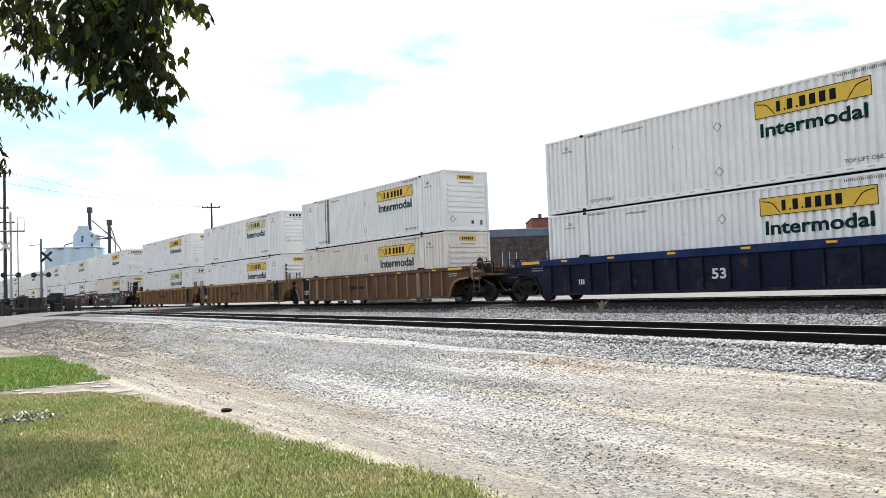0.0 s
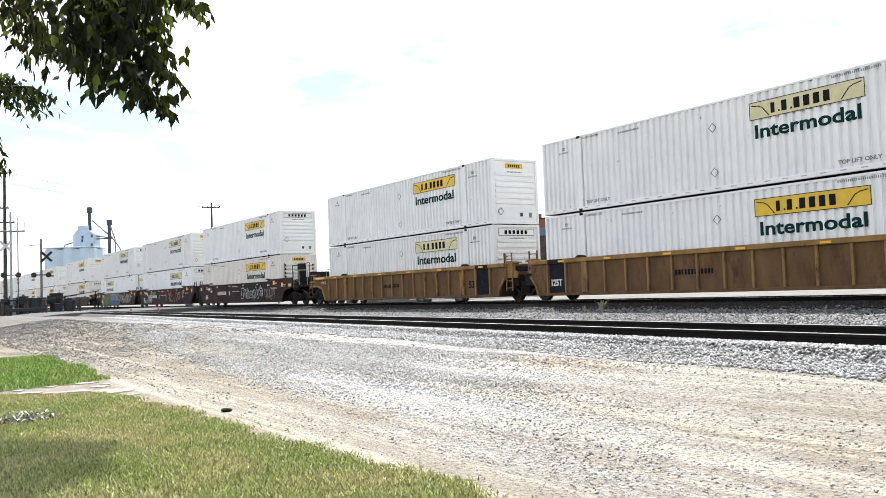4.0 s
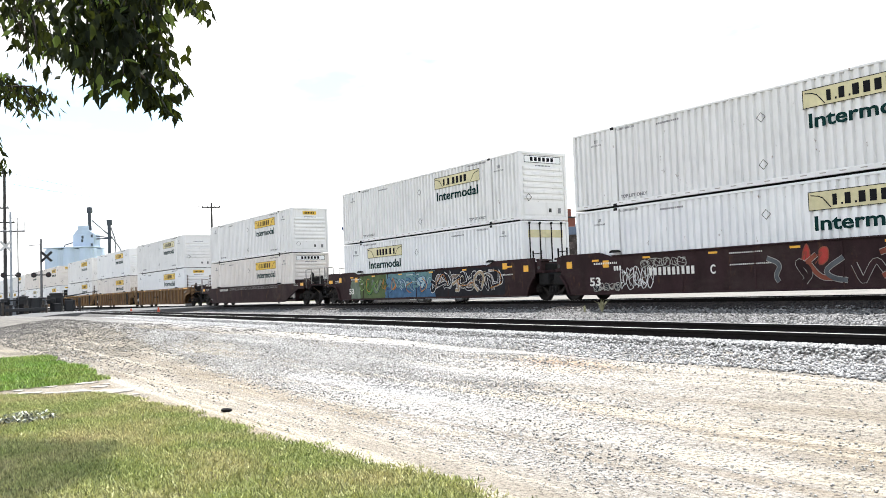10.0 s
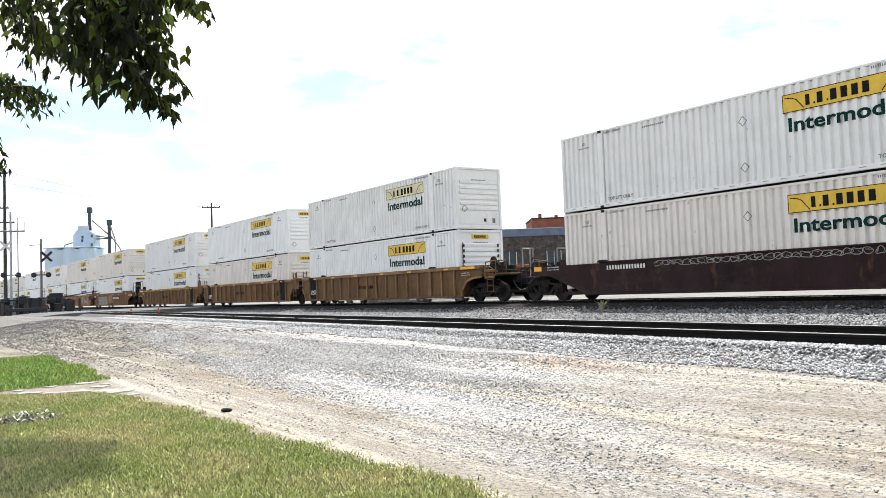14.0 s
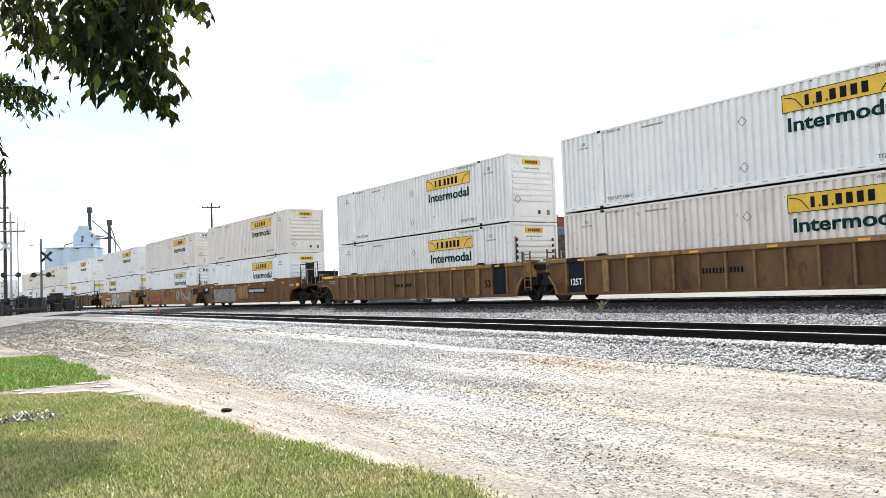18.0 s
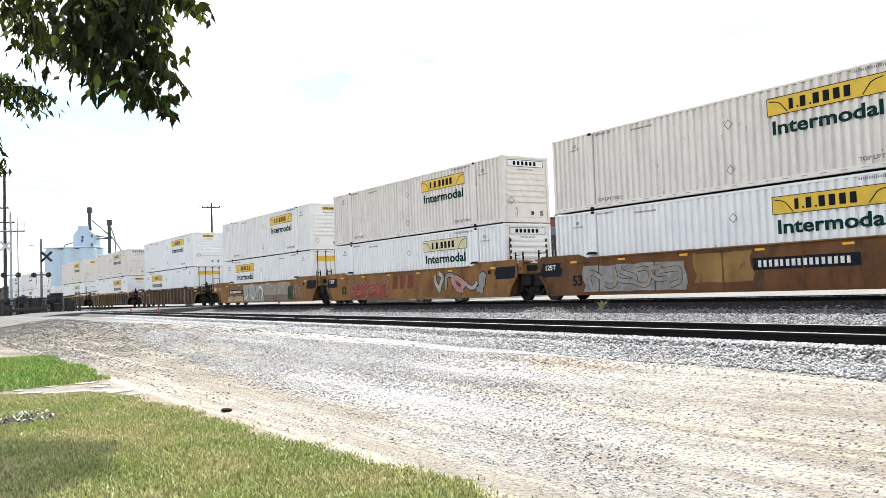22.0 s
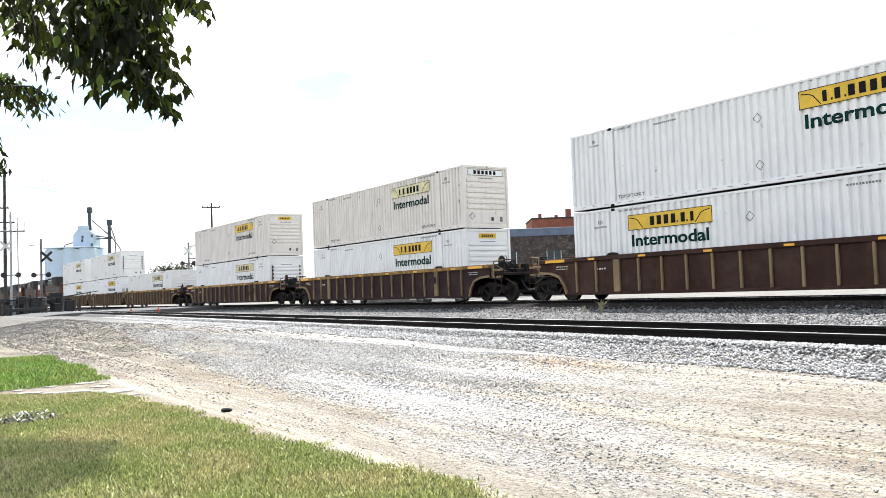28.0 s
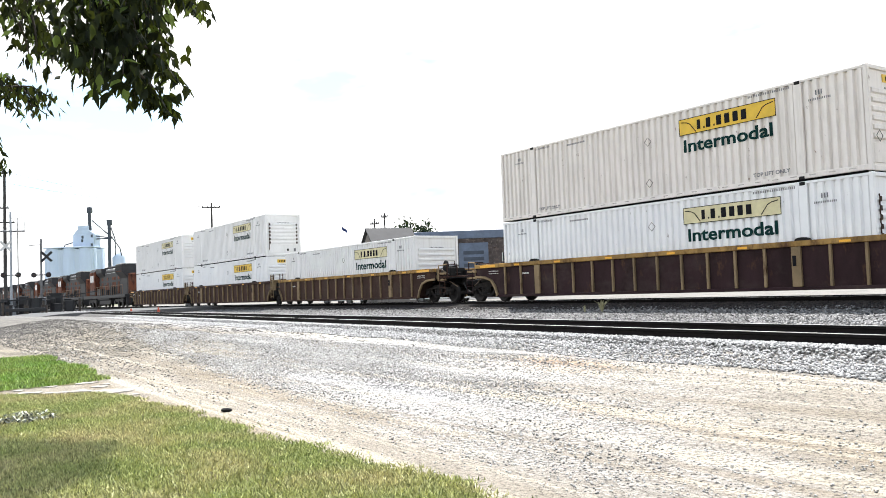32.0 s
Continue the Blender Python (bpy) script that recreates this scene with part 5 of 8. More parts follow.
# stencils and sprayed paint, car by car
car_mark(CARS[0], "53", 7.9, 0.62, 0.55, 0.34)
part("stencil_row", bars(Shape(), 1.75, 2.45, 0.60, 0.80, -0.105, 6, 1, 0.45), WHITE_INK, CARS[0], "white stencil strokes")["kind"] = "stuff"
for i in (1, 2, 3, 8, 9, 10):
    if UNITS[i][4] == "joint":
        part("lower_patch", Shape().box(0.27, 1.15, -0.108, -0.101, 0.32, 1.455).box(0.27, 1.15, -0.207, -0.2005, 1.465, 1.615), DARK_PANEL, CARS[i], "dark stencilled patch")
        car_mark(CARS[i], "125T", 0.38, 0.58, 0.62, 0.26, WHITE_INK, -0.11)
    if UNITS[i][5] == "joint":
        part("lower_patch", Shape().box(14.97, 15.87, -0.108, -0.101, 0.32, 1.455).box(14.97, 15.87, -0.207, -0.2005, 1.465, 1.615), DARK_PANEL, CARS[i], "dark stencilled patch")
        car_mark(CARS[i], "53", 14.32, 0.62, 0.42, 0.32, BLACK_INK)
    part("stencil_row", bars(Shape(), 6.6, 8.2, 0.80, 0.97, -0.105, 12, i), BLACK_INK, CARS[i], "dark stencil strokes")["kind"] = "stuff"
for i in (4, 5, 6):
    car_mark(CARS[i], "53", 0.75, 0.52, 0.55, 0.32)
    if i < 6:
        part("stencil_row", bars(Shape(), 3.7, 5.7, 0.82, 1.08, -0.118, 10, i, 0.35), WHITE_INK, CARS[i], "white stencil strokes")["kind"] = "stuff"
        car_mark(CARS[i], "B" if i == 4 else "C", 6.25, 0.78, 0.2, 0.3)
    marks = bars(bars(Shape(), 1.0, 2.2, 1.30, 1.37, -0.105, 13, i, 0.45), 14.5, 15.6, 1.1, 1.16, -0.105, 13, i, 0.45)
    bars(bars(marks, 7.0, 8.2, 1.38, 1.42, -0.105, 18, i, 0.4), 7.0, 8.5, 1.02, 1.06, -0.105, 22, i, 0.4)
    bars(bars(marks, 2.0, 2.4, 1.05, 1.22, -0.105, 3, i), 13.9, 14.3, 1.3, 1.4, -0.105, 4, i)
    part("stencil_line", marks, WHITE_INK, CARS[i], "small white stencil strokes")["kind"] = "stuff"
    for x, z in ((-0.5, 1.22), (1.45, 1.18), (14.9, 1.36), (16.3, 1.2)):
        part("plate", Shape().box(x, x + 0.3, -0.109, -0.101, z, z + 0.26), ORANGE_REFLECT, CARS[i], "yellow notice plate")
W_, B_ = SP["white"], SP["black"]
coat(CARS[4], 9.0, 13.2, 0.28, 1.48, B_, 61, "black sprayed coat")
throw_up(CARS[4], 8.8, 13.2, 0.32, 1.46, [B_], W_, 11, 8, 0.10, 0.034, -0.108, -0.4)
throw_up(CARS[4], 9.2, 13.0, 0.36, 1.3, [B_, SP["slate"]], W_, 62, 7, 0.05, 0.026, -0.124, 0.2)
graffiti(CARS[4], 13.4, 15.2, 0.36, 1.20, [None], SP["silver"], 12, n=4, inner=2, thin=0.012)
graffiti(CARS[5], 2.3, 3.9, 0.34, 1.18, [None], W_, 13, n=5, inner=4, thin=0.014)
graffiti(CARS[5], 3.3, 5.3, 1.08, 1.42, [None], SP["silver"], 24, n=6, thin=0.012)
graffiti(CARS[5], 0.9, 2.3, 0.32, 0.62, [B_, None], SP["silver"], 25, n=5, thin=0.012)
throw_up(CARS[5], 8.3, 13.9, 0.34, 1.36, [SP["slate"], MAROON, SP["brick"]], SP["silver"], 14, 8, 0.07, 0.018, -0.108, -0.25)
throw_up(CARS[5], 12.2, 14.4, 0.4, 1.4, [SP["orange"], W_], B_, 74, 4, 0.02, 0.012, -0.124, 0.3)
graffiti(CARS[5], 9.4, 10.4, 0.9, 1.52, [SP["red"]], SP["brick"], 26, n=2, inner=1, fat=0.3)
coat(CARS[6], 1.0, 2.1, 0.27, 1.30, SP["sage"], 1, "pale grey-green sprayed coat")
coat(CARS[6], 2.0, 5.0, 0.27, 1.52, SP["olive"], 2, "olive green sprayed coat", -0.1045)
coat(CARS[6], 4.8, 9.6, 0.75, 1.54, SP["teal"], 3, "pale teal sprayed coat", -0.1035)
coat(CARS[6], 4.8, 9.6, 0.27, 0.80, SP["blue"], 4, "dull blue sprayed coat", -0.1050)
coat(CARS[6], 9.3, 15.0, 0.27, 1.54, B_, 5, "black sprayed coat", -0.1045)
throw_up(CARS[6], 2.0, 5.0, 0.34, 1.46, [SP["olive"], SP["green"], SP["sage"]], SP["bottle"], 15, 4, 0.10, 0.03, -0.1065)
throw_up(CARS[6], 2.1, 4.9, 0.4, 1.42, [SP["leaf"], SP["orange"], SP["sage"]], SP["olive"], 41, 5, 0.02, 0.012, -0.121)
throw_up(CARS[6], 4.9, 9.4, 0.55, 1.46, [SP["sky"], SP["teal"], SP["ice"]], SP["navy"], 27, 7, 0.075, 0.03, -0.1065)
throw_up(CARS[6], 5.0, 9.4, 0.4, 1.42, [SP["blue"], SP["orange"], SP["ice"]], SP["navy"], 42, 9, 0.02, 0.012, -0.121)
throw_up(CARS[6], 9.3, 14.9, 0.32, 1.48, [B_, SP["umber"]], W_, 16, 9, 0.07, 0.034, -0.1065, -0.3)
throw_up(CARS[6], 9.6, 14.6, 0.38, 1.44, [B_, B_, SP["tan"]], W_, 63, 8, 0.05, 0.028, -0.124, 0.35)
throw_up(CARS[6], 9.8, 14.8, 0.5, 1.5, [SP["orange"], SP["tan"]], B_, 28, 5, 0.014, 0.008, -0.136)
graffiti(CARS[7], 4.6, 13.8, 1.12, 1.34, [None], SP["grey"], 17, n=30, inner=1, thin=0.011)
part("stencil_row", bars(Shape(), 2.3, 4.2, 1.10, 1.25, -0.105, 14, 3, 0.35), WHITE_INK, CARS[7], "white stencil strokes")["kind"] = "stuff"
for i in (11, 12, 13):
    if UNITS[i][4] == "joint":
        coat(CARS[i], -0.8, 0.35, 0.93, 1.5, DARK_PANEL, i, "dark stencilled patch")
        car_mark(CARS[i], "125T", -0.55, 1.2, 0.6, 0.2, WHITE_INK, -0.108)
        car_mark(CARS[i], "53", 1.0, 0.55, 0.5, 0.4, BLACK_INK)
    if UNITS[i][5] == "joint":
        coat(CARS[i], 15.55, 16.95, 0.95, 1.5, DARK_PANEL, i + 4, "dark stencilled patch")
        part("notice_plate", Shape().box(15.0, 15.2, -0.107, -0.101, 1.2, 1.36), BLACK_INK, CARS[i], "small dark plate")
    part("stencil_line", bars(bars(Shape(), 6.9, 8.3, 1.44, 1.48, -0.105, 18, i, 0.4), 1.2, 2.0, 1.36, 1.42, -0.105, 6, i, 0.5), BROWN, CARS[i], "small brown stencil strokes")["kind"] = "stuff"
coat(CARS[11], 1.6, 6.4, 0.30, 1.30, SP["grey"], 31, "dull grey paint patch")
throw_up(CARS[11], 1.9, 6.2, 0.36, 1.38, [SP["grey"], SP["taupe"]], B_, 18, 6, 0.085, 0.02, -0.108)
part("stencil_patch", Shape().box(9.0, 12.4, -0.1068, -0.101, 0.84, 1.2), DARK_PANEL, CARS[11], "dark patch behind the stencil")
part("stencil_row", bars(Shape(), 9.2, 12.2, 0.92, 1.12, -0.112, 16, 9, 0.35), WHITE_INK, CARS[11], "white stencil strokes")["kind"] = "stuff"
coat(CARS[11], 6.8, 9.0, 0.5, 1.5, GOLD, 32, "fresh yellow paint patch")
coat(CARS[12], 2.0, 6.2, 0.27, 1.05, SP["brick"], 33, "brick red sprayed coat")
throw_up(CARS[12], 2.0, 6.2, 0.34, 1.44, [SP["brick"], SP["red"], SP["brick"]], SP["pink"], 19, 6, 0.075, 0.03, -0.108)
logo = Shape()
for x in (6.7, 7.45, 8.2):
    logo.prism([(x, 0.72), (x + 0.5, 0.72), (x + 0.62, 1.4), (x + 0.12, 1.4)], -0.108, -0.102)
part("road_emblem", logo, SP["emblem"], CARS[12], "dull red emblem shapes")["kind"] = "stuff"
throw_up(CARS[12], 10.8, 14.9, 0.34, 1.48, [SP["silver"], SP["grey"], SP["pink"]], B_, 20, 5, 0.12, 0.04, -0.108, -0.1)
graffiti(CARS[12], 10.0, 10.9, 0.5, 1.2, [None], SP["brick"], 29, n=2, inner=3, thin=0.012)
coat(CARS[13], 4.6, 8.4, 0.27, 1.50, SP["silver"], 34, "silver sprayed coat")
throw_up(CARS[13], 4.7, 8.3, 0.32, 1.46, [W_, SP["silver"]], B_, 21, 5, 0.11, 0.045, -0.108)
coat(CARS[13], 8.3, 13.0, 0.50, 1.50, SP["taupe"], 35, "large pale grey paint patch")
coat(CARS[13], 8.5, 13.1, 0.28, 0.72, SP["umber"], 36, "darker grey paint patch", -0.1045)
coat(CARS[13], 12.7, 13.4, 0.33, 1.25, SP["bottle"], 37, "dark green-black paint patch", -0.1055)
graffiti(CARS[13], 13.5, 14.6, 0.42, 1.30, [None], SP["silver"], 38, n=3, inner=3, thin=0.012)
coat(CARS[13], 1.2, 4.4, 0.27, 0.7, SP["tan"], 39, "pale dusty paint patch")
part("stencil_patch", Shape().box(1.6, 4.4, -0.1068, -0.101, 0.84, 1.14), DARK_PANEL, CARS[13], "dark patch behind the stencil")
part("stencil_row", bars(Shape(), 1.8, 4.2, 0.90, 1.08, -0.112, 14, 9, 0.35), WHITE_INK, CARS[13], "white stencil strokes")["kind"] = "stuff"
for i in (14, 15, 16, 17, 18, 19):
    part("stencil_row", bars(Shape(), 1.25, 1.75, 1.12, 1.18, -0.105, 4, i), WHITE_INK, CARS[i], "small pale stencil strokes")["kind"] = "stuff"
    part("rib_stencil", bars(Shape(), 13.75, 13.95, 0.9, 1.2, -0.2, 1, i), BLACK_INK, CARS[i], "dark stencil on a rib")["kind"] = "stuff"

# locomotives at the tail
LOCO_O = paint("faded_orange_engine_paint", (0.16, 0.058, 0.034), 0.8, (0.012, 0.011, 0.011))
LOCO_K = mat("dark_engine_grey", (0.025, 0.025, 0.028), 0.7, 0, 0.25, 2, 0.15, 40)
# sooty roof whose silver tone paints in the bright highlights on top
LOCO_HIGHLIGHT = mat("sooty_roof_highlight", (0.45, 0.45, 0.46), 0.55, 0.2, 0.3, 2, 0.2, 40, (0.06, 0.06, 0.06), 0.45)
GLASS = mat("dark_window_glass", (0.02, 0.03, 0.035), 0.08, 0, 0.1, 2, 0)


def locomotive(at):
    """A six-axle diesel, cab towards -x; its near front end of the frame at the origin."""
    t = thing("locomotive", "faded orange and black diesel locomotive coupled behind the train", "locomotive", at, "locomotives of the train")
    L, c = 22.3, 1.295
    part("frame", Shape().box(-L, 0, c - 1.5, c + 1.5, 1.15, 1.42, 0.03), LOCO_K, t)
    part("fuel_tank", Shape().prism([(-13.6, 0.35), (-8.2, 0.35), (-7.9, 0.6), (-7.9, 1.148), (-13.9, 1.148), (-13.9, 0.6)], c - 1.3, c + 1.3), LOCO_K, t, "black fuel tank")
    hood = part("long_hood", Shape().box(-15.5, -4.6, c - 0.95, c + 0.95, 1.42, 4.35, 0.12), LOCO_K, t, "sooty black hood")
    for k in range(11):
        x = -15.0 + k * 0.92
        part("hood_door", Shape().box(x, x + 0.82, c - 0.985, c - 0.952, 1.6, 3.5 if k % 3 else 2.6, 0.01), LOCO_O if k not in (2, 5, 6, 9) else LOCO_K, hood)
    part("hood_shoulder", Shape().prism([(c - 0.99, 3.95), (c - 0.55, 4.56), (c - 0.5, 4.56), (c - 0.5, 4.36), (c - 0.9, 3.95)], -12.3, -4.8, "x"), LOCO_HIGHLIGHT, t, "sooty sloping roof edge with painted highlight")
    part("hood_roof", Shape().box(-15.4, -4.7, c - 0.8, c + 0.8, 4.351, 4.5, 0.05), LOCO_HIGHLIGHT, t, "sooty hood roof with painted highlight")
    rad = part("radiator", Shape().prism([(c - 0.95, 1.42), (c + 0.95, 1.42), (c + 0.95, 3.2), (c + 1.5, 3.9), (c + 1.5, 4.7), (c - 1.5, 4.7), (c - 1.5, 3.9), (c - 0.95, 3.2)], -4.59, -1.3, "x"), LOCO_K, t, "flared black radiator housing")
    part("radiator_top", Shape().box(-4.5, -1.4, c - 1.4, c + 1.4, 4.701, 4.82, 0.03), LOCO_HIGHLIGHT, t, "radiator grille with painted pale highlight")
    part("brand_plate", Shape().box(-4.4, -1.6, c - 1.506, c - 1.5015, 3.92, 3.99), LOCO_O, t, "orange stripe")
    part("equipment_rack", Shape().box(-14.6, -12.6, c - 1.45, c - 0.99, 1.421, 2.2, 0.03).box(-10.8, -9.6, c - 1.4, c - 0.99, 1.421, 2.0, 0.03).box(-7.5, -6.8, c - 1.4, c - 0.99, 1.421, 2.35, 0.03), LOCO_K, t, "sooty walkway lockers")
    part("dynamic_brake", Shape().prism([(c - 0.95, 3.6), (c + 0.95, 3.6), (c + 1.35, 4.1), (c + 1.35, 4.62), (c - 1.35, 4.62), (c - 1.35, 4.1)], -15.4, -12.4, "x"), LOCO_K, t, "flared black brake housing")
    part("air_tank", Shape().tube((-14.2, c - 1.3, 0.98), (-8.0, c - 1.3, 0.98), 0.17, None, 10), LOCO_K, t, "long air reservoir")
    for k in range(12):
        x = -4.4 + k * 0.25
        part("louvre", Shape().box(x, x + 0.12, c - 1.54, c - 1.502, 4.0, 4.6), LOCO_K, rad)
    part("tail_box", Shape().box(-1.29, -0.7, c - 0.9, c + 0.9, 1.42, 3.7, 0.08), LOCO_O, t)
    for x in (-13.8, -11.2, -7.2):
        part("roof_vent", Shape().box(x, x + 1.4, c - 0.7, c + 0.7, 4.501, 4.8, 0.05), LOCO_K, t)
    part("exhaust", Shape().tube((-9.2, c, 4.5), (-9.2, c, 4.85), 0.3, 0.26, 12), LOCO_K, t)
    cab = part("cab", Shape().box(-18.6, -15.6, c - 1.5, c + 1.5, 1.42, 4.35, 0.10), LOCO_O, t, "dull orange cab with dark windows")
    part("nose_stripe", Shape().box(-18.55, -15.65, c - 1.506, c - 1.5015, 1.5, 2.1), LOCO_K, cab, "black lower band")
    part("cab_roof", Shape().prism([(c - 1.5, 4.351), (c + 1.5, 4.351), (c + 1.2, 4.7), (c - 1.2, 4.7)], -18.6, -15.6, "x"), LOCO_K, t, "black cab roof")
    for x in (-18.1, -17.0):
        part("window", Shape().box(x, x + 0.85, c - 1.515, c - 1.502, 3.1, 3.9), GLASS, cab, "dark cab window")
    part("short_hood", Shape().box(-21.0, -18.61, c - 0.9, c + 0.9, 1.42, 3.1, 0.15), LOCO_O, t)
    part("stripe", Shape().box(-15.5, -4.6, c - 0.993, c - 0.987, 2.9, 3.15), LOCO_K, hood, "dark stripe along the hood")
    rails = Shape()
    for k in range(14):
        x = -15.2 + k * 1.05
        rails.pipe([(x, c - 1.45, 1.42), (x, c - 1.45, 2.45)], 0.022, 5)
    rails.pipe([(-15.2, c - 1.45, 2.45), (-1.5, c - 1.45, 2.45)], 0.022, 5)
    part("handrail", rails, MUD_RIB, t, "dusty pipe handrails")
    part("side_sill", Shape().box(-L, 0, c - 1.56, c - 1.505, 1.05, 1.4, 0.01), LOCO_K, t, "sooty side sill")
    for x in (-4.2, -18.2):
        tr = part("truck", Shape().box(x - 2.2, x + 2.2, c - 1.2, c - 0.95, 0.55, 0.95, 0.06).box(x - 2.2, x + 2.2, c + 0.95, c + 1.2, 0.55, 0.95, 0.06).box(x - 0.5, x + 0.5, c - 0.94, c + 0.94, 0.6, 1.14, 0.05), LOCO_K, t, "three-axle truck")
        for dx in (-1.85, 0, 1.85):
            part("axle_box", Shape().box(x + dx - 0.2, x + dx + 0.2, c - 1.3, c - 1.201, 0.35, 0.75, 0.03), LOCO_K, tr)
            me = cached("engine_wheel", lambda: Shape().lathe([(-0.83, 0.54), (-0.80, 0.55), (-0.79, 0.51), (-0.68, 0.5), (-0.66, 0.4), (0.66, 0.1), (0.68, 0.5), (0.79, 0.51), (0.80, 0.55), (0.83, 0.54)], (0, 0, 0), "y", 22).mesh("wheelset", WHEEL))
            w = hung("wheelset", me, tr, "", pose(x + dx, c, 0.5))
    part("pilot", Shape().box(-0.12, 0.0, c - 1.4, c + 1.4, 0.3, 1.149, 0.02), LOCO_K, t)
    part("coupler", Shape().box(0.001, 0.5, c - 0.14, c + 0.14, 0.75, 1.0, 0.03), IRON, t)
    return t


TAIL = -430.74 - 4.0
for k in range(6):
    at = Vector((TAIL - k * 22.9, FACE_Y, RAIL_Z))
    ROLLING.append((locomotive(pose(*at)), at, 0.0))

# ---- the road crossing ----
ASPHALT = mat("pale_worn_asphalt", (0.12, 0.12, 0.12), 0.9, 0, 0.2, 0.8, 0.4, 60, (0.08, 0.078, 0.075), 0.5)
POLE_WOOD = mat("weathered_pole_wood", (0.05, 0.047, 0.046), 0.85, 0, 0.25, 2, 0.4, 30, (0.025, 0.024, 0.024), 0.5, (3, 3, 0.2))
GALV = mat("galvanised_steel", (0.15, 0.155, 0.165), 0.55, 0.3, 0.2, 3, 0.1)
BLACK_METAL = mat("black_signal_metal", (0.010, 0.010, 0.012), 0.5, 0.2, 0.2, 4, 0.1)
WHITE_SIGN = mat("white_sign_sheet", (0.60, 0.60, 0.59), 0.5, 0, 0.12, 3, 0)
RED_LENS = mat("red_signal_lens", (0.02, 0.004, 0.004), 0.3, 0, 0.1, 3, 0)
CONE = mat("orange_cone_plastic", (0.45, 0.06, 0.02), 0.5, 0, 0.1, 4, 0.05)

rs = Shape()
prof = [(-40.0, 0.13), (4.0, 0.13), (8.0, 0.44), (10.8, 0.70), (13.0, 0.74), (16.0, 0.70), (19.5, 0.78), (27.0, 0.80), (30.0, 0.6), (34.0, 0.45), (400.0, 0.45)]
k = len(prof)
rs.prism(prof + [(400.0, -0.4), (-40.0, -0.4)], -81.5, -65.5, "x")
tagged(new("road", rs.mesh("road", ASPHALT)), "pale worn asphalt road crossing the tracks", "road", kind="structure")


def crossbuck_mast(at, h, label, gate=True, arm=0.0, cross=None, lamp=None, board=None, aside=0.0):
    cross, lamp, board = cross or h - 0.9, lamp or h - 2.2, board or WHITE_SIGN
    t = thing("crossing_signal", label, "crossing signal", at)
    part("base", Shape().box(-0.35, 0.35, -0.35, 0.35, -0.15, 0.5, 0.05).prism([(-0.3, 0.5), (0.3, 0.5), (0.12, 1.1), (-0.12, 1.1)], -0.3, 0.3), GALV, t, "flared steel base")
    part("mast", Shape().tube((0, 0, 0.5), (0, 0, h), 0.11, 0.09, 12), GALV, t)
    xb = Shape()
    for a in (45, -45):
        c, s = math.cos(radians(a)), math.sin(radians(a))
        p = [(-0.62, -0.11), (0.62, -0.11), (0.62, 0.11), (-0.62, 0.11)]
        xb.prism([(aside + u * c - v * s, cross + u * s + v * c) for u, v in p], -0.16 - 0.02 * (a > 0), -0.145 - 0.02 * (a > 0))
    part("crossbuck", xb, board, t, "white crossed boards")
    lights = part("lamp_bar", Shape().box(-0.75, 0.75, -0.05, 0.05, lamp - 0.05, lamp + 0.05), BLACK_METAL, t)
    for x in (-0.6, 0.6):
        part("lamp_hood", Shape().lathe([(0.0, 0.24), (0.04, 0.24), (0.05, 0.14), (0.2, 0.1)], (x, -0.2, lamp), "y", 14), BLACK_METAL, lights, "round black lamp target")
        part("lens", Shape().lathe([(-0.03, 0.10), (0.0, 0.13)], (x, -0.205, lamp), "y", 12), RED_LENS, lights, "unlit red lens")
    if gate:
        part("gate_motor", Shape().box(-0.35, 0.35, 0.12, 0.6, 0.9, 1.6, 0.05), GALV, t, "gate motor housing")
        part("counterweight", Shape().box(-0.6, 0.9, 0.3, 0.4, 1.2, 1.35, 0.02).box(0.7, 1.1, 0.1, 0.55, 1.0, 1.5, 0.04), BLACK_METAL, t, "black counterweight arm")
    if arm:
        tr = part("cantilever", Shape().tube((0, 0, h - 0.4), (arm, 0, h - 0.25), 0.06, None, 8).tube((0, 0, h - 1.7), (arm, 0, h - 1.65), 0.06, None, 8), GALV, t, "horizontal truss arm")
        st = Shape()
        for i in range(5):
            x = arm * i / 4
            st.tube((x, 0, h - 1.7), (x, 0, h - 0.3), 0.03, None, 6)
        part("strut", st, GALV, tr)
        for x in (arm - 0.5, arm + 0.3):
            part("lamp_hood", Shape().lathe([(0.0, 0.32), (0.04, 0.32), (0.05, 0.16), (0.25, 0.12)], (x, -0.2, h - 0.55), "y", 14), BLACK_METAL, tr, "round black lamp target")
            part("lens", Shape().lathe([(-0.03, 0.10), (0.0, 0.13)], (x, -0.205, h - 0.55), "y", 12), RED_LENS, tr, "unlit red lens")
    return t


# near-black colour holds the shade on boards, cabinets and rail
GREY_BOARD = mat("shaded_grey_board", (0.012, 0.013, 0.016), 0.6, 0, 0.2, 3, 0)
FACE = 78.0   # crossing signs face drivers and the lawn
# paler copy of the galvanised steel, with the sun on it painted in
SUNLIT_GALV = mat("sunlit_galvanised_steel", (0.36, 0.39, 0.43), 0.6, 0.1, 0.2, 3, 0.1)
m1 = crossbuck_mast(pose(-84.4, 9.7, 0.45, 0, 0, FACE), 9.4, "galvanised crossing mast with white crossed boards and lamps", True, 0.0, 6.3, 3.7, None, -0.4)
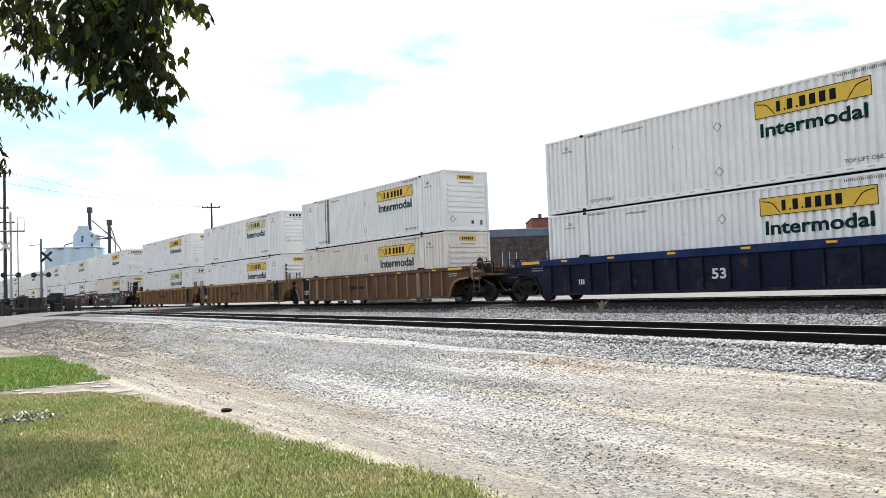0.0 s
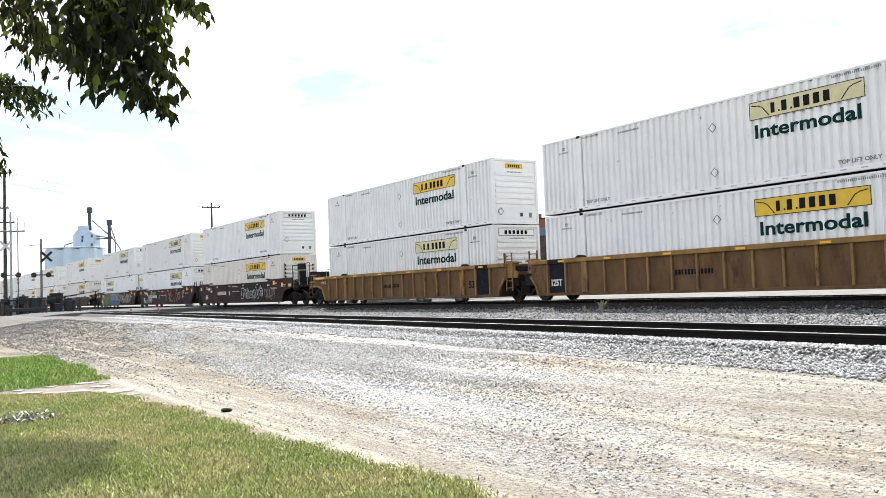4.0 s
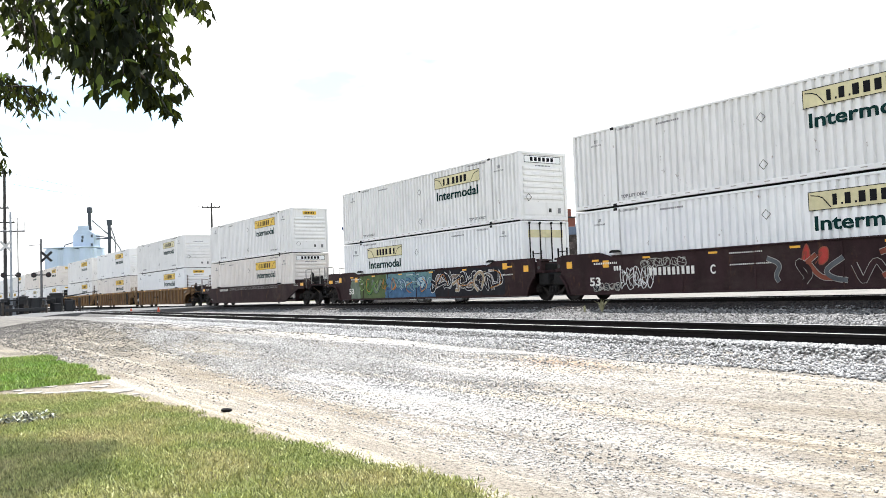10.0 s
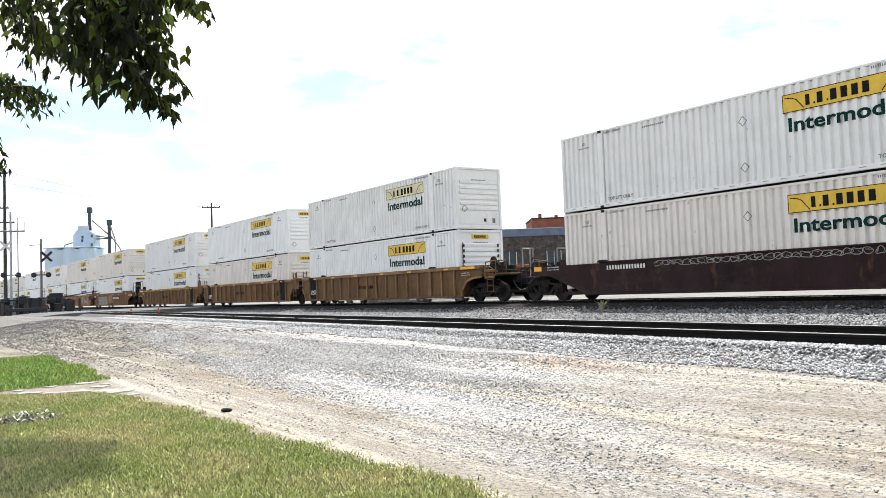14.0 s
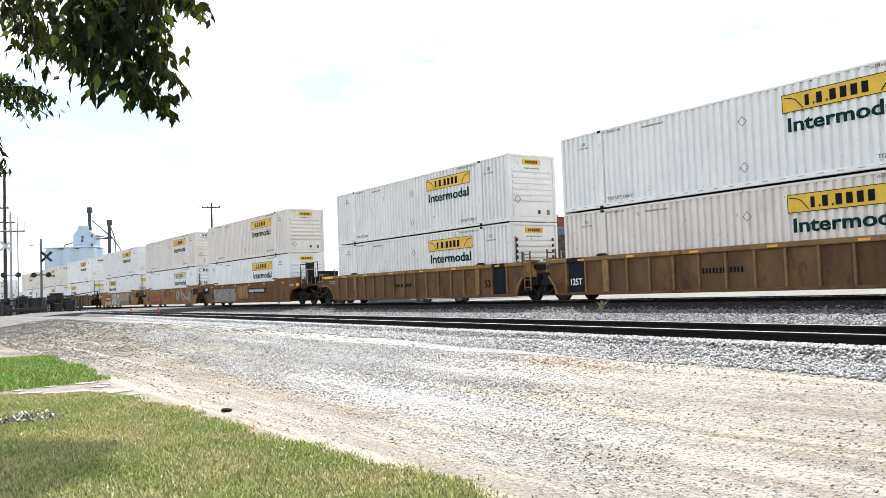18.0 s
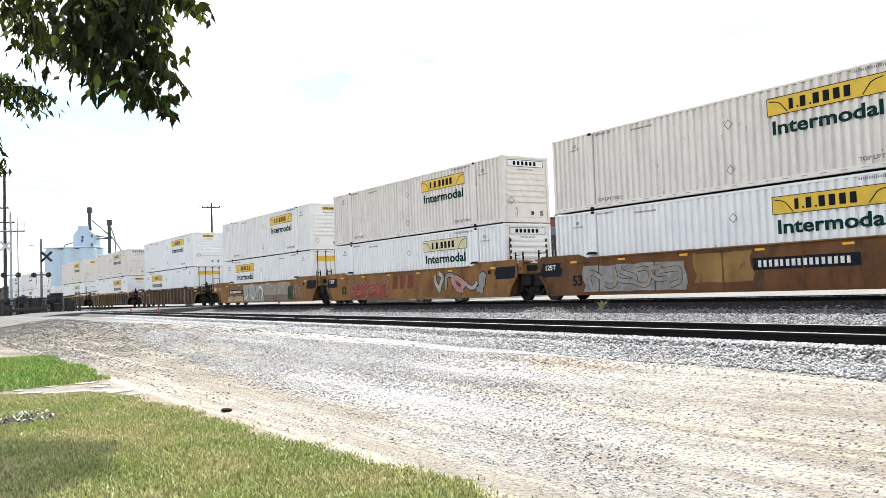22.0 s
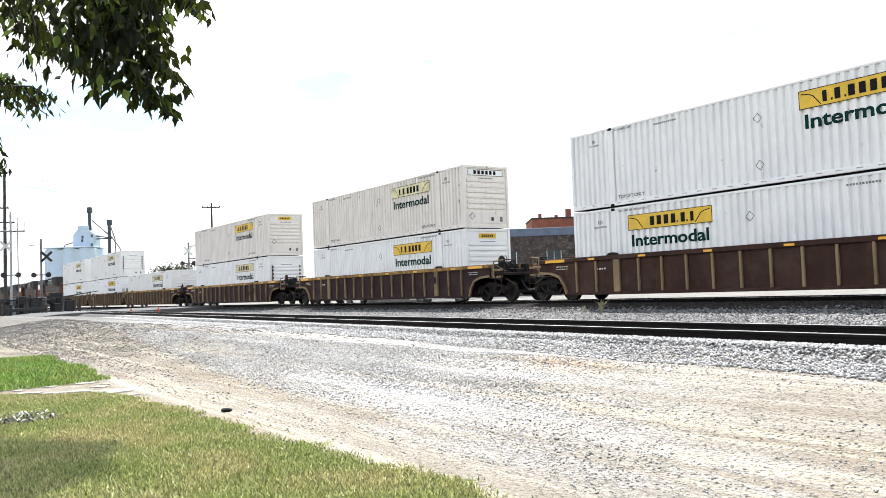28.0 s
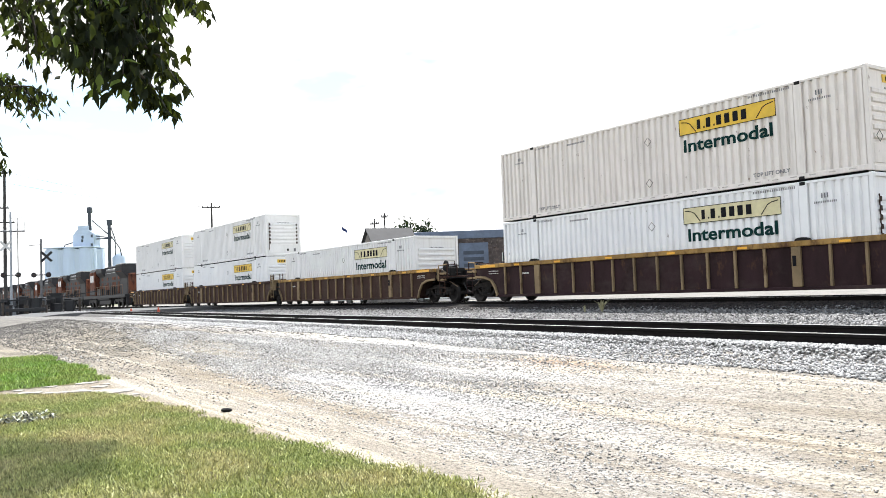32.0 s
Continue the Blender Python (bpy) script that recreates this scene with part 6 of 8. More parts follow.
part("bracket", Shape().tube((-1.6, 0, 7.65), (1.15, 0, 7.65), 0.07, None, 8).tube((0.55, 0, 7.65), (0.55, 0, 8.85), 0.03, None, 6).tube((1.1, 0, 7.65), (1.1, 0, 8.85), 0.03, None, 6).tube((0.55, 0, 8.85), (1.1, 0, 8.85), 0.03, None, 6), GALV, m1, "side bracket with a small cage")
part("conduit", Shape().tube((0.55, 0.2, 0.3), (0.55, 0.2, 7.6), 0.05, None, 6), GALV, m1)
for o in m1.children:
    if o.name.split(".")[0] in ("base", "mast"):
        o.data.materials[0] = SUNLIT_GALV
m2 = crossbuck_mast(pose(-83.9, 12.1, 0.5, 0, 0, FACE), 6.9, "crossing mast with crossed boards painted dark as in shade", True, 0.0, 5.25, 3.6, GREY_BOARD, 0.45)
part("bracket", Shape().tube((-1.0, 0, 6.3), (0, 0, 6.35), 0.04, None, 6), GALV, m2)
far = crossbuck_mast(pose(-87.9, 26.7, 0.45, 0, 0, 56), 6.9, "cantilevered crossing signal beyond the main track", False, 5.8)


def relay_case(at, w, d, h, label):
    t = thing("signal_box", label, "signal cabinet", at)
    part("case", Shape().box(0, w, 0, d, 0.12, h, 0.03), GREY_BOARD, t)
    part("plinth", Shape().box(0.05, w - 0.05, 0.05, d - 0.05, -0.1, 0.119), IRON, t)
    part("lid", Shape().box(-0.05, w + 0.05, -0.05, d + 0.05, h, h + 0.08, 0.02), GREY_BOARD, t)
    part("door", Shape().box(0.08, w - 0.08, -0.02, -0.001, 0.25, h - 0.1, 0.008), GREY_BOARD, t)
    return t


relay_case(pose(-83.0, 13.0, 0.5, 0, 0, 70), 0.6, 0.5, 0.9, "small grey steel signal cabinet on the verge")
relay_case(pose(-86.5, 11.0, 0.5, 0, 0, 70), 0.6, 0.5, 1.5, "tall grey steel signal cabinet on the verge")


def guard_rail(at, n):
    t = thing("barrier_rail", "low steel guard rail on dark posts by the crossing", "guard rail", at)
    part("beam", Shape().box(0, n * 1.6, -0.08, 0.0, 0.40, 0.70, 0.03), GREY_BOARD, t)
    for i in range(n + 1):
        part("post", Shape().box(i * 1.6 - 0.09, i * 1.6 + 0.09, 0.001, 0.18, -0.1, 0.9, 0.01), TIMBER, t)
    return t


guard_rail(pose(-82.0, 7.6, 0.47, 0, 0, 62), 3)


def crossing_gate(at, up, label):
    """A lowered or raised gate on its mechanism."""
    t = thing("crossing_gate", label, "crossing gate", at)
    part("stand", Shape().tube((0, 0, -0.1), (0, 0, 1.3), 0.09, None, 10).box(-0.25, 0.25, -0.25, 0.25, -0.1, 0.1, 0.02), BLACK_METAL, t)
    part("mechanism", Shape().box(-0.3, 0.3, -0.22, 0.22, 0.95, 1.75, 0.05), BLACK_METAL, t, "black gate mechanism box")
    c, s = math.cos(radians(up)), math.sin(radians(up))
    arm = part("gate_arm", Shape().prism([(-1.3 * c, 1.35 - 1.3 * s), (-1.3 * c - 0.12 * s, 1.35 - 1.3 * s + 0.12 * c), (4.5 * c - 0.06 * s, 1.35 + 4.5 * s + 0.06 * c), (4.5 * c, 1.35 + 4.5 * s)], -0.3, -0.26), GREY_BOARD, t, "gate arm painted dark as in shade")
    part("counterweight", Shape().box(-1.55 * c - 0.25, -1.2 * c + 0.1, -0.36, 0.36, 1.05 - 1.2 * s, 1.6 - 1.2 * s, 0.04), BLACK_METAL, arm, "heavy black counterweight")
    part("signal_bell", Shape().lathe([(0, 0.05), (0.05, 0.16), (0.1, 0.14)], (0, 0, 1.76), "z", 12), BLACK_METAL, t)
    return t


crossing_gate(pose(-84.0, 10.6, 0.5, 0, 0, 74), 3, "lowered crossing gate with a black counterweight")
crossing_gate(pose(-86.2, 13.2, 0.5, 0, 0, 60), 8, "lowered crossing gate on a dark stand")
relay_case(pose(-82.6, 9.0, 0.5, 0, 0, 70), 0.5, 0.4, 0.9, "low dark steel signal cabinet by the mast")
relay_case(pose(-85.2, 14.2, 0.5, 0, 0, 60), 0.6, 0.5, 1.3, "dark steel relay cabinet by the tracks")
for cx, cy, cw, ch in ((-83.6, 8.2, 0.9, 1.3), (-84.8, 10.2, 0.8, 1.7), (-83.2, 11.2, 0.7, 1.5), (-84.6, 12.9, 1.0, 1.9), (-82.8, 13.9, 0.7, 1.2), (-86.8, 9.6, 1.1, 1.6)):
    relay_case(pose(cx, cy, 0.45, 0, 0, 64), cw, 0.5, ch, "dark steel relay cabinet beside the crossing")
for gx, gy, gh in ((-80.6, 8.6, 1.2), (-81.2, 10.4, 1.0), (-82.3, 12.0, 1.3), (-80.0, 11.6, 0.9), (-83.4, 15.2, 1.4)):
    bol = thing("marker_post", "short dark timber marker post by the crossing", "post", pose(gx, gy, 0.45), "marker posts")
    part("post", Shape().box(-0.09, 0.09, -0.09, 0.09, -0.1, gh, 0.015), TIMBER, bol)
    part("cap", Shape().box(-0.11, 0.11, -0.11, 0.11, gh, gh + 0.05, 0.01), BLACK_METAL, bol)


def traffic_cone(at):
    t = thing("traffic_cone", "small orange traffic cone between the tracks", "traffic cone", at, "traffic cones")
    part("base", Shape().box(-0.18, 0.18, -0.18, 0.18, 0, 0.04, 0.015), CONE, t)
    part("cone", Shape().lathe([(0.04, 0.14), (0.24, 0.09), (0.5, 0.03)], (0, 0, 0), "z", 14), CONE, t)
    return t


traffic_cone(pose(-63.3, 15.0, 0.44))
traffic_cone(pose(-63.2, 16.9, 0.44))


def utility_pole(at, h, arms, label, r=0.15, lean=0.0):
    t = thing("utility_pole", label, "utility pole", at @ pose(0, 0, 0, 0, lean, 0))
    part("pole", Shape().tube((0, 0, -0.3), (0, 0, h), r, r * 0.62, 12), POLE_WOOD, t)
    for z, w in arms:
        a = part("crossarm", Shape().box(-w / 2, w / 2, -0.06 - r, 0.06 - r, h - z - 0.06, h - z + 0.06, 0.01), POLE_WOOD, t)
        for s in (-0.46, -0.2, 0.2, 0.46):
            part("insulator", Shape().lathe([(0, 0.03), (0.06, 0.055), (0.12, 0.03)], (s * w, -r, h - z + 0.06), "z", 8), GALV, a)
    return t


utility_pole(pose(-90.2, 30.0, 0.4, 0, 0, 56), 11.4, [(0.5, 2.0)], "tall wooden utility pole with a single crossarm")
utility_pole(pose(-108.0, 44.9, 0.4, 0, 0, 56), 10.3, [(0.4, 0.9)], "distant wooden utility pole with a short crossarm", 0.13)
utility_pole(pose(-96.8, 10.6, 0.4, 0, 0, 60), 15.2, [(0.6, 0.8)], "tall dark wooden pole with lamps by the crossing", 0.2)
utility_pole(pose(-90.9, 9.2, 0.4, 0, 0, 66), 11.2, [(2.2, 3.4), (0.8, 2.4)], "grey signal bridge post with short arms", 0.12)
utility_pole(pose(-32.4, 59.2, 0.4, 0, 0, 56), 9.7, [(1.2, 0.4)], "dark leaning wooden utility pole", 0.2, -3.0)
utility_pole(pose(-69.9, 38.9, 0.4, 0, 0, 56), 8.0, [(0.5, 0.9)], "short wooden pole behind the shed", 0.1)
utility_pole(pose(-69.2, 39.6, 0.4, 0, 0, 56), 8.5, [(0.4, 0.6)], "slim wooden pole behind the shed", 0.1)


def light_pole(at, h):
    t = thing("street_lamp", "slender grey lamp post with a round head", "street lamp", at)
    part("post", Shape().tube((0, 0, -0.2), (0, 0, h), 0.11, 0.07, 10), GALV, t)
    part("lamp_head", Shape().lathe([(-0.2, 0.1), (-0.1, 0.3), (0.15, 0.3), (0.25, 0.1)], (0, 0, h), "z", 12), BLACK_METAL, t, "dark round lamp head")
    part("side_lamp", Shape().box(-0.95, -0.75, -0.1, 0.1, h - 0.3, h + 0.15, 0.03).box(-0.75, 0, -0.03, 0.03, h - 0.1, h - 0.04), GALV, t)
    return t


light_pole(pose(-72.4, 107.0, 0.4, 0, 0, 56), 15.2)
mast = thing("antenna_mast", "thin whip antenna mast behind the buildings", "antenna", pose(-87.2, 138.4, 0.4))
part("mast", Shape().tube((0, 0, 0), (0, 0, 18.0), 0.08, 0.05, 8), WHITE_SIGN, mast)
part("antenna", Shape().tube((0, 0, 18.0), (0, 0, 18.6), 0.14, 0.14, 8), WHITE_SIGN, mast)

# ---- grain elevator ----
# pale concrete with the blue of distant haze put into its colour
HAZY_CONCRETE = mat("haze_tinted_pale_concrete", (0.50, 0.60, 0.74), 0.85, 0, 0.07, 0.3, 0.15, 10, (0.36, 0.44, 0.56), 0.35, (1, 1, 0.15))
GREY_STEEL = mat("grey_conveyor_steel", (0.06, 0.075, 0.10), 0.6, 0.3, 0.2, 1, 0.1)


def grain_elevator():
    t = thing("grain_elevator", "pale concrete grain elevator with silos and headhouse", "grain elevator", pose(-409.0, 71.5, 0.4, 0, 0, 56))
    for k in range(3):
        part("silo", Shape().lathe([(0, 3.85), (25.4, 3.85), (25.9, 3.6)], (-7.3 + k * 7.3, 0, 0), "z", 24), HAZY_CONCRETE, t)
        part("silo", Shape().lathe([(0, 3.85), (25.4, 3.85), (25.9, 3.6)], (-7.3 + k * 7.3, 8.0, 0), "z", 24), HAZY_CONCRETE, t)
    hh = part("headhouse", Shape().box(0.2, 9.9, 1.0, 8.0, 24.0, 32.2, 0.2).prism([(0.3, 32.2), (9.8, 32.2), (6.9, 34.2), (1.9, 34.2)], 1.5, 7.0).box(1.9, 6.9, 2.0, 6.0, 34.2, 36.2, 0.15), HAZY_CONCRETE, t, "pale headhouse tinted haze-blue")
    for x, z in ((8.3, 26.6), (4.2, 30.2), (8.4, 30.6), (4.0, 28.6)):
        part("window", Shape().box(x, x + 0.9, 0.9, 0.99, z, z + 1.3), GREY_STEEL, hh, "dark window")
    part("infill_wall", Shape().box(-10.9, 10.9, -2.9, 10.0, 0, 25.3), HAZY_CONCRETE, t)
    part("roof_slab", Shape().box(-11.0, 11.0, -3.9, 11.0, 25.91, 26.4, 0.1), HAZY_CONCRETE, t)
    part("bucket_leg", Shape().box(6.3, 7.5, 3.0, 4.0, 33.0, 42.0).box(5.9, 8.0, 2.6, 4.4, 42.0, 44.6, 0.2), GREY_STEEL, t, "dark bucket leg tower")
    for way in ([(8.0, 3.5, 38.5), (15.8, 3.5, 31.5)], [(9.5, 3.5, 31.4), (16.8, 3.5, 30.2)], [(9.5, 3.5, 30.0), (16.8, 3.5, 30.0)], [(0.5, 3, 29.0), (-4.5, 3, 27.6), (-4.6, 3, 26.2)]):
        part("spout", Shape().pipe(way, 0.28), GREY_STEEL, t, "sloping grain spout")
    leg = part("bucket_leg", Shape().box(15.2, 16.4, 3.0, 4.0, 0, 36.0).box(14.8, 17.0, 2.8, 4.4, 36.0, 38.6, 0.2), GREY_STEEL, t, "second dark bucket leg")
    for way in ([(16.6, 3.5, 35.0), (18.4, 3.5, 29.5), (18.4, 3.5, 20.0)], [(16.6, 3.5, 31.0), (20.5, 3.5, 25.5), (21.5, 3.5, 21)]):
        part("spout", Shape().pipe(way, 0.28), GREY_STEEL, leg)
    part("steel_bin", Shape().lathe([(0, 3.0), (21.5, 3.0), (23.5, 0.6)], (19.6, 5, 0), "z", 20), HAZY_CONCRETE, t, "galvanised steel bin")
    return t


grain_elevator()

# ---- buildings beyond the main track ----
BRICK_DARK = mat("dark_brown_brick", (0.070, 0.055, 0.050), 0.9, 0, 0.5, 1.6, 0.5, 9, (0.19, 0.16, 0.14), 0.6)
BRICK_RED = mat("red_brick", (0.25, 0.085, 0.06), 0.9, 0, 0.2, 0.9, 0.4, 14, (0.16, 0.07, 0.055), 0.4)
SLATE = mat("blue_grey_metal_coping", (0.12, 0.155, 0.22), 0.6, 0.1, 0.2, 1, 0.1)
GREY_WALL = mat("pale_grey_render", (0.45, 0.46, 0.48), 0.85, 0, 0.08, 0.6, 0.2)
ROOF_DARK = mat("dark_roofing", (0.035, 0.035, 0.038), 0.8, 0, 0.2, 1, 0.3, 20)
WOOD_GREY = mat("silver_grey_boards", (0.19, 0.175, 0.16), 0.85, 0, 0.3, 1.2, 0.4, 30, (0.10, 0.09, 0.08), 0.5, (4, 4, 0.3))


BRICK_WORN = mat("worn_brown_brick", (0.12, 0.09, 0.08), 0.9, 0, 0.3, 2, 0.3)
COPING_GREY = mat("dull_grey_coping", (0.20, 0.20, 0.20), 0.8, 0, 0.15, 1, 0.1)


def block(name, label, at, w, d, h, wall, coping, wins=(), band=0.22):
    """A flat-roofed building: four thick walls, roof, parapet, windows."""
    t = thing(name, label, "building", at)
    f = part("wall", Shape().box(0, w, 0, 0.4, -0.3, h, 0.02), wall, t)
    part("wall", Shape().box(0, 0.4, 0.401, d - 0.401, -0.3, h, 0.02), wall, t)
    part("wall", Shape().box(w - 0.4, w, 0.401, d - 0.401, -0.3, h, 0.02), wall, t)
    part("wall", Shape().box(0, w, d - 0.4, d, -0.3, h, 0.02), wall, t)
    part("roof", Shape().box(0.401, w - 0.401, 0.401, d - 0.401, h - 0.9, h - 0.6), ROOF_DARK, t)
    part("coping", Shape().box(-0.12, w + 0.12, -0.12, d + 0.12, h, h + band, 0.03), coping, t, "metal coping along the roofline")
    for x, z, ww, wh in wins:
        win = part("window", Shape().box(x, x + ww, -0.02, 0.02, z, z + wh), GLASS, t, "dark window")
        part("sill", Shape().box(x - 0.1, x + ww + 0.1, -0.12, -0.021, z - 0.14, z - 0.001, 0.01), coping, win)
        part("window_frame", Shape().box(x - 0.08, x - 0.001, -0.05, 0.0, z, z + wh).box(x + ww + 0.001, x + ww + 0.08, -0.05, 0.0, z, z + wh).box(x + ww / 2 - 0.03, x + ww / 2 + 0.03, -0.05, -0.021, z, z + wh), WHITE_SIGN, win)
    return t


def brick_courses(t, w, h, n, material):
    """Weathered bricks standing proud of the wall here and there."""
    rnd = random.Random(9)
    me = Shape().box(0, 0.42, -0.012, 0, 0, 0.16, 0.004).mesh("brick", material)
    for _ in range(n):
        hung("brick", me, t, "", pose(rnd.uniform(0.2, w - 0.7), -0.002, round(rnd.uniform(0.5, h - 0.6) / 0.19) * 0.19))


b1 = block("brick_warehouse", "low dark brown brick warehouse with a slate-blue roofline", pose(-82.1, 47.7, 0.4, 0, 0, 56), 22.0, 9.0, 6.7, BRICK_DARK, SLATE,
           [(3.0, 3.4, 1.5, 1.6), (7.0, 3.4, 1.5, 1.6), (12.5, 3.4, 1.5, 1.6), (17.5, 3.4, 1.5, 1.6)], 0.9)
brick_courses(b1, 22.0, 6.5, 220, BRICK_WORN)
part("painted_bay", Shape().box(7.6, 10.9, -0.06, -0.001, 0.2, 6.2, 0.01), SLATE, b1, "slate-blue painted bay of the wall")
part("loading_door", Shape().box(8.0, 10.5, -0.10, -0.061, 0.2, 3.0, 0.01), GREY_STEEL, b1, "grey roller door")
for k in range(3):
    part("louvre", Shape().box(8.1, 10.4, -0.10, -0.061, 3.5 + k * 0.7, 3.9 + k * 0.7, 0.01), GREY_STEEL, b1)
b2 = block("brick_wall_building", "long low building of dark weathered brick", pose(-60.8, 62.9, 0.4, 0, 0, 54), 23.0, 8.0, 5.9, BRICK_DARK, COPING_GREY,
           [(2.5, 3.6, 1.2, 1.3), (8.0, 3.6, 1.2, 1.3), (14.0, 3.6, 1.2, 1.3)])
brick_courses(b2, 23.0, 5.6, 220, BRICK_WORN)
for k in range(12):
    part("pilaster", Shape().box(0.3 + k * 2.0, 0.75 + k * 2.0, -0.12, -0.001, -0.2, 5.85, 0.01), BRICK_WORN, b2)
b3 = block("red_brick_building", "two-storey red brick building with a stepped parapet", pose(-100.2, 83.4, 0.4, 0, 0, 56), 6.6, 10.0, 11.4, BRICK_RED, ROOF_DARK, [(1.2, 7.8, 1.0, 1.8), (4.2, 7.8, 1.0, 1.8)])
part("chimney", Shape().box(5.4, 6.2, 1, 1.9, 11.0, 12.9, 0.03), BRICK_RED, b3, "brick chimney")
part("parapet", Shape().box(1.0, 1.5, 0.02, 0.4, 11.63, 12.2).box(3.5, 4.0, 0.02, 0.4, 11.63, 12.0), BRICK_RED, b3)
b4 = block("slate_roof_house", "dark slate-roofed building behind the warehouse", pose(-95.4, 89.0, 0.4, 0, 0, 56), 5.0, 9.0, 9.2, BRICK_DARK, SLATE)
part("hip_roof", Shape().prism([(-0.2, 9.43), (5.2, 9.43), (3.6, 10.6), (0.4, 10.9)], 0, 9), SLATE, b4, "slate-blue roof")
b5 = block("grey_two_storey_building", "pale grey flat-roofed building with upper windows", pose(-85.0, 124.0, 0.4, 0, 0, 56), 14.0, 12.0, 10.4, GREY_WALL, WHITE_SIGN,
           [(8.2, 6.8, 0.9, 2.0), (10.4, 6.8, 0.9, 2.0), (12.4, 6.8, 0.9, 2.0)])
part("penthouse", Shape().box(1.5, 13.2, 3, 10, 10.63, 12.4, 0.05), GREY_WALL, b5, "set-back upper storey")
part("penthouse_roof", Shape().box(1.0, 13.7, 2.5, 10.5, 12.4, 12.7, 0.04), SLATE, b5, "dark overhanging roof")
part("roof_unit", Shape().box(8.0, 9.6, 4, 5.5, 12.7, 13.5, 0.05).box(9.9, 10.4, 4, 4.6, 12.7, 13.9, 0.03), GREY_STEEL, b5, "rooftop air unit")

shed = thing("grain_shed", "small gabled shed of silver-grey boards, dark roof", "shed", pose(-62.9, 35.0, 0.4, 0, 0, 76))
part("wall", Shape().prism([(0, -0.3), (4.4, -0.3), (4.4, 4.9), (2.2, 6.45), (0, 4.9)], 0.0, 3.7, "x"), WOOD_GREY, shed)
part("roof", Shape().prism([(-0.3, 4.75), (2.2, 6.5), (4.7, 4.75), (4.7, 4.9), (2.2, 6.66), (-0.3, 4.9)], -0.25, 3.95, "x"), ROOF_DARK, shed, "dark metal roof")
board = Shape().box(0, 0.24, -0.03, -0.001, 0, 4.6, 0.004).mesh("board", WOOD_GREY)
for i in range(14):
    hung("board", board, shed, "", pose(0.08 + i * 0.256, 0, 0.02))
end_board = Shape().box(-0.03, -0.001, 0, 0.25, 0, 4.7, 0.004).mesh("board", WOOD_GREY)
for i in range(17):
    hung("board", end_board, shed, "", pose(0, 0.03 + i * 0.256, 0.02))

flag = thing("flag", "small faded flag on a thin pole", "flag", pose(-80.7, 40.9, 0.4, 0, 0, 56))
part("flagpole", Shape().tube((0, 0, 0), (0, 0, 8.4), 0.025, 0.015, 6), WHITE_SIGN, flag)
fl = Shape()
for i in range(5):
    a, b = i * 0.12, (i + 1) * 0.12
    fl.prism([(a, 8.2 - a * 0.8), (b, 8.2 - b * 0.8), (b, 7.85 - b * 0.7), (a, 7.85 - a * 0.7)], 0.05 * math.sin(i * 1.3), 0.05 * math.sin(i * 1.3) + 0.012)
part("cloth", fl, SP["navy"], flag, "dark blue cloth")


def parked_car(at, paint_mat, label, tall=0.0):
    t = thing("car", label, "car", at, "parked cars")
    body = [(-2.3, 0.35), (2.3, 0.35), (2.35, 0.7), (1.5, 0.95), (0.9, 1.42 + tall), (-1.3, 1.45 + tall), (-2.1, 0.98 + tall * 0.8), (-2.35, 0.75)]
    part("body", Shape().prism(body, -0.88, 0.88), paint_mat, t)
    part("side_window", Shape().prism([(-1.75, 0.98 + tall * 0.6), (1.2, 0.97), (0.8, 1.36 + tall), (-1.25, 1.38 + tall)], -0.893, -0.882), GLASS, t, "dark side windows")
    part("windscreen", Shape().prism([(1.50, 0.97), (1.52, 0.98), (0.93, 1.40 + tall), (0.91, 1.40 + tall)], -0.75, 0.75), GLASS, t)
    for x in (-1.45, 1.45):
        for y in (-0.8, 0.8):
            w = part("wheel", Shape().lathe([(-0.1, 0.25), (-0.1, 0.33), (0.1, 0.33), (0.1, 0.25)], (x, y, 0.33), "y", 16), SEAL, t)
            part("rim", Shape().lathe([(-0.11, 0.05), (-0.105, 0.2), (0.105, 0.2), (0.11, 0.05)], (x, y, 0.33), "y", 12), GALV, w)
    part("bumper", Shape().box(2.3, 2.42, -0.85, 0.85, 0.4, 0.62, 0.04), SEAL, t)
    return t


CARWHITE = mat("white_car_paint", (0.7, 0.71, 0.72), 0.25, 0, 0.04, 2, 0)
parked_car(pose(-52.0, 34.5, 0.45, 0, 0, 40), CARWHITE, "white car parked beyond the tracks", 0.25)
parked_car(pose(-66.0, 33.6, 0.45, 0, 0, 15), CARWHITE, "white van parked beyond the tracks", 0.7)

# ---- trees ----
BARK = mat("grey_brown_bark", (0.05, 0.04, 0.032), 0.9, 0, 0.3, 6, 0.6, 25, (0.05, 0.04, 0.03), 0.5, (3, 3, 0.4))


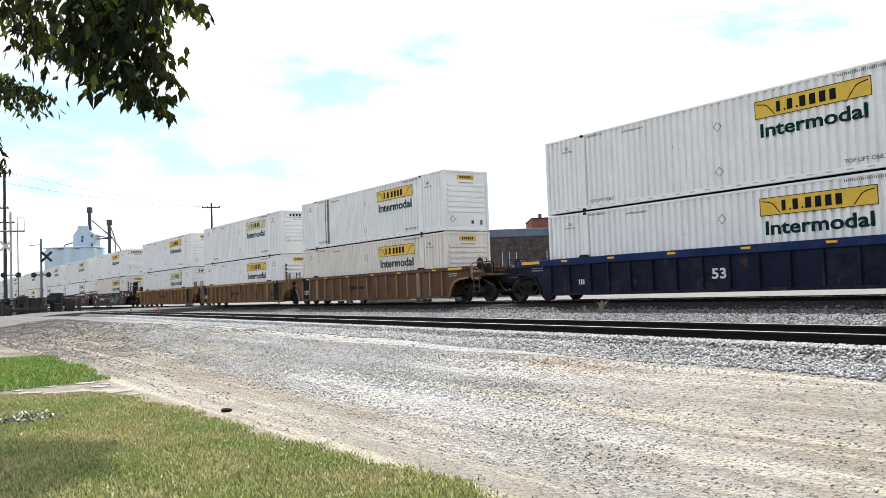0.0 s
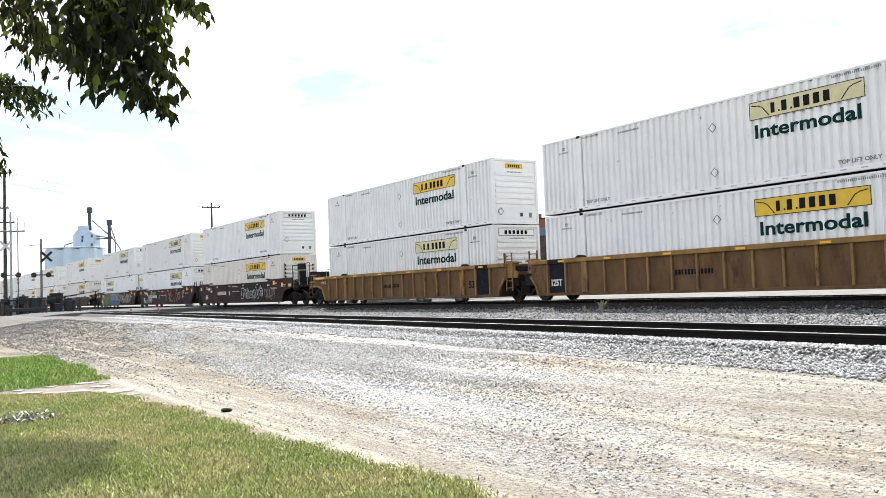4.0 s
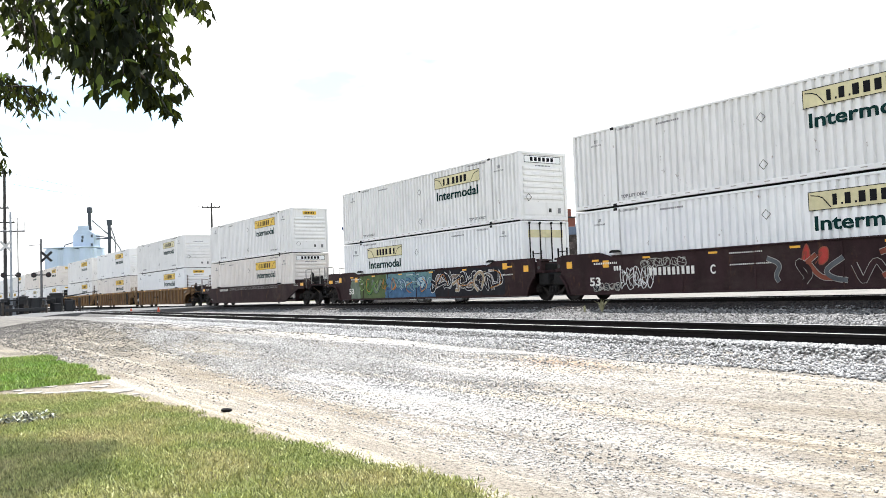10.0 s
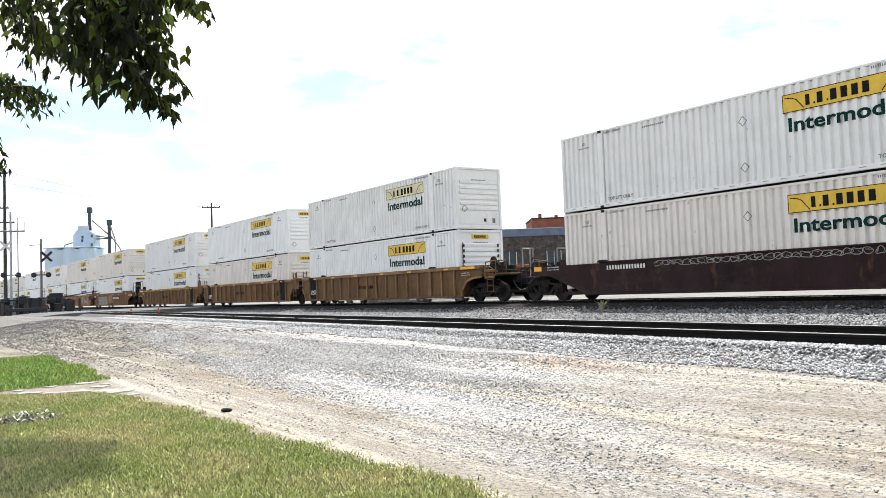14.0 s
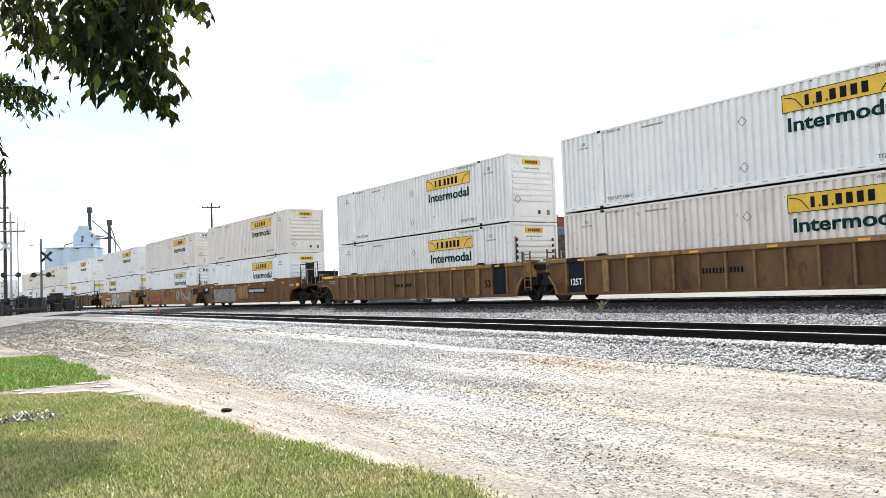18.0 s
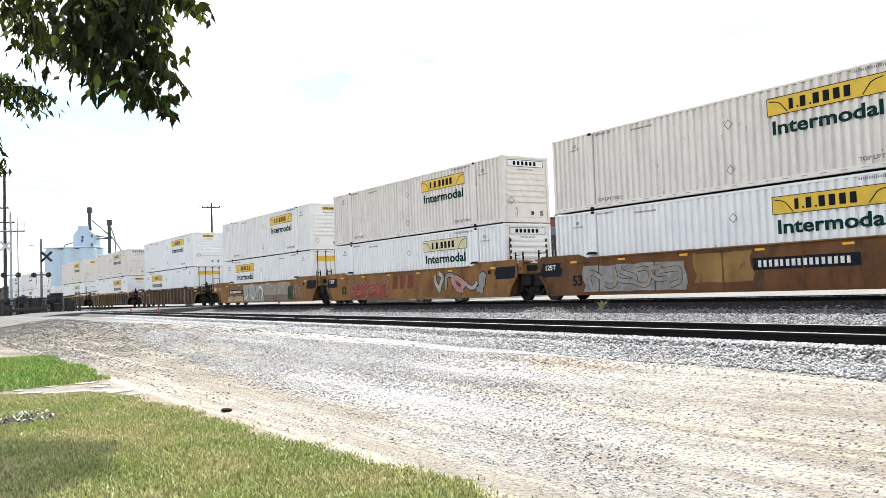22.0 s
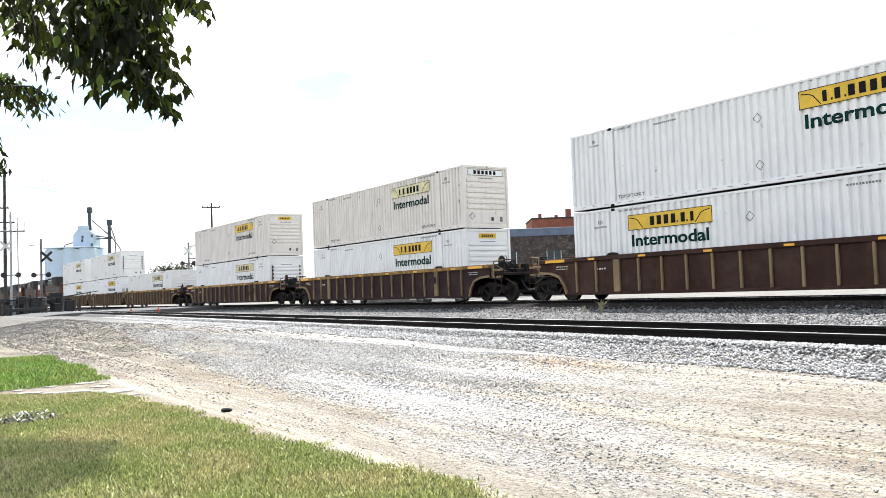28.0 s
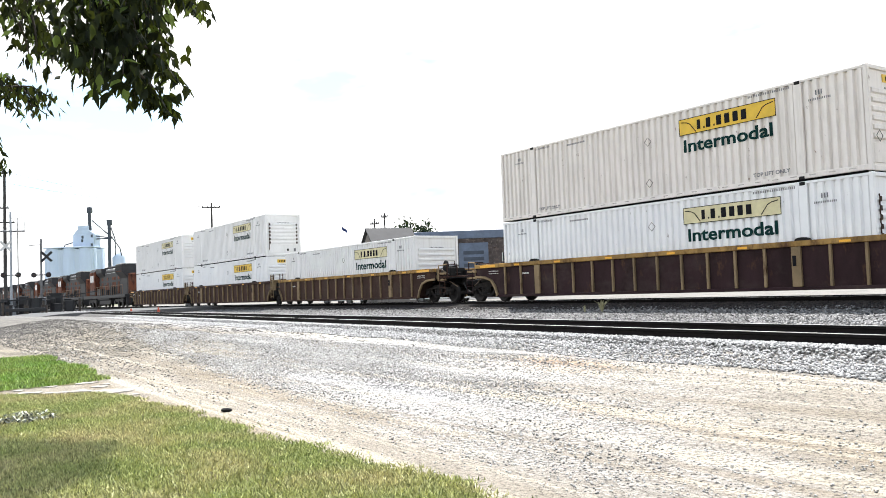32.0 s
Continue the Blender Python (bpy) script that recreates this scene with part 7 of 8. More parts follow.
def leaf_material(name, lo, hi, thin, lit):
    m, n, l, p = nodes_of(name)
    g = n.new("ShaderNodeNewGeometry")
    c = mix(n, l, g.outputs["Random Per Island"], lo, hi)
    # about one leaf in ten painted bright yellow-green, as if sun shone through
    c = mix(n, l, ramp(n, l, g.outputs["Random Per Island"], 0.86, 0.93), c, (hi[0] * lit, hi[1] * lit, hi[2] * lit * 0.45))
    f = noise_node(n, l, g.outputs["Position"], 90.0, 2.0)
    c = mix(n, l, mul(n, l, f, 0.3), c, tuple(x * 0.5 for x in lo))
    l.new(c, p.inputs["Base Color"])
    p.inputs["Roughness"].default_value = 0.7
    p.inputs["Specular IOR Level"].default_value = 0.10
    if thin:
        tr = n.new("ShaderNodeBsdfTranslucent")
        l.new(mix(n, l, 0.5, c, (0.35, 0.42, 0.04)), tr.inputs["Color"])
        ms = n.new("ShaderNodeMixShader")
        ms.inputs["Fac"].default_value = thin
        l.new(p.outputs["BSDF"], ms.inputs[1])
        l.new(tr.outputs["BSDF"], ms.inputs[2])
        l.new(ms.outputs["Shader"], n["Material Output"].inputs["Surface"])
    return m


LEAF = leaf_material("broad_leaf_part_backlit", (0.009, 0.013, 0.011), (0.022, 0.031, 0.017), 0.08, 10.0)
FAR_LEAF = leaf_material("distant_tree_leaf", (0.010, 0.024, 0.018), (0.030, 0.056, 0.040), 0.05, 1.8)

# one leaf: pointed oval with two side lobes, folded along its midrib, hanging along -z
LEAF_V = np.array([(0, 0, 0), (-0.15, -0.04, -0.16), (-0.27, -0.08, -0.42), (-0.33, -0.12, -0.74), (-0.22, -0.08, -0.70), (-0.15, -0.05, -0.95), (0.02, 0.05, -1.42),
                   (0.14, -0.05, -0.95), (0.23, -0.08, -0.72), (0.31, -0.12, -0.66), (0.27, -0.08, -0.42), (0.15, -0.04, -0.16), (0, 0.02, -0.45), (0, 0.04, -0.85)])
LEAF_F = [(0, 1, 12), (1, 2, 12), (2, 3, 4), (2, 4, 13), (2, 13, 12), (4, 5, 13), (5, 6, 13), (0, 12, 11), (11, 12, 10), (10, 12, 13), (10, 13, 8), (10, 8, 9), (8, 13, 7), (7, 13, 6)]


def leaves_mesh(name, places, size, material, rng, droop=0.5):
    """Many separate leaves at the given places."""
    n = len(places)
    V = np.zeros((n, len(LEAF_V), 3))
    for i, p in enumerate(places):
        e = Euler((rng.normal(0, droop), rng.normal(0, droop), rng.uniform(0, 6.28)))
        V[i] = (LEAF_V * rng.uniform(size[0], size[1])) @ np.array(e.to_matrix()).T + np.array(p)
    k = len(LEAF_V)
    F = (np.array(LEAF_F)[None] + (np.arange(n) * k)[:, None, None]).reshape(-1, 3)
    me = bpy.data.meshes.new(name)
    me.vertices.add(n * k)
    me.vertices.foreach_set("co", V.ravel())
    me.loops.add(len(F) * 3)
    me.loops.foreach_set("vertex_index", F.ravel())
    me.polygons.add(len(F))
    me.polygons.foreach_set("loop_start", np.arange(0, len(F) * 3, 3))
    me.polygons.foreach_set("use_smooth", [True] * len(F))
    me.update(calc_edges=True)
    me.materials.append(material)
    return me


def far_tree(at, h, spread, seed, label):
    rng = np.random.default_rng(seed)
    t = thing("tree", label, "tree", at, "trees beyond the tracks")
    s = Shape().tube((0, 0, -0.2), (0, 0, h * 0.45), h * 0.035, h * 0.022, 9)
    places = []
    for k in range(9):
        a = k * 2.4 + rng.uniform(-0.4, 0.4)
        r, z = spread * rng.uniform(0.35, 0.95), h * rng.uniform(0.42, 0.92)
        r *= 1.15 - abs(z / h - 0.62) * 1.6
        tip = np.array((math.cos(a) * r, math.sin(a) * r, z))
        s.tube((0, 0, h * rng.uniform(0.28, 0.44)), tuple(tip), h * 0.014, h * 0.005, 6)
        clump = rng.normal(0, 1, (420, 3)) * np.array((spread * 0.26, spread * 0.26, h * 0.085)) + tip
        places.append(clump)
    places = np.concatenate(places)
    places = places[places[:, 2] > h * 0.25]
    part("trunk", s, BARK, t)
    hung("crown", leaves_mesh("crown", places, (h * 0.028, h * 0.046), FAR_LEAF, rng, 1.2), t, "dense dark green leaves")["kind"] = "stuff"
    return t


far_tree(pose(-74.0, 87.6, 0.4), 11.2, 3.6, 1, "broad green tree above the brick building")
far_tree(pose(-70.6, 91.6, 0.4), 9.2, 3.0, 2, "low green tree behind the brick building")
far_tree(pose(-66.0, 95.0, 0.4), 9.0, 3.4, 3, "low green tree behind the brick building")
far_tree(pose(-66.6, 109.0, 0.4), 9.2, 3.6, 4, "low green tree behind the brick building")
far_tree(pose(-70.0, 97.0, 0.4), 9.0, 4.2, 5, "low green tree before the grey building")
far_tree(pose(-69.5, 104.5, 0.4), 9.4, 4.4, 6, "low green tree before the grey building")
far_tree(pose(-101.6, 63.4, 0.4), 10.7, 2.2, 7, "bushy green tree behind the shed")
far_tree(pose(-81.5, 79.0, 0.4), 7.8, 2.6, 8, "low green tree behind the warehouse")
far_tree(pose(-190.0, 55.0, 0.4), 8.8, 5.0, 9, "distant green tree beyond the road")
far_tree(pose(-175.0, 62.0, 0.4), 8.0, 5.0, 10, "distant green tree beyond the road")
far_tree(pose(-73.0, 92.0, 0.4), 8.6, 3.6, 12, "low green tree behind the brick building")


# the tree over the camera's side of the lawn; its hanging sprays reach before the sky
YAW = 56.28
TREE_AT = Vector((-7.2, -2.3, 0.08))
shade_tree = thing("shade_tree", "large green shade tree with drooping sprays of pointed leaves", "tree", Matrix.Translation(TREE_AT))


def shade_tree_parts():
    rng = np.random.default_rng(21)
    s = Shape()
    pts = [(0, 0, -0.3), (0.05, 0.02, 1.0), (0.0, 0.1, 2.2), (0.1, 0.2, 3.6), (0.2, 0.3, 5.5)]
    rad = [0.42, 0.30, 0.26, 0.22, 0.13]
    for a, b, r, q in zip(pts, pts[1:], rad, rad[1:]):
        s.tube(a, b, r, q, 12)
    part("trunk", s, BARK, shade_tree)
    places = []
    limbs = Shape()
    for k in range(12):
        a = k * 2.4 + 0.3
        r = rng.uniform(1.6, 3.3)
        z = rng.uniform(3.9, 6.6)
        tip = Vector((math.cos(a) * r, math.sin(a) * r, z))
        base = Vector((0.05, 0.15, rng.uniform(2.3, 4.4)))
        mid = (base + tip) / 2 + Vector((0, 0, 0.35))
        limbs.tube(base, mid, 0.1, 0.06, 8)
        limbs.tube(mid, tip, 0.06, 0.02, 8)
        places.append(rng.normal(0, 1, (600, 3)) * np.array((0.62, 0.62, 0.35)) + np.array(tip))
    # unseen boughs added on the sunward side to cast the shade on the lawn
    for tip in ((-4.55, 4.78, 6.2), (-4.05, 5.01, 6.2), (-3.70, 5.26, 6.2), (-3.35, 5.56, 6.2), (-2.00, 4.71, 6.2), (-2.25, 5.01, 6.2), (-2.55, 5.31, 6.2), (-3.45, 4.96, 6.2), (-2.95, 4.71, 6.2)):
        base = Vector((0.05, 0.15, 3.2))
        mid = (base + Vector(tip)) / 2 + Vector((0, 0, 0.7))
        limbs.tube(base, mid, 0.09, 0.05, 8)
        limbs.tube(mid, tip, 0.05, 0.02, 8)
        places.append(rng.normal(0, 1, (1500, 3)) * np.array((0.17, 0.13, 0.12)) + np.array(tip))
    # further unseen clusters, added overhead to block sky light from the lawn
    for tip in ((-1.2, 2.6, 6.6), (0.2, 2.4, 6.4), (-2.2, 2.2, 6.8), (1.4, 2.0, 6.2), (-0.6, 3.6, 7.2), (0.9, 3.2, 7.0)):
        base = Vector((0.15, 0.25, 4.6))
        limbs.tube(base, tip, 0.07, 0.02, 8)
        places.append(rng.normal(0, 1, (600, 3)) * np.array((0.5, 0.4, 0.3)) + np.array(tip))
    # long limbs out over the view
    for tip in ((2.9, 3.3, 3.0), (2.2, 2.95, 3.25), (1.55, 2.8, 2.75), (1.05, 2.85, 2.45)):
        base = Vector((0.05, 0.15, 2.6))
        mid = (base + Vector(tip)) / 2 + Vector((0, 0, 0.5))
        limbs.tube(base, mid, 0.08, 0.05, 8)
        limbs.tube(mid, tip, 0.05, 0.018, 8)
    part("limbs", limbs, BARK, shade_tree, "spreading grey-brown limbs")
    P = np.concatenate(places)
    W = P + np.array(TREE_AT)
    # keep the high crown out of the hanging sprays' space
    hung("crown", leaves_mesh("crown", P, (0.08, 0.13), LEAF, rng, 0.7), shade_tree, "broad leafy crown with unseen clusters added for shade")["kind"] = "stuff"


SPRAYS = []


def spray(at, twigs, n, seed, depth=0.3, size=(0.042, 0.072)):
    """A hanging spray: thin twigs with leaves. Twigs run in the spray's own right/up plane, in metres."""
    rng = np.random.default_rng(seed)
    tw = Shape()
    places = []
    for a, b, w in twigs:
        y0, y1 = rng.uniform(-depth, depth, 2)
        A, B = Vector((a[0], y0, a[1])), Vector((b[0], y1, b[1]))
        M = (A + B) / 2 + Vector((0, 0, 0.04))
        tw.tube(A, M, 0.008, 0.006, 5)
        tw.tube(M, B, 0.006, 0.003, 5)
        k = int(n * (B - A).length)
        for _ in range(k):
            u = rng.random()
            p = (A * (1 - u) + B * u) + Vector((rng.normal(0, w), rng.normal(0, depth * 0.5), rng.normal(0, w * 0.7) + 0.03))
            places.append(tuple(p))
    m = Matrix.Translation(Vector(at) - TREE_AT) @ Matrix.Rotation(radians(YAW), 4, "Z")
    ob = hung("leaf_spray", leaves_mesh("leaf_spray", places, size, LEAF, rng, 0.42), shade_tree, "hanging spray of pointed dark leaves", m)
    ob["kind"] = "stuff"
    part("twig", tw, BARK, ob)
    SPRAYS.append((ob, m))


shade_tree_parts()


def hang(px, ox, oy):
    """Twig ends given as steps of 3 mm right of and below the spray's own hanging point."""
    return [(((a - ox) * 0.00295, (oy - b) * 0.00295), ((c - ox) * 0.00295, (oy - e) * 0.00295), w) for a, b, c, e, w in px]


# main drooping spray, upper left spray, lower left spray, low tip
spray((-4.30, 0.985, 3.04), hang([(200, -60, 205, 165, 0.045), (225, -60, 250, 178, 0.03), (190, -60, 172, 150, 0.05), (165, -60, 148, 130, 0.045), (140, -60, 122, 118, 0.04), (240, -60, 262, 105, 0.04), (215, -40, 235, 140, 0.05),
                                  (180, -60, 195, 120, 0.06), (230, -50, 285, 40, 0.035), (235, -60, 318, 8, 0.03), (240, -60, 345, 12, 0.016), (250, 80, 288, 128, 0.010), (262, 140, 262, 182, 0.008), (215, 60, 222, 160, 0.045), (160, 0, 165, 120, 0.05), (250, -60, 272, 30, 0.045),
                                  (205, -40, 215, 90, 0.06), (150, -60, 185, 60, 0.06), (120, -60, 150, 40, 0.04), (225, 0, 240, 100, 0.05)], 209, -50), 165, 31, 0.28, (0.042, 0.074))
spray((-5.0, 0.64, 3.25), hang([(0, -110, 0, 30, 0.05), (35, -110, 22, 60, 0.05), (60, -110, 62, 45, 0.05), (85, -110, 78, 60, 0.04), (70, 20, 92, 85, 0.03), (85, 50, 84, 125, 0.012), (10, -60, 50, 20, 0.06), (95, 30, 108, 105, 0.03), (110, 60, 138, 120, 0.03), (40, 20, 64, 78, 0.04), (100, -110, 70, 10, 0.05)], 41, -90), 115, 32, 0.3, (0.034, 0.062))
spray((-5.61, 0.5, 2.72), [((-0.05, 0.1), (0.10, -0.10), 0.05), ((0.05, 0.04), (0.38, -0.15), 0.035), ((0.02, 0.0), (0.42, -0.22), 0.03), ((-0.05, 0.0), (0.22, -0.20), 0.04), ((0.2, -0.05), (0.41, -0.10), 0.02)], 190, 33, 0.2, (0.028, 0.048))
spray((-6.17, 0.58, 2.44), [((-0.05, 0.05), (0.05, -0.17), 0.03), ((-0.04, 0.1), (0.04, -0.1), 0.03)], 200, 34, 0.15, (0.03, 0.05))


# ---- lawn ----
def turf_material():
    m, n, l, p = nodes_of("mown_lawn")
    g = n.new("ShaderNodeNewGeometry")
    v = g.outputs["Position"]
    a = noise_node(n, l, v, 0.9, 6.0)
    b = noise_node(n, l, v, 45.0, 4.0)
    c = mix(n, l, ramp(n, l, a, 0.35, 0.65), (0.085, 0.10, 0.03), (0.27, 0.21, 0.095))
    c = mix(n, l, mul(n, l, b, 0.7), c, (0.10, 0.115, 0.04))
    l.new(c, p.inputs["Base Color"])
    p.inputs["Roughness"].default_value = 0.95
    bumped(n, l, p, b, 0.8, 0.03)
    return m


def blade_material(name, live_a, live_b, dry_a, dry_b):
    m, n, l, p = nodes_of(name)
    g = n.new("ShaderNodeNewGeometry")
    a = noise_node(n, l, g.outputs["Position"], 0.8, 5.0)
    live = mix(n, l, g.outputs["Random Per Island"], live_a, live_b)
    dry = mix(n, l, g.outputs["Random Per Island"], dry_a, dry_b)
    c = mix(n, l, ramp(n, l, a, 0.40, 0.68), live, dry)
    l.new(c, p.inputs["Base Color"])
    p.inputs["Roughness"].default_value = 0.6
    return m


def lawn_edge(x):
    return 3.05 + 0.05 * np.sin(x * 1.3 + 2.0) + 0.05 * np.sin(x * 3.7 + 1) + 0.04 * np.sin(x * 9.1) + 0.052 * (x + 6)


def strip_edge(x):
    return 3.34 + 0.10 * np.sin(x * 1.3) + 0.05 * np.sin(x * 3.7 + 1) - 0.02 * (x + 18)


def path_far(y):
    return -14.45 - 0.30 * (y - 1.5) + 0.1 * np.sin(y * 3)


def path_near(y):
    return -13.40 + 0.85 * (y - 1.8) + 0.12 * np.sin(y * 4)


TURF = turf_material()
BLADE = blade_material("dry_grass_blade", (0.08, 0.12, 0.022), (0.62, 0.66, 0.25), (0.16, 0.14, 0.045), (0.90, 0.80, 0.44))
GREEN_BLADE = blade_material("green_grass_blade", (0.05, 0.12, 0.012), (0.34, 0.55, 0.09), (0.09, 0.13, 0.02), (0.50, 0.58, 0.16))


def lawn_sheet(name, outline, label):
    bm = bmesh.new()
    vs = [bm.verts.new((x, y, float(ground_z(x, y)) + 0.005)) for x, y in outline]
    bm.faces.new(vs)
    bmesh.ops.triangulate(bm, faces=bm.faces[:])
    bmesh.ops.recalc_face_normals(bm, faces=bm.faces[:])
    me = bpy.data.meshes.new(name)
    bm.to_mesh(me)
    bm.free()
    me.materials.append(TURF)
    return tagged(new(name, me), label, "lawn", kind="structure")


xs = np.arange(-2.0, -12.4, -0.15)
near_lawn = [(float(x), float(lawn_edge(x))) for x in xs] + [(float(path_near(y)), float(y)) for y in np.arange(2.7, -2.0, -0.2)] + [(-18.0, -4.0), (-18.0, -30.0), (14.0, -30.0), (14.0, 2.6)]
lawn_sheet("lawn", near_lawn, "sunlit patchy lawn along the gravel lot")
xs = np.arange(-15.5, -23.0, -0.2)
far_lawn = [(float(x), float(strip_edge(x))) for x in xs] + [(-23.4, 2.2), (-24.0, 0.0), (-24.5, -3.0), (-18.4, -3.0)] + [(float(path_far(y)), float(y)) for y in np.arange(-2.0, 3.0, 0.2)]
lawn_sheet("lawn_strip", far_lawn, "brighter green lawn beyond the worn path")


def grass(name, n, pick, label, tall, material):
    rng = np.random.default_rng(n)
    x, y = pick(rng, n)
    n = len(x)
    h = rng.uniform(tall[0], tall[1], n)
    a = rng.uniform(0, 6.28, n)
    w = rng.uniform(0.003, 0.007, n) * (1 + np.hypot(x, y) * 0.06)
    z = ground_z(x, y) + 0.015
    lean = rng.normal(0, 0.5, (2, n)) * h
    V = np.zeros((n, 3, 3))
    V[:, 0] = np.stack([x - np.cos(a) * w, y - np.sin(a) * w, z], 1)
    V[:, 1] = np.stack([x + np.cos(a) * w, y + np.sin(a) * w, z], 1)
    V[:, 2] = np.stack([x + lean[0], y + lean[1], z + h], 1)
    me = bpy.data.meshes.new(name)
    me.vertices.add(n * 3)
    me.vertices.foreach_set("co", V.ravel())
    me.loops.add(n * 3)
    me.loops.foreach_set("vertex_index", np.arange(n * 3))
    me.polygons.add(n)
    me.polygons.foreach_set("loop_start", np.arange(0, n * 3, 3))
    me.update(calc_edges=True)
    me.materials.append(material)
    return tagged(new(name, me), label, "grass", kind="stuff")


def pick_near(rng, n):
    m = n // 20
    cx = -2.2 - 12.5 * rng.random(m) ** 1.2
    cy = 0.05 * -cx + rng.random(m) * (3.7 + 0.05 * cx)
    k = rng.integers(0, m, n)
    size = rng.uniform(0.014, 0.07, m)[k]
    x, y = cx[k] + rng.normal(0, 1, n) * size, cy[k] + rng.normal(0, 1, n) * size
    ok = (y < lawn_edge(x) + rng.normal(0, 0.07, n)) & (x > path_near(y) + rng.normal(0, 0.08, n))
    return x[ok], y[ok]


def pick_far(rng, n):
    x = rng.uniform(-23.2, -14.5, n)
    y = rng.uniform(-0.6, 4.0, n)
    ok = (y < strip_edge(x)) & (x < path_far(y))
    return x[ok], y[ok]


grass("grass", 330000, pick_near, "short dry-tipped lawn grass", (0.012, 0.042), BLADE)
grass("far_grass", 40000, pick_far, "bright green lawn grass", (0.03, 0.08), GREEN_BLADE)


def weed(name, at, n, h, label, material, seed):
    """A clump of long thin blades."""
    rng = random.Random(seed)
    t = thing(name, label, "weed", at)
    s = Shape()
    for _ in range(n):
        a, l = rng.uniform(0, 6.28), rng.uniform(0.5, 1.0) * h
        dx, dy = math.cos(a), math.sin(a)
        tip = rng.uniform(0.2, 0.8) * l
        p = [(dx * 0.02, dy * 0.02, 0), (dx * tip * 0.4, dy * tip * 0.4, l * 0.6), (dx * tip, dy * tip, l * rng.uniform(0.75, 1.0))]
        w = 0.035 * h
        s.add([(p[0][0] - dy * w, p[0][1] + dx * w, 0), (p[0][0] + dy * w, p[0][1] - dx * w, 0), (p[1][0] + dy * w, p[1][1] - dx * w, p[1][2]), (p[1][0] - dy * w, p[1][1] + dx * w, p[1][2]), p[2]],
              [(0, 1, 2, 3), (3, 2, 4)])
    part("foliage", s, material, t)["kind"] = "stuff"
    return t


DRY = mat("dry_straw_weed", (0.30, 0.29, 0.17), 0.8, 0, 0.2, 8, 0)
weed("dry_weed", pose(-20.6, 20.0, 0.5), 16, 0.55, "dry straw-coloured weed in the ballast", DRY, 1)
weed("dry_weed", pose(-21.0, 19.6, 0.5), 9, 0.3, "dry straw-coloured weed in the ballast", DRY, 2)
WEED_SHADOW = mat("weed_shadow_green", (0.016, 0.022, 0.012), 0.8, 0, 0.3, 8, 0)
PALE_WEED = mat("pale_grey_green_weed", (0.50, 0.53, 0.38), 0.6, 0, 0.2, 8, 0)


def sprawling_weed(at, n, reach, material, seed, label):
    """Flat rosettes of broad blades lying on the lawn."""
    rng = random.Random(seed)
    t = thing("low_weed", label, "weed", at)
    s = Shape()
    for _ in range(n):
        cx, cy = rng.uniform(-reach, reach), rng.uniform(-reach, reach) * 0.7
        a, l = rng.uniform(0, 6.28), rng.uniform(0.10, 0.28)
        dx, dy, w, up = math.cos(a) * l, math.sin(a) * l, rng.uniform(0.008, 0.015), rng.uniform(0.03, 0.08)
        nx, ny = -math.sin(a) * w, math.cos(a) * w
        s.add([(cx, cy, 0.0), (cx + dx * 0.5 + nx, cy + dy * 0.5 + ny, up), (cx + dx * 0.5 - nx, cy + dy * 0.5 - ny, up), (cx + dx, cy + dy, up * 0.6)], [(0, 2, 1), (1, 2, 3)])
    part("foliage", s, material, t)["kind"] = "stuff"
    return t


# the near-black blades stand in for the shadow beneath the pale weed
sprawling_weed(pose(-10.62, 1.30, 0.1), 170, 0.40, WEED_SHADOW, 3, "near-black blades painted as the shadow under the pale weed")
sprawling_weed(pose(-10.7, 1.36, 0.11), 46, 0.36, PALE_WEED, 4, "pale grey-green weed sprawling in the lawn")
lump = Shape().lathe([(0, 0.03), (0.03, 0.09), (0.06, 0.07), (0.075, 0.02)], (0, 0, 0), "z", 9)
for i, (vx, vy, vz) in enumerate(lump.v):
    lump.v[i] = (vx * 1.1 + 0.02 * math.sin(i * 2.1), vy * 0.8 + 0.015 * math.sin(i * 3.7), vz * 0.8)
for i, (vx, vy, vz) in enumerate(lump.v):
    lump.v[i] = (vx * 0.75, vy * 0.75, vz * 0.8)
solid("dark_stone", lump, IRON, "dark lump of stone at the lawn's edge", "stone", pose(-9.53, 3.29, 0.095, 0, 0, 20))

# broken concrete beside the worn path
SLAB = mat("pale_broken_concrete", (0.36, 0.335, 0.295), 0.9, 0, 0.35, 5, 0.5, 40, (0.26, 0.235, 0.21), 0.6)
rnd = random.Random(4)
edging = thing("concrete_edging", "row of pale broken concrete pieces along the worn path", "edging", pose(-13.95, 1.45, 0.09, 0, 0, 62))
for k in range(7):
    x = -1.2 + k * 0.36
    part("slab", Shape().prism([(x, -0.09 + rnd.uniform(-0.03, 0.03)), (x + 0.33, -0.08 + rnd.uniform(-0.03, 0.03)), (x + 0.32, 0.08 + rnd.uniform(-0.03, 0.03)), (x + 0.01, 0.09 + rnd.uniform(-0.03, 0.03))], -0.05, 0.015 + rnd.uniform(0, 0.02), "z"), SLAB, edging)
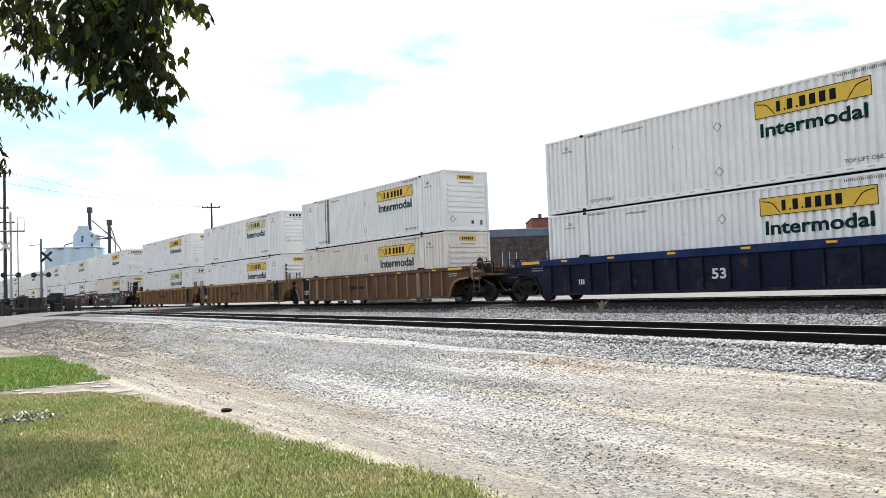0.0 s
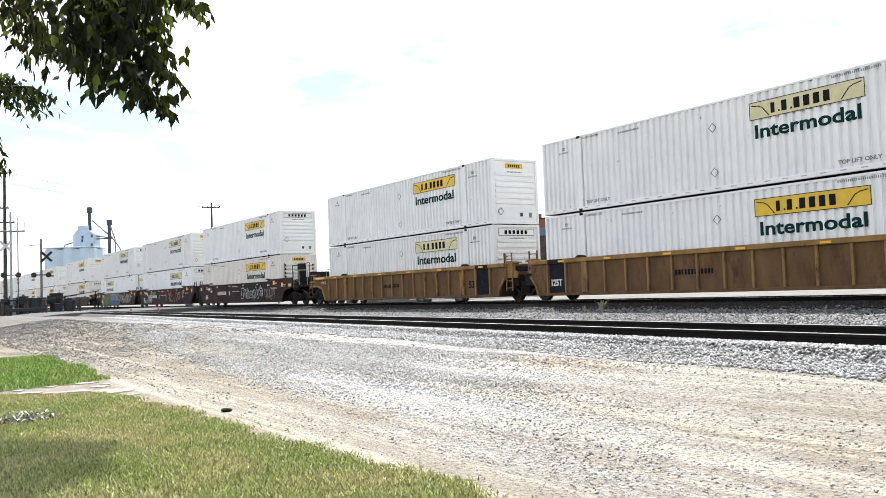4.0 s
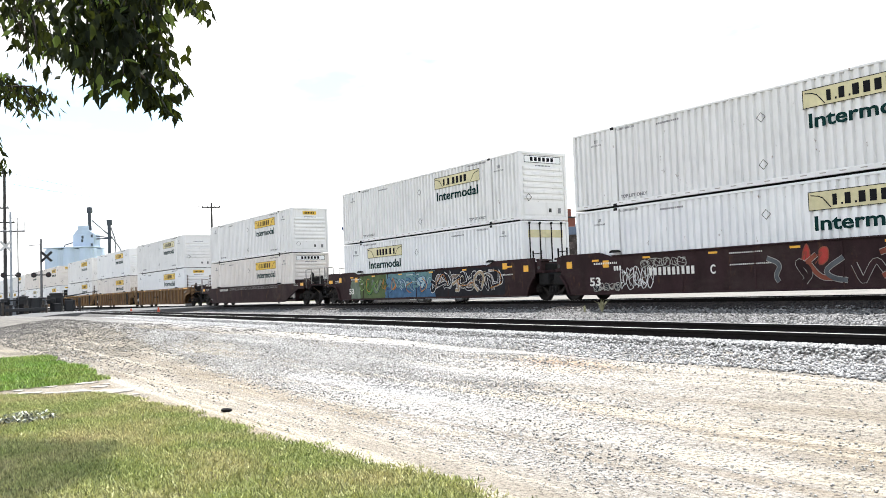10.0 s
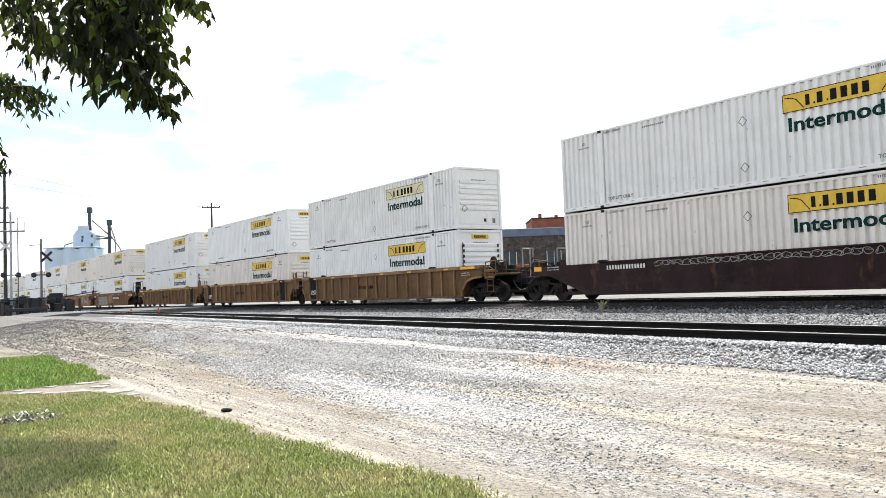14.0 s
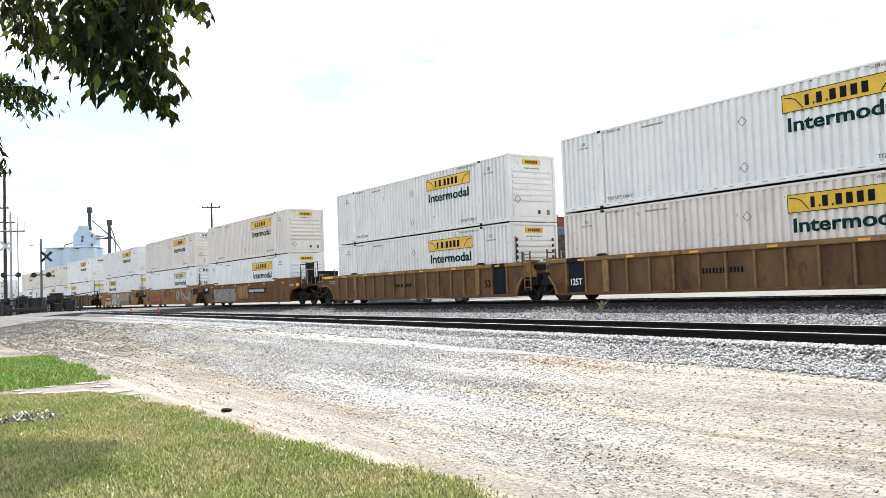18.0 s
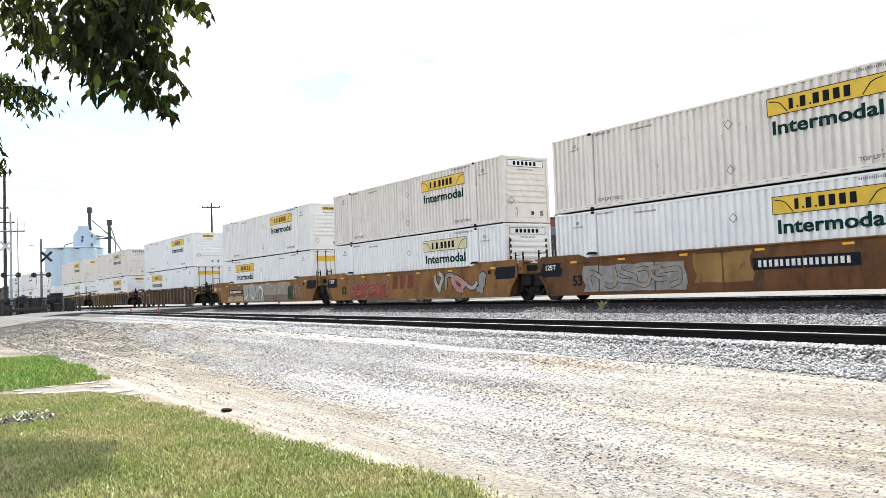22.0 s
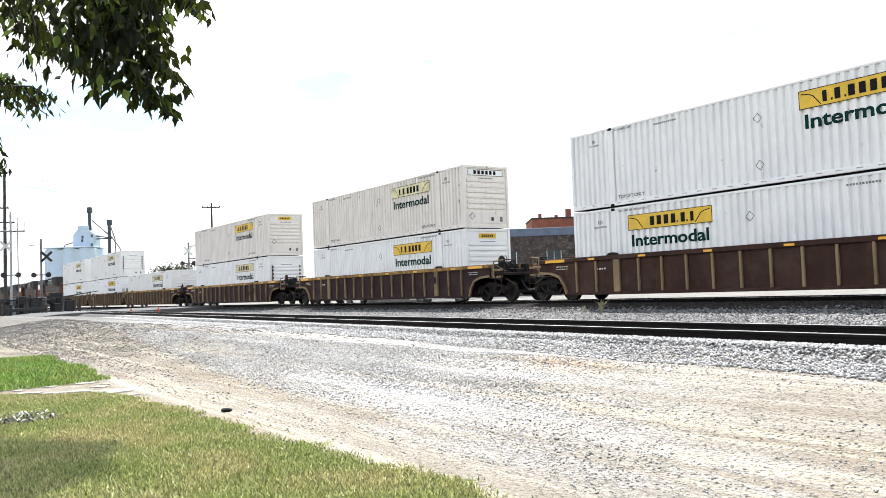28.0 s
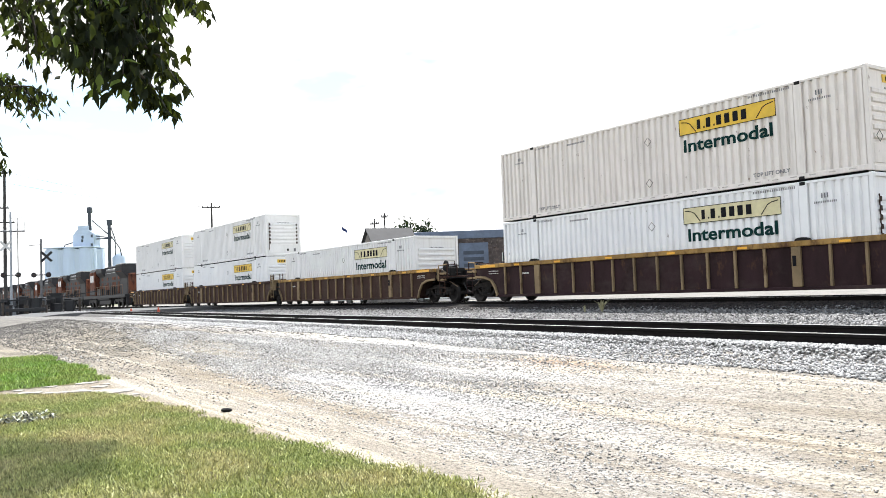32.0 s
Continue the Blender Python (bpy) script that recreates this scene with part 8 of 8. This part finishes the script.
for k, (x, y, r) in enumerate(((-14.75, 2.75, 0.22), (-13.9, 2.82, 0.17), (-13.05, 2.80, 0.40), (-12.3, 2.90, 0.13), (-13.6, 2.50, 0.12), (-14.2, 2.95, 0.10), (-15.2, 2.5, 0.16), (-14.6, 2.2, 0.14), (-15.0, 1.9, 0.12), (-14.4, 1.75, 0.1))):
    pts = [(r * rnd.uniform(0.7, 1.1) * math.cos(a), r * rnd.uniform(0.6, 1.0) * math.sin(a)) for a in (0.2, 1.3, 2.5, 3.6, 4.6, 5.5)]
    solid("concrete_chunk", Shape().prism(pts, -0.06, 0.004, "z"), SLAB, "flat pale chunk of broken concrete on the dirt", "rubble", pose(x, y, 0.11, 0, 0, k * 40), "concrete chunks")



# ---- wires ----
def wire(a, b, sag, r=0.012):
    s = Shape()
    pts = []
    for i in range(13):
        u = i / 12
        p = Vector(a) * (1 - u) + Vector(b) * u
        p.z -= sag * 4 * u * (1 - u)
        pts.append(p)
    s.pipe(pts, r, 5)
    return solid("overhead_wire", s, SEAL, "thin dark overhead wire between poles", "wire")


wire((-96.6, 10.6, 15.2), (-90.3, 30.0, 11.3), 0.4)
wire((-96.6, 10.9, 14.0), (-90.0, 30.2, 11.3), 0.4)


# ---- all that moves ----
ROLLED = ((0, 0.08), (1, 10.74), (2, 21.76), (3, 32.47), (3.5, 37.58), (4.5, 48.2), (5.5, 58.81), (6, 64.34), (7, 75.41), (8, 85.88), (9, 96.5), (10, 107.04), (11, 118.14),
          (12, 128.6), (13, 139.14), (14, 149.24), (14.5, 154.64), (15.5, 165.4), (16.5, 176.14), (17, 181.22), (18, 192.09), (19, 202.68), (20, 213.05), (21, 223.64),
          (22, 234.41), (23, 245.06), (24, 255.44), (25, 265.96), (26.5, 281.85), (28, 297.74), (29, 308.29), (30, 318.71), (31, 329.19), (32, 340.1))


def rolled(t):
    """How far the train has gone at t seconds."""
    return float(np.interp(t, [r[0] for r in ROLLED], [r[1] for r in ROLLED]))


def motions():
    times = [r[0] for r in ROLLED]
    d0 = rolled(0)
    for ob, at, turn in ROLLING:
        walk(ob, [(t, pose(at.x + rolled(t), at.y, at.z, 0, 0, turn)) for t in times])
    # wheels turn once in 2.6 m; all of one place on a truck share their turning
    n = 560
    for sx, sets in WHEELS.items():
        rows = [(32.0 * i / n, pose(sx * 0.89, 0, 0.42, 0, math.degrees((rolled(32.0 * i / n) - d0) / 0.42) % 360, 0)) for i in range(n + 1)]
        walk(sets[0], rows)
        for w in sets[1:]:
            w.rotation_mode = "QUATERNION"
            keys = w.animation_data_create()
            keys.action = sets[0].animation_data.action
            keys.action_slot = sets[0].animation_data.action_slot
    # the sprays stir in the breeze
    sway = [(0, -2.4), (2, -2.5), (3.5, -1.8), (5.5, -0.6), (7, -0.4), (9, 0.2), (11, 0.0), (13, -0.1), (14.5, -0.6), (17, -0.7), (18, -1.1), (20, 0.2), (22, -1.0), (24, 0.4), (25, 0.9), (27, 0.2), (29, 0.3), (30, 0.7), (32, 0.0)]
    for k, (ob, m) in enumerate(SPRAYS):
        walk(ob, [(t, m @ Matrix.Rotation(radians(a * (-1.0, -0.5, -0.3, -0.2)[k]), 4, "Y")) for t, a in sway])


motions()
